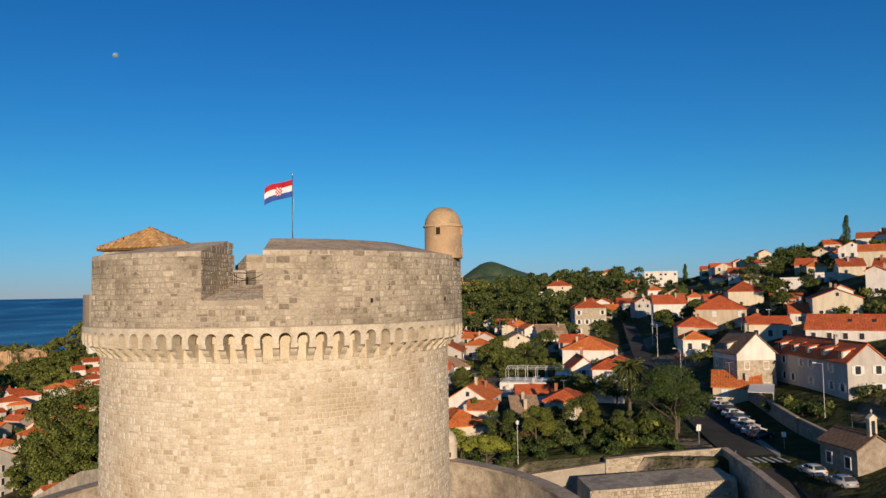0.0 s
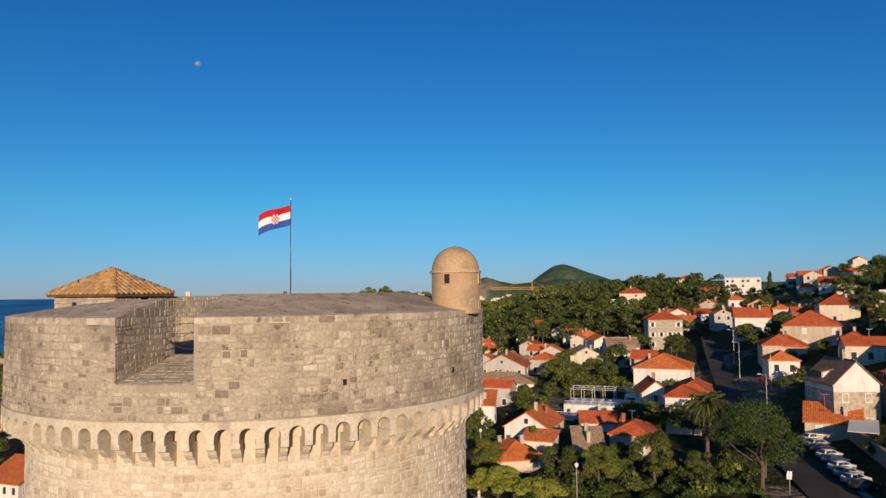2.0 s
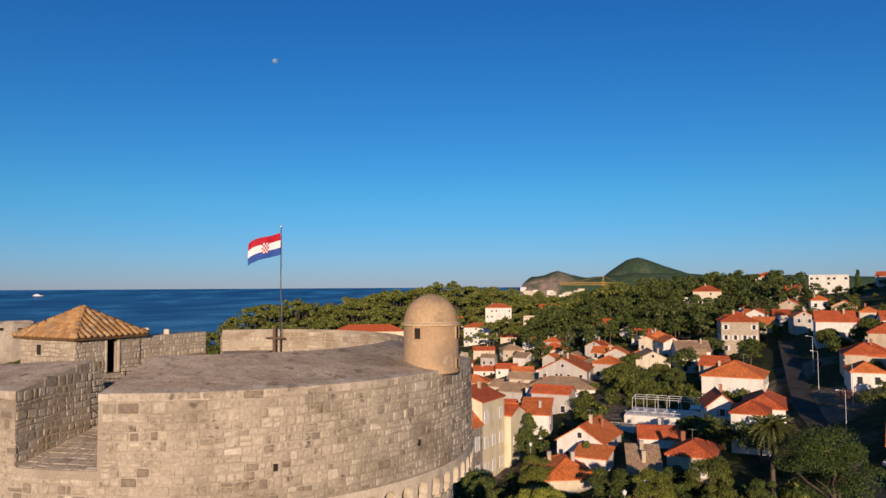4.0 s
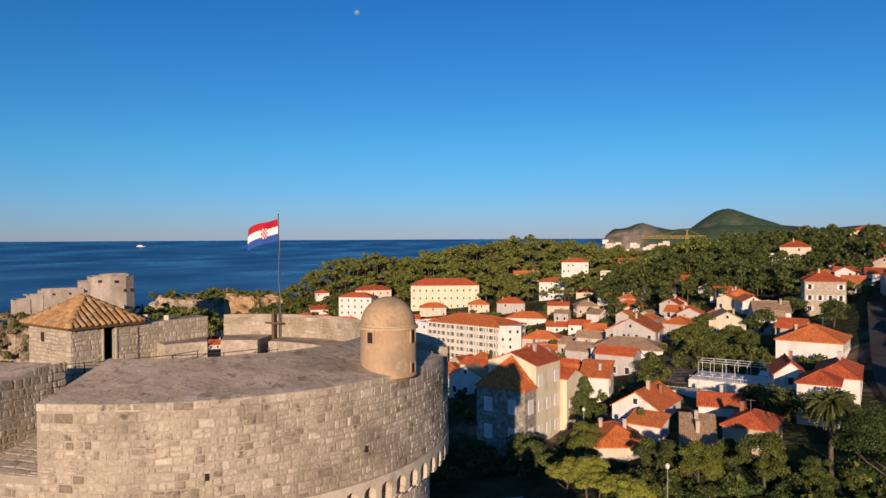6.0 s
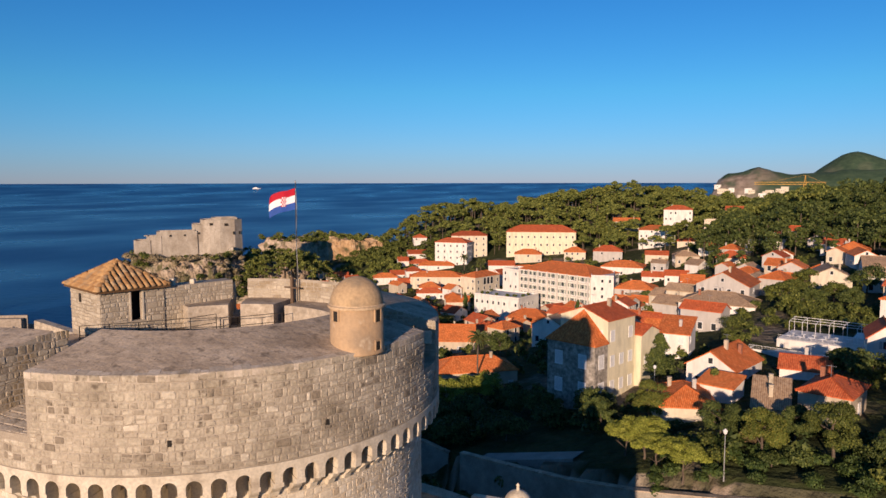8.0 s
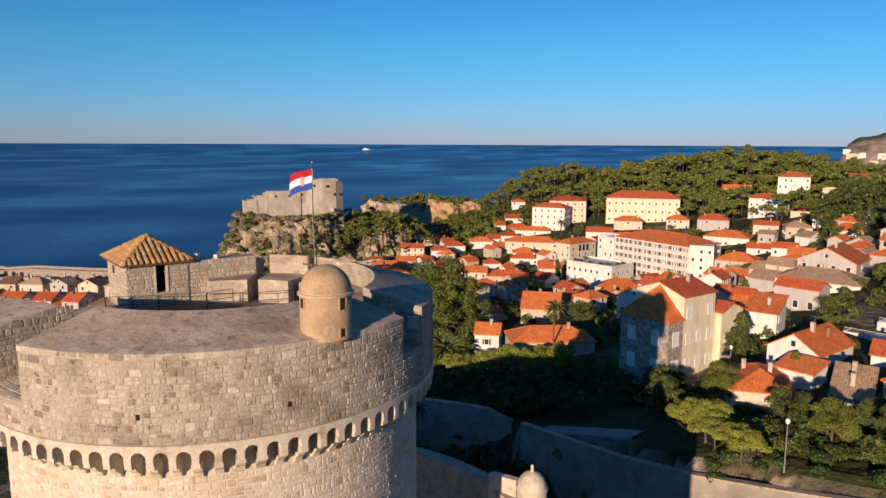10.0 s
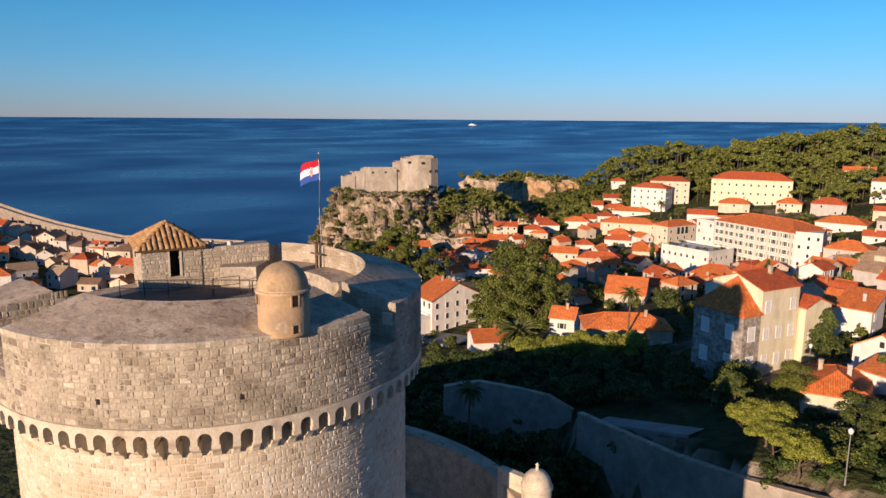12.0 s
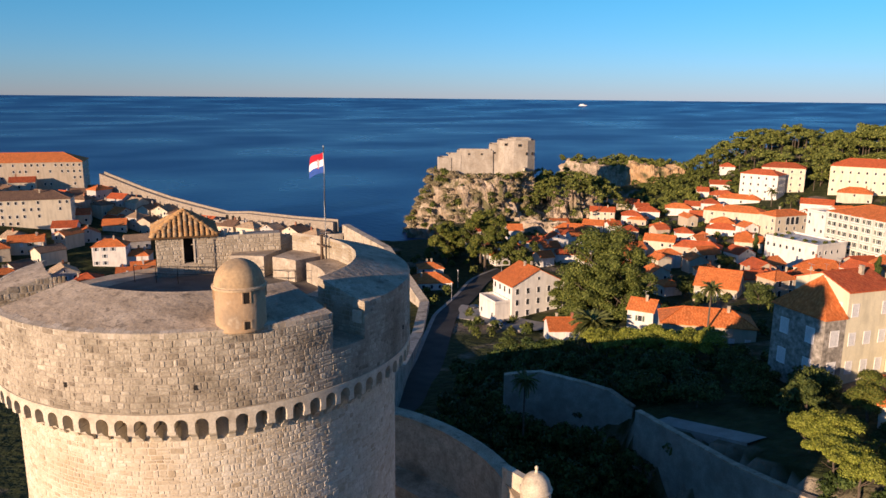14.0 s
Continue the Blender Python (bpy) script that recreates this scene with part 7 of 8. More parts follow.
# ---- sea fortress on its rock ----
rock_mat = surface("coastal_rock", [(0.28, (0.22, 0.165, 0.11)), (0.5, (0.42, 0.33, 0.235)), (0.75, (0.60, 0.50, 0.38))], 0.16, 0.95, 0.7, 1.0, 1.2, stain=(0.13, 0.12, 0.06), stain_scale=0.11, stain_reach=(0.52, 0.6), speck=(0.15, 0.12, 0.08), speck_scale=0.5, speck_reach=(0.55, 0.66))
ochre_rock = surface("ochre_cliff_rock", [(0.25, (0.30, 0.19, 0.10)), (0.5, (0.52, 0.34, 0.18)), (0.75, (0.62, 0.46, 0.29))], 0.16, 0.95, 0.9, 1.0, 1.2, stain=(0.10, 0.095, 0.045), stain_scale=0.11, stain_reach=(0.56, 0.66))


def crag(name, cx, cy, turn, a, b, high, seed, material, label, edge=0.62, foot=-4.0, tilt=0.0):
    """A steep-sided rock: a flat-topped mass with ledges and fissures."""
    n, k = 220, 44
    verts, faces = [], []
    t = radians(turn)
    for i in range(k + 1):
        for j in range(n):
            ang = 2 * math.pi * j / n
            wob = 1 + 0.16 * noise.noise((math.cos(ang) * 2.2 + seed, math.sin(ang) * 2.2, 0.3)) + 0.07 * noise.noise((math.cos(ang) * 7 + seed, math.sin(ang) * 7, 1.3))
            if i <= 8:
                f, z = edge * i / 8, 1.0
            else:
                s = (i - 8) / (k - 8)
                f = edge + (1 - edge) * (s ** 1.5)
                z = 1.0 - s
            rough = noise.fractal((math.cos(ang) * f * a * 0.07 + seed, math.sin(ang) * f * b * 0.07, z * 1.8), 0.9, 2.0, 5)
            rib = noise.fractal((math.cos(ang) * 6 + seed, math.sin(ang) * 6, z * 4.5), 0.8, 2.1, 5)
            ledge = 0.05 * math.sin(z * 17 + 3 * noise.noise((math.cos(ang) * 4, math.sin(ang) * 4, seed)))
            f2 = f * wob * (1 + (0.06 * rough + 0.10 * rib + ledge) * min(1.0, max(0.0, (i - 6) / 6)))
            x, y = a * f2 * math.cos(ang), b * f2 * math.sin(ang)
            zz = foot + (high - foot) * z + (2.2 * rough + 1.6 * rib) * (0.35 + 0.65 * min(1, i / 9)) + tilt * x
            verts.append((x * math.cos(t) - y * math.sin(t), x * math.sin(t) + y * math.cos(t), zz))
    for i in range(k):
        for j in range(n):
            faces.append((i * n + j, i * n + (j + 1) % n, (i + 1) * n + (j + 1) % n, (i + 1) * n + j))
    ob = piece(name, mesh_of(name, verts, faces, [material]))
    ob.location = (cx, cy, 0)
    return tagged(ob, label, "rock", kind="structure")


crag("crag_1", -309, 331, 47.3, 50, 36, 37.5, 1.7, rock_mat, "steep brown sea rock carrying the fortress")
crag("crag_2", -277, 376, 47.3, 38, 32, 31, 5.1, rock_mat, "scrubby rocky shoulder between fortress and town", 0.4)
crag("crag_3", -340, 504, 5, 62, 27, 34.5, 8.3, rock_mat, "scrubby cliff shaded dark above the cove", 0.8)
crag("crag_4", -302, 500, -4, 27, 24, 37, 3.3, ochre_rock, "bare ochre rock face with scrub", 0.8, tilt=-0.06)
crag("crag_6", -258, 500, 25, 46, 24, 29, 2.4, rock_mat, "broken rocky slope running into the pine hill", 0.4, tilt=0.1)
crag("crag_5", -243, 320, 30, 24, 13, 18, 6.4, rock_mat, "pale lower rocks at the foot of the shoulder", 0.5)

fort_stone = surface("fort_stone", [(0.3, (0.32, 0.28, 0.225)), (0.5, (0.415, 0.365, 0.295)), (0.7, (0.49, 0.435, 0.355))], 0.3, 0.93, 1.6, 0.7, 0.15, stain=(0.28, 0.235, 0.18), stain_scale=0.13, stain_reach=(0.5, 0.75), speck=(0.25, 0.21, 0.16), speck_scale=0.6, speck_reach=(0.58, 0.8), stretch=(1.0, 1.0, 0.4))
fort = thing("sea_fortress", -288, 357, 34, 227.3, "pale stone sea fortress with stepped walls on the rock", "fortress")


def fort_block(name, outline, z0, z1, slope=0.03):
    n = len(outline)
    cx, cy = sum(p[0] for p in outline) / n, sum(p[1] for p in outline) / n
    bm = bmesh.new()
    lo = [bm.verts.new((cx + (x - cx) * (1 + slope), cy + (y - cy) * (1 + slope), z0 - 34)) for x, y in outline]
    hi = [bm.verts.new((x, y, z1 - 34)) for x, y in outline]
    inn = [bm.verts.new((cx + (x - cx) * 0.88, cy + (y - cy) * 0.88, z1 - 34)) for x, y in outline]
    deep = [bm.verts.new((cx + (x - cx) * 0.88, cy + (y - cy) * 0.88, z1 - 35.3)) for x, y in outline]
    for i in range(n):
        j = (i + 1) % n
        bm.faces.new((lo[i], lo[j], hi[j], hi[i]))
        bm.faces.new((hi[i], hi[j], inn[j], inn[i]))
        bm.faces.new((inn[i], inn[j], deep[j], deep[i]))
    bm.faces.new(deep)
    bm.faces.new(lo[::-1])
    return part(name, bm, fort_stone, fort)


fort_block("main_bastion", [(0, 0), (4.5, 3.8), (13, 4.6), (19, 3.6), (23.5, 0.5), (23.5, -17), (4, -20), (0, -15)], 33, 59.5)
fort_block("upper_keep", [(2.5, -2), (12, 0.5), (17, -1), (17, -14), (5, -16), (2.5, -12)], 57, 60.6, 0.0)
fort_block("shoulder", [(21.5, 1.2), (28.6, 0.9), (28.6, -14), (21.5, -15)], 33, 57.0)
fort_block("curtain_wall", [(26.0, 1.9), (48.6, 2.4), (48.6, -11), (26.0, -12)], 33, 53.1)
fort_block("curtain_wall", [(46.0, 2.7), (54.0, 2.6), (54.0, -9), (46.0, -10)], 32, 50.6)
fort_block("end_bastion", [(52.0, 3.2), (59.5, 3.7), (61.2, -2), (60.2, -9), (52.0, -10)], 30, 48.3)
for x, y, z, w, h in ((9.5, 4.3, 56.6, 1.0, 0.75), (18.0, 3.9, 57.0, 0.9, 0.7), (25.0, 1.1, 51.6, 0.5, 0.55), (33.0, 2.1, 50.7, 0.5, 0.5), (41.0, 2.3, 50.6, 0.5, 0.5), (5.2, 4.0, 51.5, 0.45, 0.9), (1.6, 1.4, 51.5, 0.45, 0.9)):
    bm = bmesh.new()
    box(bm, x - w, y - 1.2, z - 34 - h, x + w, y + 0.5, z - 34 + h)
    part("embrasure", bm, dark_void, fort)
bm = bmesh.new()
for i in range(11):
    x = 24.5 + i * 2.9
    box(bm, x, 0.9 + 0.03 * i, (23.0 if x < 26 else 19.1 if x < 46 else 16.6) - 0.02, x + 1.9, 2.0 + 0.03 * i, (23.7 if x < 26 else 19.9 if x < 46 else 17.3))
part("battlement", bm, fort_stone, fort, "low worn battlement blocks")
bm = bmesh.new()
steps = [(6.0, -3.0)]
for i in range(16):
    steps += [(6 + i * 0.75, 9.2 - i * 0.55), (6.75 + i * 0.75, 9.2 - i * 0.55)]
steps.append((18.0, -3.0))
near, back = [bm.verts.new((x, 8.4, z)) for x, z in steps], [bm.verts.new((x, 4.6, z)) for x, z in steps]
bm.faces.new(near), bm.faces.new(back[::-1])
for i in range(len(steps)):
    j = (i + 1) % len(steps)
    bm.faces.new((near[i], near[j], back[j], back[i]))
part("stair", bm, pale_stone, fort, "pale flight of steps at the wall")

# ---- old city wall and harbour fort by the sea ----
SEA_WALL = [(-386, 127, 43.5), (-367, 142, 35.8), (-349, 151, 32.0), (-331, 159, 29.7), (-312, 167, 27.7), (-299, 173, 29.0), (-276, 186, 28.4), (-256, 197, 28.6)]
city = wall_line("wall_city_sea", SEA_WALL, 4.0, -2, WALL["oldstone"], "pale old city wall descending along the sea", cap=False)
wall_line("wall_city_parapet", [(x + 0.6, y + 1.3, z + 1.0) for x, y, z in SEA_WALL], 0.6, 20, WALL["oldstone"], "plain seaward parapet on the city wall", cap=False)
for s_along, wide, high, foot in ((2.2, 0.9, 2.3, 24.4), (6.2, 0.9, 2.3, 24.3), (10.2, 0.9, 2.3, 24.2), (17.5, 2.1, 1.4, 22.6), (23.5, 2.1, 1.4, 22.6)):
    bm = bmesh.new()
    outline = [(-wide, 0), (wide, 0)] + [(wide * math.cos(math.pi * k / 8), high + wide * math.sin(math.pi * k / 8)) for k in range(9)]
    near, back = [bm.verts.new((x, -0.25, z)) for x, z in outline], [bm.verts.new((x, 0.4, z)) for x, z in outline]
    bm.faces.new(near), bm.faces.new(back[::-1])
    for k in range(len(outline)):
        j = (k + 1) % len(outline)
        bm.faces.new((near[k], near[j], back[j], back[k]))
    part("arch_opening", bm, dark_void, city).matrix_basis = pose(-312 + 0.909 * s_along + 0.84, 167 + 0.419 * s_along - 1.82, foot, 0, 0, 24.8)
round_fort = thing("harbour_fort", -258, 197, 0, 0, "low round pale stone fort by the water", "fortress")
bm = bmesh.new()
lathe(bm, [(11.5, -3), (9.6, 16), (9.4, 20.5), (9.9, 20.8), (9.9, 24.2), (8.6, 24.2), (8.6, 22.6), (0.01, 22.6)], 40)
part("drum", bm, fort_stone, round_fort)
for i in range(10):
    bm = bmesh.new()
    box(bm, -0.6, -0.5, 21.7, 0.2, 0.5, 23.0)
    part("gun_port", bm, dark_void, round_fort).matrix_basis = pose(0, 0, 0, 0, 0, i * 36) @ Matrix.Translation((9.85, 0, 0))
# arcaded stretch of the city wall
arcade = thing("wall_arcade", -300, 164.5, 18, 38, "arched buttresses against the old city wall", "arcade")
for i in range(9):
    bm = bmesh.new()
    box(bm, -0.8, -1.2, -10, 0.8, 1.2, 7.5)
    part("pier", bm, fort_stone, arcade).location = (-18 + i * 4.5, -1.5, 0)
    if i < 8:
        bm = bmesh.new()
        pts = [(-1.5 * math.cos(math.pi * k / 8), 5.2 + 1.5 * math.sin(math.pi * k / 8)) for k in range(9)] + [(1.5, 8.4), (-1.5, 8.4)]
        near, back = [bm.verts.new((x, -1.1, z)) for x, z in pts], [bm.verts.new((x, 1.1, z)) for x, z in pts]
        bm.faces.new(near), bm.faces.new(back[::-1])
        for a in range(len(pts)):
            c = (a + 1) % len(pts)
            bm.faces.new((near[a], near[c], back[c], back[a]))
        part("arch", bm, fort_stone, arcade).location = (-18 + i * 4.5 + 2.25, -1.5, 0)

# houses packed against the inside of the sea wall
rg = random.Random(12)
for (ax, ay, az), (bx, by, bz) in zip(SEA_WALL, SEA_WALL[1:]):
    for s in (0.25, 0.75):
        x, y, z = ax + (bx - ax) * s, ay + (by - ay) * s, az + (bz - az) * s
        for off in (8.5, 19):
            hx, hy = x + 0.47 * off + rg.uniform(-2, 2), y - 0.88 * off
            hz = z - rg.uniform(9, 11) - (4 if off > 10 else 0)
            house(hx, hy, hz, rg.uniform(8, 11), rg.uniform(7, 8.5), rg.uniform(5, 7), 28 + rg.uniform(-10, 10) + rg.choice((0, 90)), rg.choice(("gx", "gy", "hip")), 0.5, rg.choice(("tan", "grey", "cream")), rg.choice(("brown", "orange", "tan", "red")), style=0, chimneys=1)

# ---- far woods and scrub ----
rg = random.Random(5)
pines, dark, scrub = [], [], []
TAKEN = {}


def apart(x, y, gap):
    """True once for each spot that keeps its distance from the spots taken before."""
    i, j = int(x // gap), int(y // gap)
    if any((x - a) ** 2 + (y - b) ** 2 < gap * gap for u in (-1, 0, 1) for v in (-1, 0, 1) for a, b in TAKEN.get((gap, i + u, j + v), ())):
        return False
    TAKEN.setdefault((gap, i, j), []).append((x, y))
    return True


for _ in range(14000):
    x, y = rg.uniform(-345, 20), rg.uniform(470, 745)
    z = float(height(x, y))
    if z > 24 and x > -262 + 0.5 * max(0, 600 - y) and free(x, y, 5) and max(bump(x, y, -205, 600, 150, 125, 1), bump(x, y, -98, 655, 100, 110, 1)) > rg.uniform(0.3, 0.6) and apart(x, y, 5.6):
        pines.append((x, y, level(x, y) - 0.5))
for _ in range(5200):
    x, y = rg.uniform(-30, 112), rg.uniform(355, 620)
    if free(x, y, 3.5) and len(dark) < 620 and bump(x, y, 45, 490, 90, 120, 1) > rg.uniform(0.2, 0.8) and apart(x, y, 4.6):
        dark.append((x, y, level(x, y) - 0.5))
for _ in range(400):
    x, y = rg.uniform(110, 330), rg.uniform(380, 520)
    if free(x, y, 6) and y > 430 and x < 118 and len(dark) < 640:
        dark.append((x, y, level(x, y) - 0.5))
cliff_trees = []
for _ in range(150):
    a, f = rg.uniform(0, 6.28), 0.84 * math.sqrt(rg.random())
    cliff_trees.append((-340 + 62 * f * math.cos(a), 502 + 27 * f * math.sin(a) + 5.4 * f * math.cos(a), 33.9))
wood_of("cliff_trees", "low wind-shaped pines on top of the cliff", cliff_trees[:26], "round", leaf_pine, 5.5, 3.4, 24, 0.6, 14)
wood_of("cliff_scrub", "dry olive scrub along the top of the cliff", cliff_trees[26:], "bush", leaf_olive, 2.0, 2.6, 24, 0.6, 7)
for _ in range(900):
    x, y = rg.uniform(-125, 40), rg.uniform(470, 740)
    if free(x, y, 4.5) and apart(x, y, 5.6):
        pines.append((x, y, level(x, y) - 1.5))
for _ in range(600):
    x, y = rg.uniform(-300, -215), rg.uniform(498, 590)
    if height(x, y) > 25 and free(x, y, 5) and bump(x, y, -252, 546, 46, 44, 1) > rg.uniform(0.2, 0.9) and apart(x, y, 5.6):
        pines.append((x, y, level(x, y) - 0.5))
wood_of("pine_wood", "dense umbrella pine wood on the headland", pines[::3], "round", leaf_pine, 11.5, 4.4, 30, 0.62, 20)
wood_of("pine_wood", "tall flat-crowned pines standing over the headland wood", [p for i, p in enumerate(pines) if i % 3], "umbrella", leaf_pine, 13.5, 5.2, 32, 0.62, 20)
wood_of("dark_wood", "dark mixed wood on the hilltop", dark, "round", leaf_dark, 12.5, 4.4, 32, 0.62, 18)
spots = []
for _ in range(9000):
    x, y = rg.uniform(-245, 230), rg.uniform(105, 470)
    z = float(height(x, y))
    if z > 9 and free(x, y, 1.2) and len(spots) < 1500 and not (-64 < x < 45 and y < 112):
        spots.append((x, y, level(x, y) - 0.25))
wood_of("scrub", "low green shrubs filling the gardens between the houses", spots[:900], "bush", leaf_dark, 2.6, 1.9, 26, 0.42, 6)
wood_of("scrub", "olive green shrubs and small trees among the houses", spots[900:], "bush", leaf_olive, 3.6, 2.2, 28, 0.45, 7)
rock_scrub = []
for _ in range(760):
    a, u = rg.uniform(0, 6.28), rg.uniform(0.5, 0.93)
    lx, ly = 53 * u * math.cos(a), 38 * u * math.sin(a)
    t = radians(47.3)
    s = max(0.0, (u - 0.62) / 0.38)
    if rg.random() < 0.9 - 0.45 * s:
        rock_scrub.append((-309 + lx * math.cos(t) - ly * math.sin(t), 331 + lx * math.sin(t) + ly * math.cos(t), 37 - 41 * s ** 0.67 + 0.4))
wood_of("rock_scrub", "grey-green scrub clinging to the fortress rock", rock_scrub[::4], "bush", leaf_olive, 4.0, 3.0, 26, 0.6, 7)
wood_of("rock_scrub", "dry grey-brown scrub covering the fortress rock", [p for i, p in enumerate(rock_scrub) if i % 4], "bush", leaf_dry, 3.2, 2.8, 30, 0.55, 7)
rock_scrub = []
for _ in range(700):
    a, f = rg.uniform(0, 6.28), rg.uniform(0.3, 1.05)
    x, y = -277 + 40 * f * math.cos(a), 370 + 34 * f * math.sin(a)
    rock_scrub.append((x, y + 6, max(6, 30 - 26 * max(0, f - 0.5))))
wood_of("rock_scrub", "pines and scrub on the rocky shoulder", rock_scrub[:150], "round", leaf_pine, 7.5, 3.4, 30, 0.55, 12)
cap_scrub = [(x, y, level(x, y) + rg.uniform(-0.5, 0.5)) for x, y in ((rg.uniform(-284, -200), rg.uniform(452, 520)) for _ in range(330)) if free(x, y, 2) and apart(x, y, 3.4)]
wood_of("slope_trees", "green shrubs and low pines on the slope beside the cliff", [(x, y, max(z, 29 - 0.9 * math.hypot((x + 258) / 1.6, y - 500)) - 0.4) for x, y, z in cap_scrub], "round", leaf_olive, 5.0, 3.2, 26, 0.55, 12)
cap_scrub = [(-302 + 21 * math.cos(a) * f, 500 + 17 * math.sin(a) * f, 36.4 - 1.2 * math.cos(a) * f) for a, f in ((rg.uniform(0, 6.28), rg.uniform(0.1, 1.0)) for _ in range(46))]
wood_of("cliff_scrub", "green scrub capping the ochre cliff", cap_scrub, "bush", leaf_pine, 3.2, 2.6, 24, 0.6, 7)
shoulder_pines = [(x, y, 22.0) for x, y in ((-300 - 7.0 * k + rg.uniform(-2, 2), 398 + 6.0 * (k % 4) + rg.uniform(-2, 2)) for k in range(3))] + [(-276 - 3.1 * k, 396 + 4.5 * (k % 4), 20.0) for k in range(9)]
wood_of("shoulder_pines", "tall dark pines on the back of the rocky shoulder", shoulder_pines, "round", leaf_pine, 13.0, 5.0, 40, 0.6, 16)
headland_scrub = [(x, y, level(x, y) - 0.3) for x, y in ((rg.uniform(-320, -195), rg.uniform(405, 480)) for _ in range(260)) if height(x, y) > 8 and free(x, y, 2)]
wood_of("headland_scrub", "green scrub and small pines above the cove", [p for p in headland_scrub if not (-318 < p[0] < -272 and p[1] > 432)], "bush", leaf_pine, 4.5, 3.0, 24, 0.6, 7)
ditch_scrub = [(x, y, level(x, y) - 0.3) for x, y in ((rg.uniform(-72, 12), rg.uniform(78, 134)) for _ in range(760)) if math.hypot(x - CX, y - CY) > 27 and (x < -38 or y < np.interp(x, (-30, -10, 12), (121, 114.5, 109)))]
wood_of("ditch_scrub", "dark overgrown shrubs in the shaded ditch", ditch_scrub, "bush", leaf_dark, 3.0, 2.0, 40, 0.35, 7)

garden_scrub = [(x, y, level(x, y) - 0.2) for x, y in ((rg.uniform(0, 40), rg.uniform(112.5, 134)) for _ in range(120)) if free(x, y, 1.0)]
wood_of("garden_scrub", "dark low shrubs and ivy under the garden trees", garden_scrub, "bush", leaf_deep, 1.5, 1.5, 60, 0.2, 7)

terrace_green = [(x, y, level(x, y) - 0.3) for x, y in ((rg.uniform(4, 46), rg.uniform(170, 232)) for _ in range(240)) if not (13 < x < 38 and 178 < y < 206) and (free(x, y, 0.5) or (rg.random() < 0.5 and 176 < y < 222 and x < 38))]
wood_of("terrace_shrubs", "vines and green shrubs in the gardens round the terrace", terrace_green, "bush", leaf_olive, 2.6, 1.9, 36, 0.3, 7)

bank_scrub = [(x, y, level(x, y) - 0.3) for x, y in ((rg.uniform(-84, -38), rg.uniform(127, 153)) for _ in range(190)) if free(x, y, 2.0) and y > 127 + 0.15 * (x + 56) and apart(x, y, 2.4)]
wood_of("bank_scrub", "dark evergreen shrubs on the bank beyond the ditch", bank_scrub, "round", leaf_deep, 4.2, 2.6, 46, 0.34, 12)

ditch_trees = [(x, y, level(x, y) - 0.3) for x, y in ((rg.uniform(-54, -24), rg.uniform(92, 119)) for _ in range(80)) if math.hypot(x - CX, y - CY) > 34 and y < 128 + 0.35 * (x + 24)]
wood_of("ditch_trees", "dark self-sown trees crowding the shaded ditch", ditch_trees, "round", leaf_deep, 6.5, 3.0, 60, 0.34, 16)

# ---- trees near the tower ----
BROAD = "broad green tree with a dense rounded crown"
for x, y, h, r, m, s in ((37.5, 119, 12.0, 6.2, leaf_deep, 3), (40.5, 127, 9.5, 4.6, leaf_deep, 4), (23.3, 122, 7.8, 3.3, leaf_olive, 5), (15.0, 121, 6.4, 2.9, leaf_yellow, 6), (9.6, 125.5, 5.6, 2.9, leaf_dark, 7), (-2.2, 137.0, 6.8, 3.5, leaf_yellow, 8), (18.8, 128.5, 5.0, 2.3, leaf_dark, 9), (29.5, 121.0, 5.0, 2.4, leaf_dark, 10)):
    tree("round", m, x, y, h, r, s, 620, 0.16, BROAD if m is not leaf_yellow else "garden tree with yellowing autumn crown")
for x, y, h, r, s in ((0.0, 120.5, 5.8, 3.5, 1), (6.2, 113.4, 5.0, 3.2, 2), (2.4, 116.0, 4.6, 2.8, 3), (-3.0, 122.0, 4.6, 2.8, 4)):
    tree("umbrella", leaf_lime, x, y, h, r, s, 620, 0.16, "low spreading pine with bright olive crown by the path")
for x, y, h, r, s in ((-65, 157.5, 6.6, 4.0, 1), (-58.5, 158.5, 6.2, 3.8, 2), (-52.5, 160.5, 6.6, 4.0, 3), (-47.5, 164.0, 5.6, 3.4, 4)):
    tree("umbrella", leaf_lime, x, y, h, r, s, 420, 0.2, "low bright green garden tree below the orange-roofed house")
for x, y, h, r, m, s in ((10, 117.5, 2.6, 2.6, leaf_olive, 1), (7.0, 120.5, 3.2, 3.4, leaf_olive, 2), (13.8, 124.5, 3.0, 2.6, leaf_brown, 3), (16.2, 118.5, 2.0, 1.7, leaf_dark, 4), (19.8, 118.8, 2.6, 2.6, leaf_dark, 5), (27, 121.5, 3.0, 2.6, leaf_dark, 6), (29.5, 118.4, 2.4, 2.2, leaf_dark, 7), (37, 124, 2.8, 2.4, leaf_dark, 8), (12.5, 133, 3.2, 2.6, leaf_dark, 9), (4.5, 124, 2.4, 2.2, leaf_brown, 10), (62.8, 194.6, 3.0, 2.4, leaf_pink, 11), (64, 182, 4.5, 4.0, leaf_dark, 12), (58.5, 131, 2.4, 2.2, leaf_deep, 13), (60.3, 128.4, 2.6, 2.4, leaf_deep, 14), (61.6, 125.5, 2.6, 2.4, leaf_deep, 15), (62.6, 122.4, 2.5, 2.3, leaf_deep, 16)):
    bush(x, y, h, r, m, s, {leaf_brown: "russet brown garden shrub", leaf_pink: "pink flowering shrub beside the street", leaf_olive: "clipped olive green garden shrub"}.get(m, "rounded dark green garden shrub"))
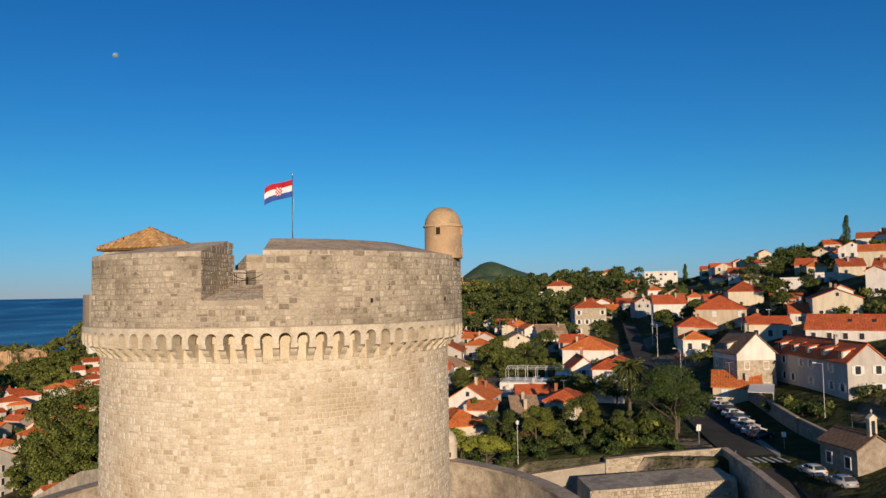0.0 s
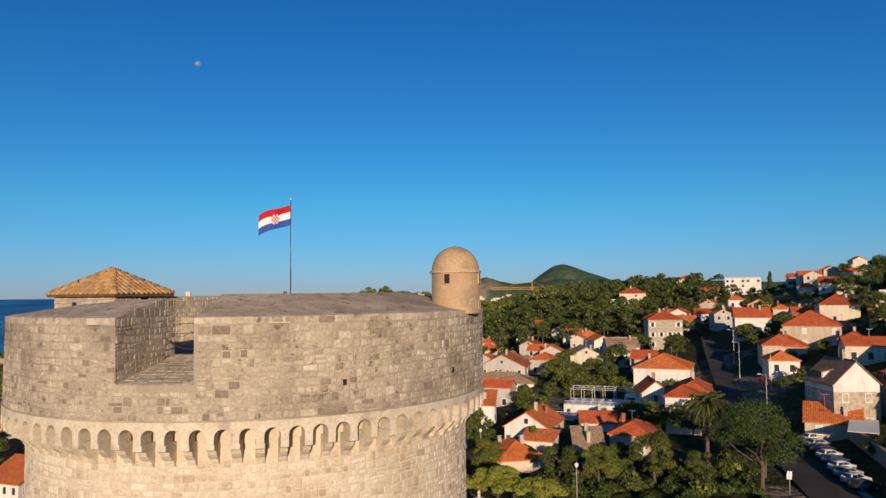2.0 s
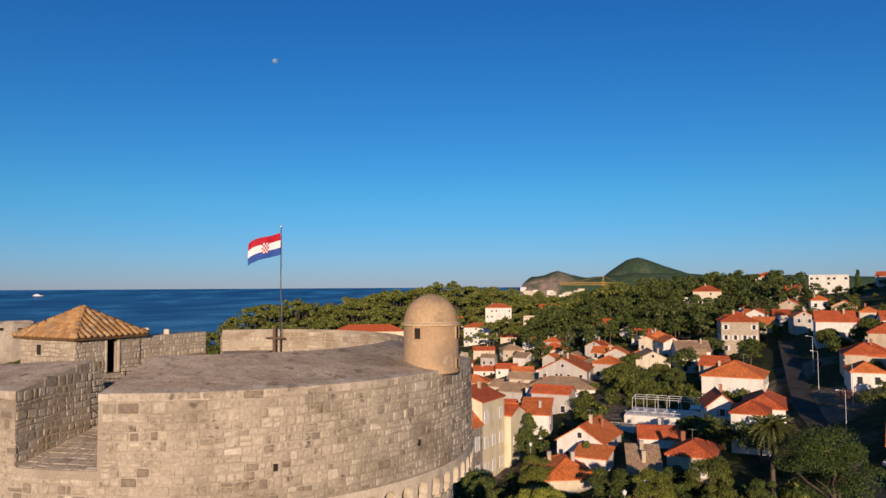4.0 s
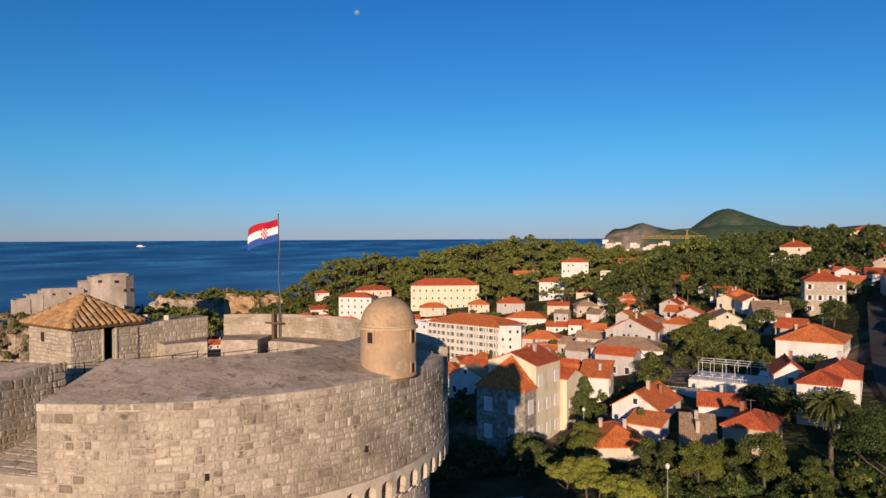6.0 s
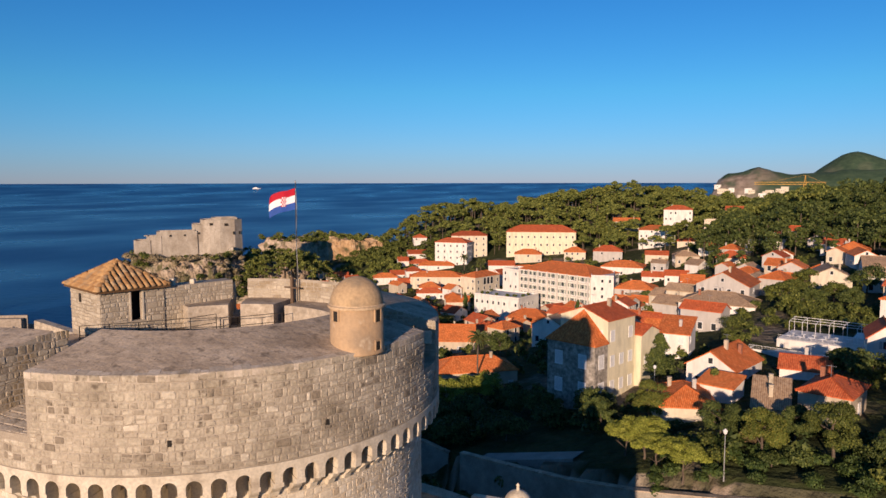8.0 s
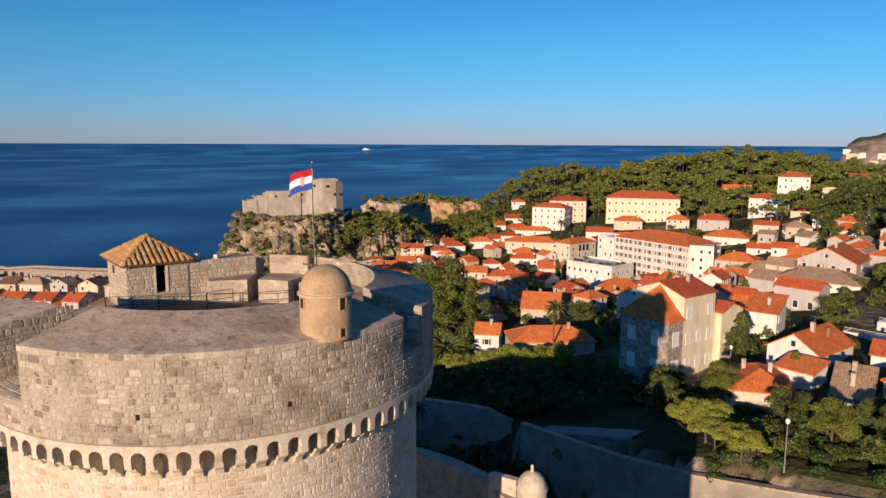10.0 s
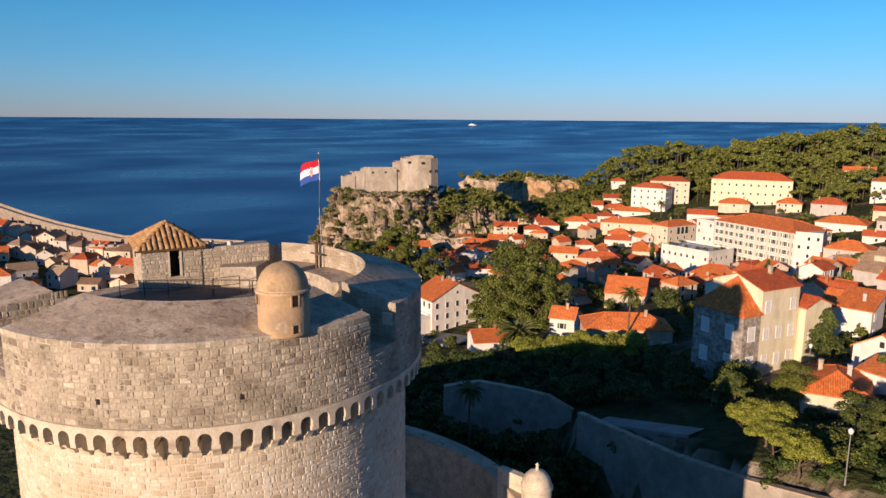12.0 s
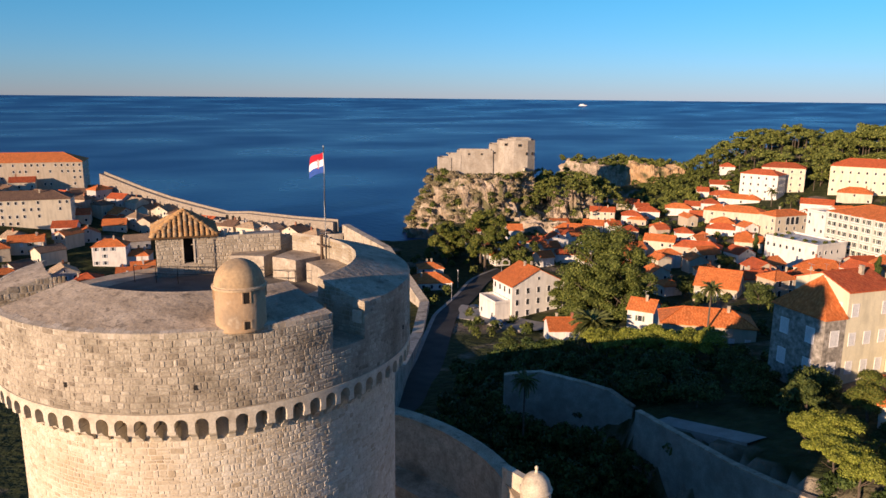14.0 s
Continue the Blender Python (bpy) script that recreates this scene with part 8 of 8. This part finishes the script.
tree("cone", leaf_dark, -5.6, 164.0, 10.0, 3.4, 2, 240, 0.26, "dark pyramidal conifer against the villa", limbs=0)
tree("cone", leaf_olive, 6.0, 150.5, 5.0, 2.2, 3, 120, 0.26, "small conifer between the gardens")
for x, y, h, r, s in ((-104, 205, 33, 13, 11), (-113, 212, 30, 11, 12), (-97, 206, 28, 10.5, 13), (-108, 216, 30, 10, 14), (-103, 201, 21, 11.5, 11), (-112, 205, 20, 10.5, 12), (-95, 203, 19, 9.5, 13)):
    tree("plane", leaf_plane, x, y, h, r, s, 330, 0.42, "tall plane tree with a towering green crown", z=14.0)
for x, y, h, r, s in ((-190, 232, 26, 11.5, 21), (-202, 240, 24, 10.5, 22), (-212, 228, 17, 8, 23), (-178, 240, 17, 8, 24), (-222, 236, 16, 8, 21)):
    tree("plane", leaf_yellow if s % 2 else leaf_olive, x, y, h, r * 0.9, s, 340, 0.5, "spreading plane tree turning yellow by the gate")
for x, y, h, r in ((-53, 157, 6.0, 3.8), (-47, 159, 6.4, 4.0), (-59, 154, 5.6, 3.4), (-41.5, 163, 5.8, 3.6), (-64, 158, 5.4, 3.4), (-56, 160, 6.0, 3.6)):
    tree("round", leaf_lime, x, y, h, r, 31, 260, 0.24, "low yellow-green tree beside the orange house")
for i, (x, y) in enumerate(((-36, 159), (-30, 152), (-40, 148), (-72, 154), (-24, 148), (-32, 142), (-44, 140), (-58, 140), (-68, 144), (-80, 150), (-20, 140), (-14, 146), (-10, 136), (-26, 134), (-36, 134), (-50, 132), (-90, 152))):
    tree("round", leaf_dark, x, y, 3.2 + (i * 7 % 5) * 0.4, 3.2 + (i % 3) * 0.5, 40 + i % 4, 150, 0.3, "dark shaded garden tree below the villa")
GARDEN_NEAR = ((1.5, 205, 6, 3.4), (18, 222, 6, 4.5), (10, 216, 5, 4), (14, 232, 7, 4.5), (24, 240, 7, 5), (2, 228, 5, 4), (34, 246, 7, 4.5), (36, 262, 8, 5), (14, 250, 7, 4), (-14, 215, 6, 4), (-24, 205, 6, 4), (20, 262, 7, 4.4), (58, 268, 8, 4.5), (50, 296, 8, 5), (66, 330, 8, 5), (96, 300, 8, 5), (78, 244, 6, 4), (86, 250, 6, 3.6), (66, 236, 5, 3.6), (70, 226, 5.5, 3.8), (66, 208, 5, 3.4), (62.5, 196, 4.5, 3.2), (62, 182, 5, 3.6), (60.5, 170, 5.0, 3.4), (80, 262, 6, 4), (92, 262, 6.5, 4.2), (74, 304, 6, 4.5), (82, 312, 7, 5), (70, 318, 7, 5), (90, 322, 8, 5))
GARDEN_FAR = ((12, 175, 5.5, 3.2), (36, 152, 7.5, 4.5), (41, 160, 7, 4), (30, 158, 6, 4), (26, 165, 5, 3), (116, 250, 7, 4.5), (122, 240, 6, 4), (106, 226, 6, 3.6), (128, 300, 9, 5), (140, 306, 10, 6), (-40, 330, 7, 4.5), (-46, 322, 6, 4), (-108, 270, 6, 4), (-120, 300, 6, 4), (-60, 215, 6, 3.4), (-66, 226, 6, 4), (-96, 236, 7, 4))
for x, y, h, r in GARDEN_NEAR + GARDEN_FAR:
    if not free(x, y, 0.3 * r):
        continue
    tree("round", leaf_dark if (x + y) % 3 else leaf_olive, x, y, h, r, 50 + int(x) % 3, 130, 0.36, "green garden tree among the houses")
for x, y, h in ((189, 335, 16), (166, 330, 9), (100, 478, 10), (-128, 337, 11), (-52, 268, 9), (-97, 286, 9), (22, 460, 14), (30, 470, 15), (12, 455, 13), (132, 392, 12)):
    tree("column", leaf_deep, x, y, h, h * 0.11, 61, 240, 0.3, "slender dark cypress by the houses", limbs=0)
for x, y, h, r in ((152, 314, 11, 8.0), (160, 372, 6, 4), (112, 470, 8, 6), (118, 462, 7, 6), (190, 300, 5, 4), (176, 290, 5, 3.6)):
    tree("round", leaf_dark, x, y, h, r, 71, 200, 0.5, "dark rounded hilltop tree")
for i, (x, y, h, r) in enumerate(((17, 247, 5.0, 4.0), (22, 236, 4.6, 3.6), (27, 243, 5.0, 4.0), (31, 236, 4.6, 3.6))):
    tree("round", (leaf_olive, leaf_dark)[i % 2], x, y, h, r, 81 + i % 3, 260, 0.26, "dense green garden tree behind the terrace")
for i, (dx, dy) in enumerate(((-10, -5.5), (-7, -5.6), (-2, -5.4), (4, -5.6), (8, -5.2), (10, -1), (10, 3), (-10, 2))):
    tree("bush", leaf_olive, -105.7 + dx * 0.978 + dy * 0.208, 335.1 - dx * 0.208 + dy * 0.978, 1.6, 1.2, 21 + i % 3, 60, 0.3, "green planting on the flat roof terrace", "bush", 28.75, 2)
bush(4.2, 205, 4.2, 4.0, leaf_olive, 15, "large clipped bright green hedge tree on a garden wall", 240)
palm(-101, 200, 14.5, 3.6, "tall slender palm beside the plane trees", 34, 0.3, 15.0)
palm(-74.5, 165.2, 6.5, 5.0, "broad date palm with arching fronds by the road", 60, 0.42)
palm(31.5, 124.0, 11.5, 2.9, "fan palm with shaggy trunk rising over the trees", 40, 0.3)
palm(-48.5, 172.5, 13.0, 2.4, "dark palm standing before the orange house", 30, 0.2)
palm(-44, 113, 9.0, 2.2, "thin palm rising from the ditch", 26, 0.16, 32.0)
for x, y, h in ((-2, 395, 9), (2, 400, 8), (-6, 392, 8), (6, 388, 7), (-178, 443, 9), (-165, 440, 7)):
    palm(x, y, h, 3.0, "distant palm among the town gardens", 26, 0.25)


# ---- street things ----
def street_lamp(x, y, high, label, arm=1.2, turn=0.0, lantern=False):
    ob = thing("street_lamp", x, y, level(x, y), turn, label, "street lamp", "street lamps")
    bm = bmesh.new()
    rod(bm, (0, 0, -0.3), (0, 0, 0.9), 0.11, 0.11, 10)
    rod(bm, (0, 0, 0.9), (0, 0, high), 0.075, 0.05, 10)
    part("pole", bm, steel, ob)
    bm = bmesh.new()
    if lantern:
        lathe(bm, [(0.05, high), (0.2, high + 0.08), (0.3, high + 0.45), (0.26, high + 0.55), (0.01, high + 0.75)], 12)
        part("lantern", bm, white_paint, ob, "pale glass lantern")
        return ob
    rod(bm, (0, 0, high - 0.1), (-arm, 0, high + 0.12), 0.04, None, 8)
    part("arm", bm, steel, ob)
    bm = bmesh.new()
    box(bm, -arm - 0.55, -0.14, high + 0.05, -arm + 0.1, 0.14, high + 0.2, None, 0.03)
    part("lamp_head", bm, white_paint, ob)
    return ob


street_lamp(11.1, 113.1, 5.7, "grey lamp post with pale lantern in the garden", lantern=True)
for x, y, h in ((63.2, 121.1, 9.0), (62.8, 188.9, 9.5), (67.2, 232.9, 10.0), (62.5, 212, 9.5), (53.8, 165, 9.5)):
    street_lamp(x, y, h, "tall grey street lamp with a short arm beside the road")
for x, y in ((-175, 205), (-160, 190), (-184, 236), (-4, 150)):
    street_lamp(x, y, 6.5, "grey lamp post near the town gate", lantern=True)


def car_shape(paint):
    """A small hatchback, 4.1 m long, standing on z = 0 and heading along +x."""
    car = thing("car", 0, 0, 0, 0, "", "car", "parked cars")
    prof = [(-2.02, 0.28), (-2.05, 0.62), (-1.98, 0.88), (-1.72, 0.94), (-1.40, 1.36), (-0.95, 1.46), (0.10, 1.47), (0.62, 1.30), (1.12, 0.96), (1.78, 0.84), (2.02, 0.66), (2.05, 0.32)]
    bm = bmesh.new()
    rows = []
    for x, z in prof:
        w = 0.86 if z < 1.0 else 0.86 - 0.34 * (z - 0.95)
        rows.append([bm.verts.new((x, s * w, z)) for s in (-1, 1)])
    low = [[bm.verts.new((x, s * 0.8, 0.22)) for s in (-1, 1)] for x in (2.0, -2.0)]
    for a, b in zip(rows, rows[1:]):
        bm.faces.new((a[0], a[1], b[1], b[0]))
    for s in (0, 1):
        bm.faces.new([r[s] for r in rows] + [low[0][s], low[1][s]])
    bm.faces.new((rows[-1][0], rows[-1][1], low[0][1], low[0][0]))
    bm.faces.new((low[0][0], low[0][1], low[1][1], low[1][0]))
    bm.faces.new((low[1][0], low[1][1], rows[0][1], rows[0][0]))
    bmesh.ops.bevel(bm, geom=list(bm.edges), offset=0.05, segments=2, affect="EDGES")
    part("body", bm, paint, car, "", True)
    for name, pts in (("windscreen", ((0.20, 1.42), (0.60, 1.29), (1.06, 0.99))), ("rear_window", ((-1.70, 0.98), (-1.42, 1.33), (-1.30, 1.38)))):
        verts, faces = [], []
        for x, z in pts:
            w = 0.74 if z < 1.1 else 0.66
            verts += [(x, -w, z + 0.03), (x, w, z + 0.03)]
        for i in range(len(pts) - 1):
            faces.append((2 * i, 2 * i + 1, 2 * i + 3, 2 * i + 2))
        piece(name, mesh_of(name, verts, faces, [glass_dark]), car)
    for s in (-1, 1):
        for x0, x1, u0, u1 in ((-1.3, -0.42, -1.25, -0.42), (-0.36, 0.78, -0.36, 0.30)):
            verts = [(x0, s * 0.868, 0.98), (x1, s * 0.868, 0.98), (u1, s * 0.745, 1.36), (u0, s * 0.745, 1.36)]
            piece("side_window", mesh_of("side_window", verts, [(0, 1, 2, 3)], [glass_dark]), car)
        for x, nm, mt in ((1.93, "headlight", white_paint), (-2.0, "tail_light", TAIL)):
            bm = bmesh.new()
            box(bm, x - 0.08, s * 0.66 - 0.16, 0.62, x + 0.1, s * 0.66 + 0.16, 0.76, None, 0.03)
            part(nm, bm, mt, car)
        bm = bmesh.new()
        box(bm, 0.55, s * 0.95 - 0.1, 0.98, 0.72, s * 0.95 + 0.1, 1.1, None, 0.03)
        part("mirror", bm, paint, car)
        for x in (-1.28, 1.3):
            wheel = thing("wheel", x, s * 0.80, 0.31)
            wheel.parent = car
            bm = bmesh.new()
            rod(bm, (0, -0.1, 0), (0, 0.1, 0), 0.31, None, 20)
            part("tyre", bm, RUBBER, wheel)
            bm = bmesh.new()
            rod(bm, (0, -0.11, 0), (0, 0.11, 0), 0.19, None, 12)
            part("rim", bm, steel, wheel)
    return car


TAIL = surface("tail_light_red", [(0.0, (0.25, 0.01, 0.01)), (1.0, (0.35, 0.02, 0.02))], 1.0, 0.3, 10.0, 0.0)
RUBBER = surface("tyre_rubber", [(0.0, (0.02, 0.02, 0.02)), (1.0, (0.035, 0.035, 0.035))], 4.0, 0.9, 20.0, 0.0)


def car_paint(name, c):
    m = surface("car_paint_" + name, [(0.0, tuple(v * 0.95 for v in c)), (1.0, c)], 0.5, 0.25, 40.0, 0.0, spec=0.5)
    m.node_tree.nodes["Principled BSDF"].inputs["Coat Weight"].default_value = 0.6
    return m


CARS = {n: car_shape(car_paint(n, c)) for n, c in (("white", (0.72, 0.72, 0.72)), ("silver", (0.42, 0.43, 0.45)), ("dark", (0.03, 0.035, 0.045)), ("blue", (0.04, 0.09, 0.2)))}
first = set()
for colour, x, y, turn in (("white", 48.9, 97.6, 98), ("silver", 49.3, 91.2, 97), ("dark", 51.6, 119.5, 20), ("white", 51.9, 122.6, 20), ("silver", 52.2, 125.7, 20), ("white", 52.6, 128.8, 20), ("blue", 53.0, 131.9, 20), ("white", 53.4, 135.0, 20), ("dark", 53.8, 138.1, 20), ("silver", 54.2, 141.4, 20), ("white", 54.8, 145, 20), ("dark", -146, 189, 40), ("white", -140.5, 192, 30), ("dark", -133, 184, 10), ("blue", -120, 178, -10), ("white", -178, 246, 60), ("dark", 70.5, 240, 75)):
    m = pose(x, y, level(x, y) + (0.42 if x > 0 else 0.45), 0, 0, turn)
    if colour in first:
        ob = copy_thing(CARS[colour], m)
    else:
        first.add(colour)
        ob = CARS[colour]
        ob.matrix_basis = m
    tagged(ob, {"white": "small white hatchback parked at the kerb", "silver": "silver hatchback parked at the roadside", "dark": "black hatchback parked in the row", "blue": "dark blue hatchback parked in the row"}[colour])


def road_sign(x, y, turn, label, high=2.6):
    ob = thing("road_sign", x, y, level(x, y) + 0.3, turn, label, "road sign")
    bm = bmesh.new()
    rod(bm, (0, 0, -0.5), (0, 0, high), 0.035, None, 8)
    part("post", bm, steel, ob)
    bm = bmesh.new()
    box(bm, -0.32, -0.03, high - 0.75, 0.32, 0.0, high, None, 0.01)
    part("plate", bm, white_paint, ob, "white plate")
    return ob


for x, y in ((40.8, 117.5), (41.4, 119.0), (53.6, 96.5), (52.0, 112)):
    road_sign(x, y, 170, "white road sign plate on a grey post")
for i in range(9):
    bm = bmesh.new()
    x, y = 42.0 - 0.3 * i, 108 - i * 3.2
    rod(bm, (0, 0, -0.3), (0, 0, 0.9), 0.05, 0.05, 8)
    lathe(bm, [(0.07, 0.9), (0.07, 0.98), (0.01, 1.04)], 8)
    ob = part("bollard", bm, steel)
    ob.location = (x + 0.9, y, 47.6)
    ob.location.z = level(x, y) + 0.3
    tagged(ob, "slim grey bollard along the wall edge", "bollard", "roadside bollards")

# chapel bellcote
bell = thing("bellcote", 56.1, 95.8, 53.0, 10, "small stone bellcote with an open arch on the chapel", "bellcote")
bm = bmesh.new()
for x0, x1, z0, z1 in ((-0.55, -0.28, -0.6, 1.5), (0.28, 0.55, -0.6, 1.5), (-0.55, 0.55, -1.2, -0.6), (-0.28, 0.28, 1.2, 1.5)):
    box(bm, x0, -0.28, z0, x1, 0.28, z1)
part("stone_frame", bm, pale_stone, bell)
bm = bmesh.new()
vs = [bm.verts.new(p) for p in ((-0.7, -0.35, 1.5), (0.7, -0.35, 1.5), (0, -0.35, 2.1), (-0.7, 0.35, 1.5), (0.7, 0.35, 1.5), (0, 0.35, 2.1))]
for f in ((0, 1, 2), (5, 4, 3), (0, 3, 4, 1), (1, 4, 5, 2), (2, 5, 3, 0)):
    bm.faces.new([vs[i] for i in f])
part("gable", bm, pale_stone, bell)
bm = bmesh.new()
box(bm, -0.05, -0.05, 2.1, 0.05, 0.05, 2.7), box(bm, -0.18, -0.04, 2.4, 0.18, 0.04, 2.5)
part("cross", bm, pale_stone, bell)

# roof terrace with a white steel pergola
deck = thing("terrace_deck", 25.6, 195.5, 44.9, -14, "white walled terrace with railings and steel pergola", "terrace")
bm = bmesh.new()
box(bm, -10, -6, -2, 10, 6, 3.0)
part("base", bm, WALL["white"], deck)
bm = bmesh.new()
for x in np.linspace(-9.5, 9.5, 8):
    rod(bm, (x, 1.5, 3), (x, 1.5, 5.8), 0.05, None, 6), rod(bm, (x, 5.8, 3), (x, 5.8, 6.2), 0.05, None, 6), rod(bm, (x, 1.5, 5.8), (x, 5.8, 6.2), 0.05, None, 6)
for y, z in ((1.5, 5.8), (3.6, 6.0), (5.8, 6.2)):
    rod(bm, (-9.5, y, z), (9.5, y, z), 0.05, None, 6)
part("pergola", bm, white_paint, deck, "white steel pergola frame")
bm = bmesh.new()
box(bm, -14, -12.5, -4, 6, -6.1, 0.9)
for x0, y0, x1, y1 in ((-14, -12.5, 6, -12.25), (-14, -12.25, -13.75, -6.1)):
    box(bm, x0, y0, 0.903, x1, y1, 1.35)
part("lower_terrace", bm, WALL["white"], deck, "white walled lower terrace")
for i in range(7):
    bm = bmesh.new()
    x0 = -13.8 + i * 2.8
    for k in range(9):
        rod(bm, (x0 + k * 0.32, -12.37, 1.35), (x0 + k * 0.32, -12.37, 2.2), 0.02, None, 5)
    rod(bm, (x0, -12.37, 2.2), (x0 + 2.7, -12.37, 2.2), 0.04, None, 6)
    part("railing_panel", bm, white_paint, deck)
for i in range(7):
    bm = bmesh.new()
    x0 = -9.8 + i * 2.8
    for k in range(9):
        rod(bm, (x0 + k * 0.32, -5.8, 3.0), (x0 + k * 0.32, -5.8, 3.9), 0.02, None, 5)
    rod(bm, (x0, -5.8, 3.9), (x0 + 2.7, -5.8, 3.9), 0.035, None, 6), rod(bm, (x0, -5.8, 3.12), (x0 + 2.7, -5.8, 3.12), 0.03, None, 6)
    part("railing_panel", bm, white_paint, deck)
for i, x in enumerate((5.5, 7.5)):
    bm = bmesh.new()
    for sx in (-0.96, 0.92):
        rod(bm, (x + sx, -4.6, 4.97), (x + sx, -0.3, 5.33), 0.04, None, 6)
    awning = part("awning", bm, white_paint, deck, "white slatted awning")
    for k in range(7):
        bm = bmesh.new()
        box(bm, x - 1.0, -4.6 + k * 0.62, 5.0 + 0.05 * k, x + 0.98, -4.02 + k * 0.62, 5.06 + 0.05 * k)
        part("slat", bm, white_paint, awning)
bm = bmesh.new()
for x, y in ((4.6, -4.5), (8.4, -4.5), (4.6, -0.4), (8.4, -0.4)):
    rod(bm, (x, y, 3), (x, y, 5.1), 0.05, None, 6)
part("awning_posts", bm, white_paint, deck)
bm = bmesh.new()
box(bm, -0.45, -0.45, 0.7, 0.45, 0.45, 0.76)
rod(bm, (0, 0, 0), (0, 0, 0.7), 0.05, None, 6)
table_mesh = bpy.data.meshes.new("cafe_table")
bm.to_mesh(table_mesh)
bm.free()
table_mesh.materials.append(white_paint)
for k in range(12):
    table = piece("cafe_table", table_mesh, None, pose(25.6, 195.5, 44.9, 0, 0, -14) @ Matrix.Translation((-8 + (k % 6) * 2.2, -4 + (k // 6) * 3.0, 3.0)))
    tagged(table, "small white square table on the open terrace", "table", "terrace tables")

# café awning by the car park, low walls
awn = thing("cafe_awning", 60, 137.5, level(60, 137.5), 65, "white canvas awning over a café terrace", "awning")
bm = bmesh.new()
box(bm, -6.5, -2.2, 3.0, 6.5, 2.2, 3.08)
part("canvas", bm, white_paint, awn)
for x in (-6.2, -2, 2, 6.2):
    bm = bmesh.new()
    rod(bm, (x, -2.0, -0.5), (x, -2.0, 3.0), 0.05, None, 6)
    part("post", bm, steel, awn)
wall_line("wall_garden", [(57.2, 118, 50.6), (58.2, 128, 51.2), (59.5, 140, 52.0), (61, 152, 53.0)], 0.5, 44, WALL["oldstone"], "low old stone garden wall along the car park")
wall_line("wall_garden_low", [(56.5, 104, 50.0), (56.8, 108, 50.2), (57.2, 117.5, 50.6)], 0.5, 44, WALL["oldstone"], "low stone wall behind the roadside cars")

# day moon and a yacht far out
bm = bmesh.new()
bmesh.ops.create_icosphere(bm, subdivisions=4, radius=19)
bmesh.ops.delete(bm, geom=[v for v in bm.verts if v.co.normalized().dot(towards) < 0.35], context="VERTS")
moon = part("moon", bm, surface("moon_dust", [(0.4, (0.10, 0.22, 0.38)), (0.6, (0.20, 0.34, 0.50))], 0.03, 1.0, 0.2, 0.0), None, "", True)
moon.location = (-1838, 3995, 1441)
tagged(moon, "pale day moon high in the clear sky", "moon")
yacht = thing("yacht", -2780.6, 3216.2, 40.6, 42, "white motor yacht far out on the sea", "yacht")
bm = bmesh.new()
vs = [bm.verts.new(p) for p in ((-22, -4, 4), (18, -4, 4), (26, 0, 5), (18, 4, 4), (-22, 4, 4), (-21, -3, -2), (16, -3, -2), (22, 0, -2), (16, 3, -2), (-21, 3, -2))]
for f in ((0, 1, 2, 3, 4), (9, 8, 7, 6, 5), (0, 5, 6, 1), (1, 6, 7, 2), (2, 7, 8, 3), (3, 8, 9, 4), (4, 9, 5, 0)):
    bm.faces.new([vs[i] for i in f])
part("hull", bm, white_paint, yacht)
bm = bmesh.new()
box(bm, -16, -3, 4, 10, 3, 7.5, None, 0.5), box(bm, -12, -2.5, 7.5, 4, 2.5, 10, None, 0.5)
part("superstructure", bm, white_paint, yacht)

# tower crane and pale blocks on the far headland
crane = thing("tower_crane", 18.7, 708, 36.2, 0, "yellow tower crane rising behind the wood", "crane")
crane_paint = surface("crane_paint", [(0.0, (0.55, 0.30, 0.04)), (1.0, (0.62, 0.36, 0.06))], 1.0, 0.5, 10.0, 0.0)
bm = bmesh.new()
for z in range(0, 44, 4):
    for sx, sy in ((-1, -1), (1, -1), (1, 1), (-1, 1)):
        rod(bm, (sx, sy, z), (sx, sy, z + 4), 0.22, None, 5)
    rod(bm, (-1, -1, z), (1, -1, z + 4), 0.15, None, 5), rod(bm, (1, -1, z), (1, 1, z + 4), 0.15, None, 5)
part("mast", bm, crane_paint, crane)
bm = bmesh.new()
for x in range(-40, 14, 4):
    rod(bm, (x, -0.8, 43), (x + 4, -0.8, 43), 0.2, None, 5), rod(bm, (x, 0.8, 43), (x + 4, 0.8, 43), 0.2, None, 5), rod(bm, (x, 0, 45), (x + 4, 0, 45), 0.2, None, 5)
    rod(bm, (x, -0.8, 43), (x + 2, 0, 45), 0.14, None, 5), rod(bm, (x + 2, 0, 45), (x + 4, 0.8, 43), 0.14, None, 5)
part("jib", bm, crane_paint, crane)
bm = bmesh.new()
for s in (-1, 1):
    rod(bm, (s * 0.8, 0, 44), (0, 0, 51), 0.2, None, 5)
rod(bm, (0, 0, 51), (-28, 0, 45), 0.08, None, 5), rod(bm, (0, 0, 51), (13, 0, 45), 0.08, None, 5)
part("apex", bm, crane_paint, crane)
bm = bmesh.new()
box(bm, 9, -1, 40.5, 13, 1, 43)
part("counterweight", bm, WALL["grey"], crane)
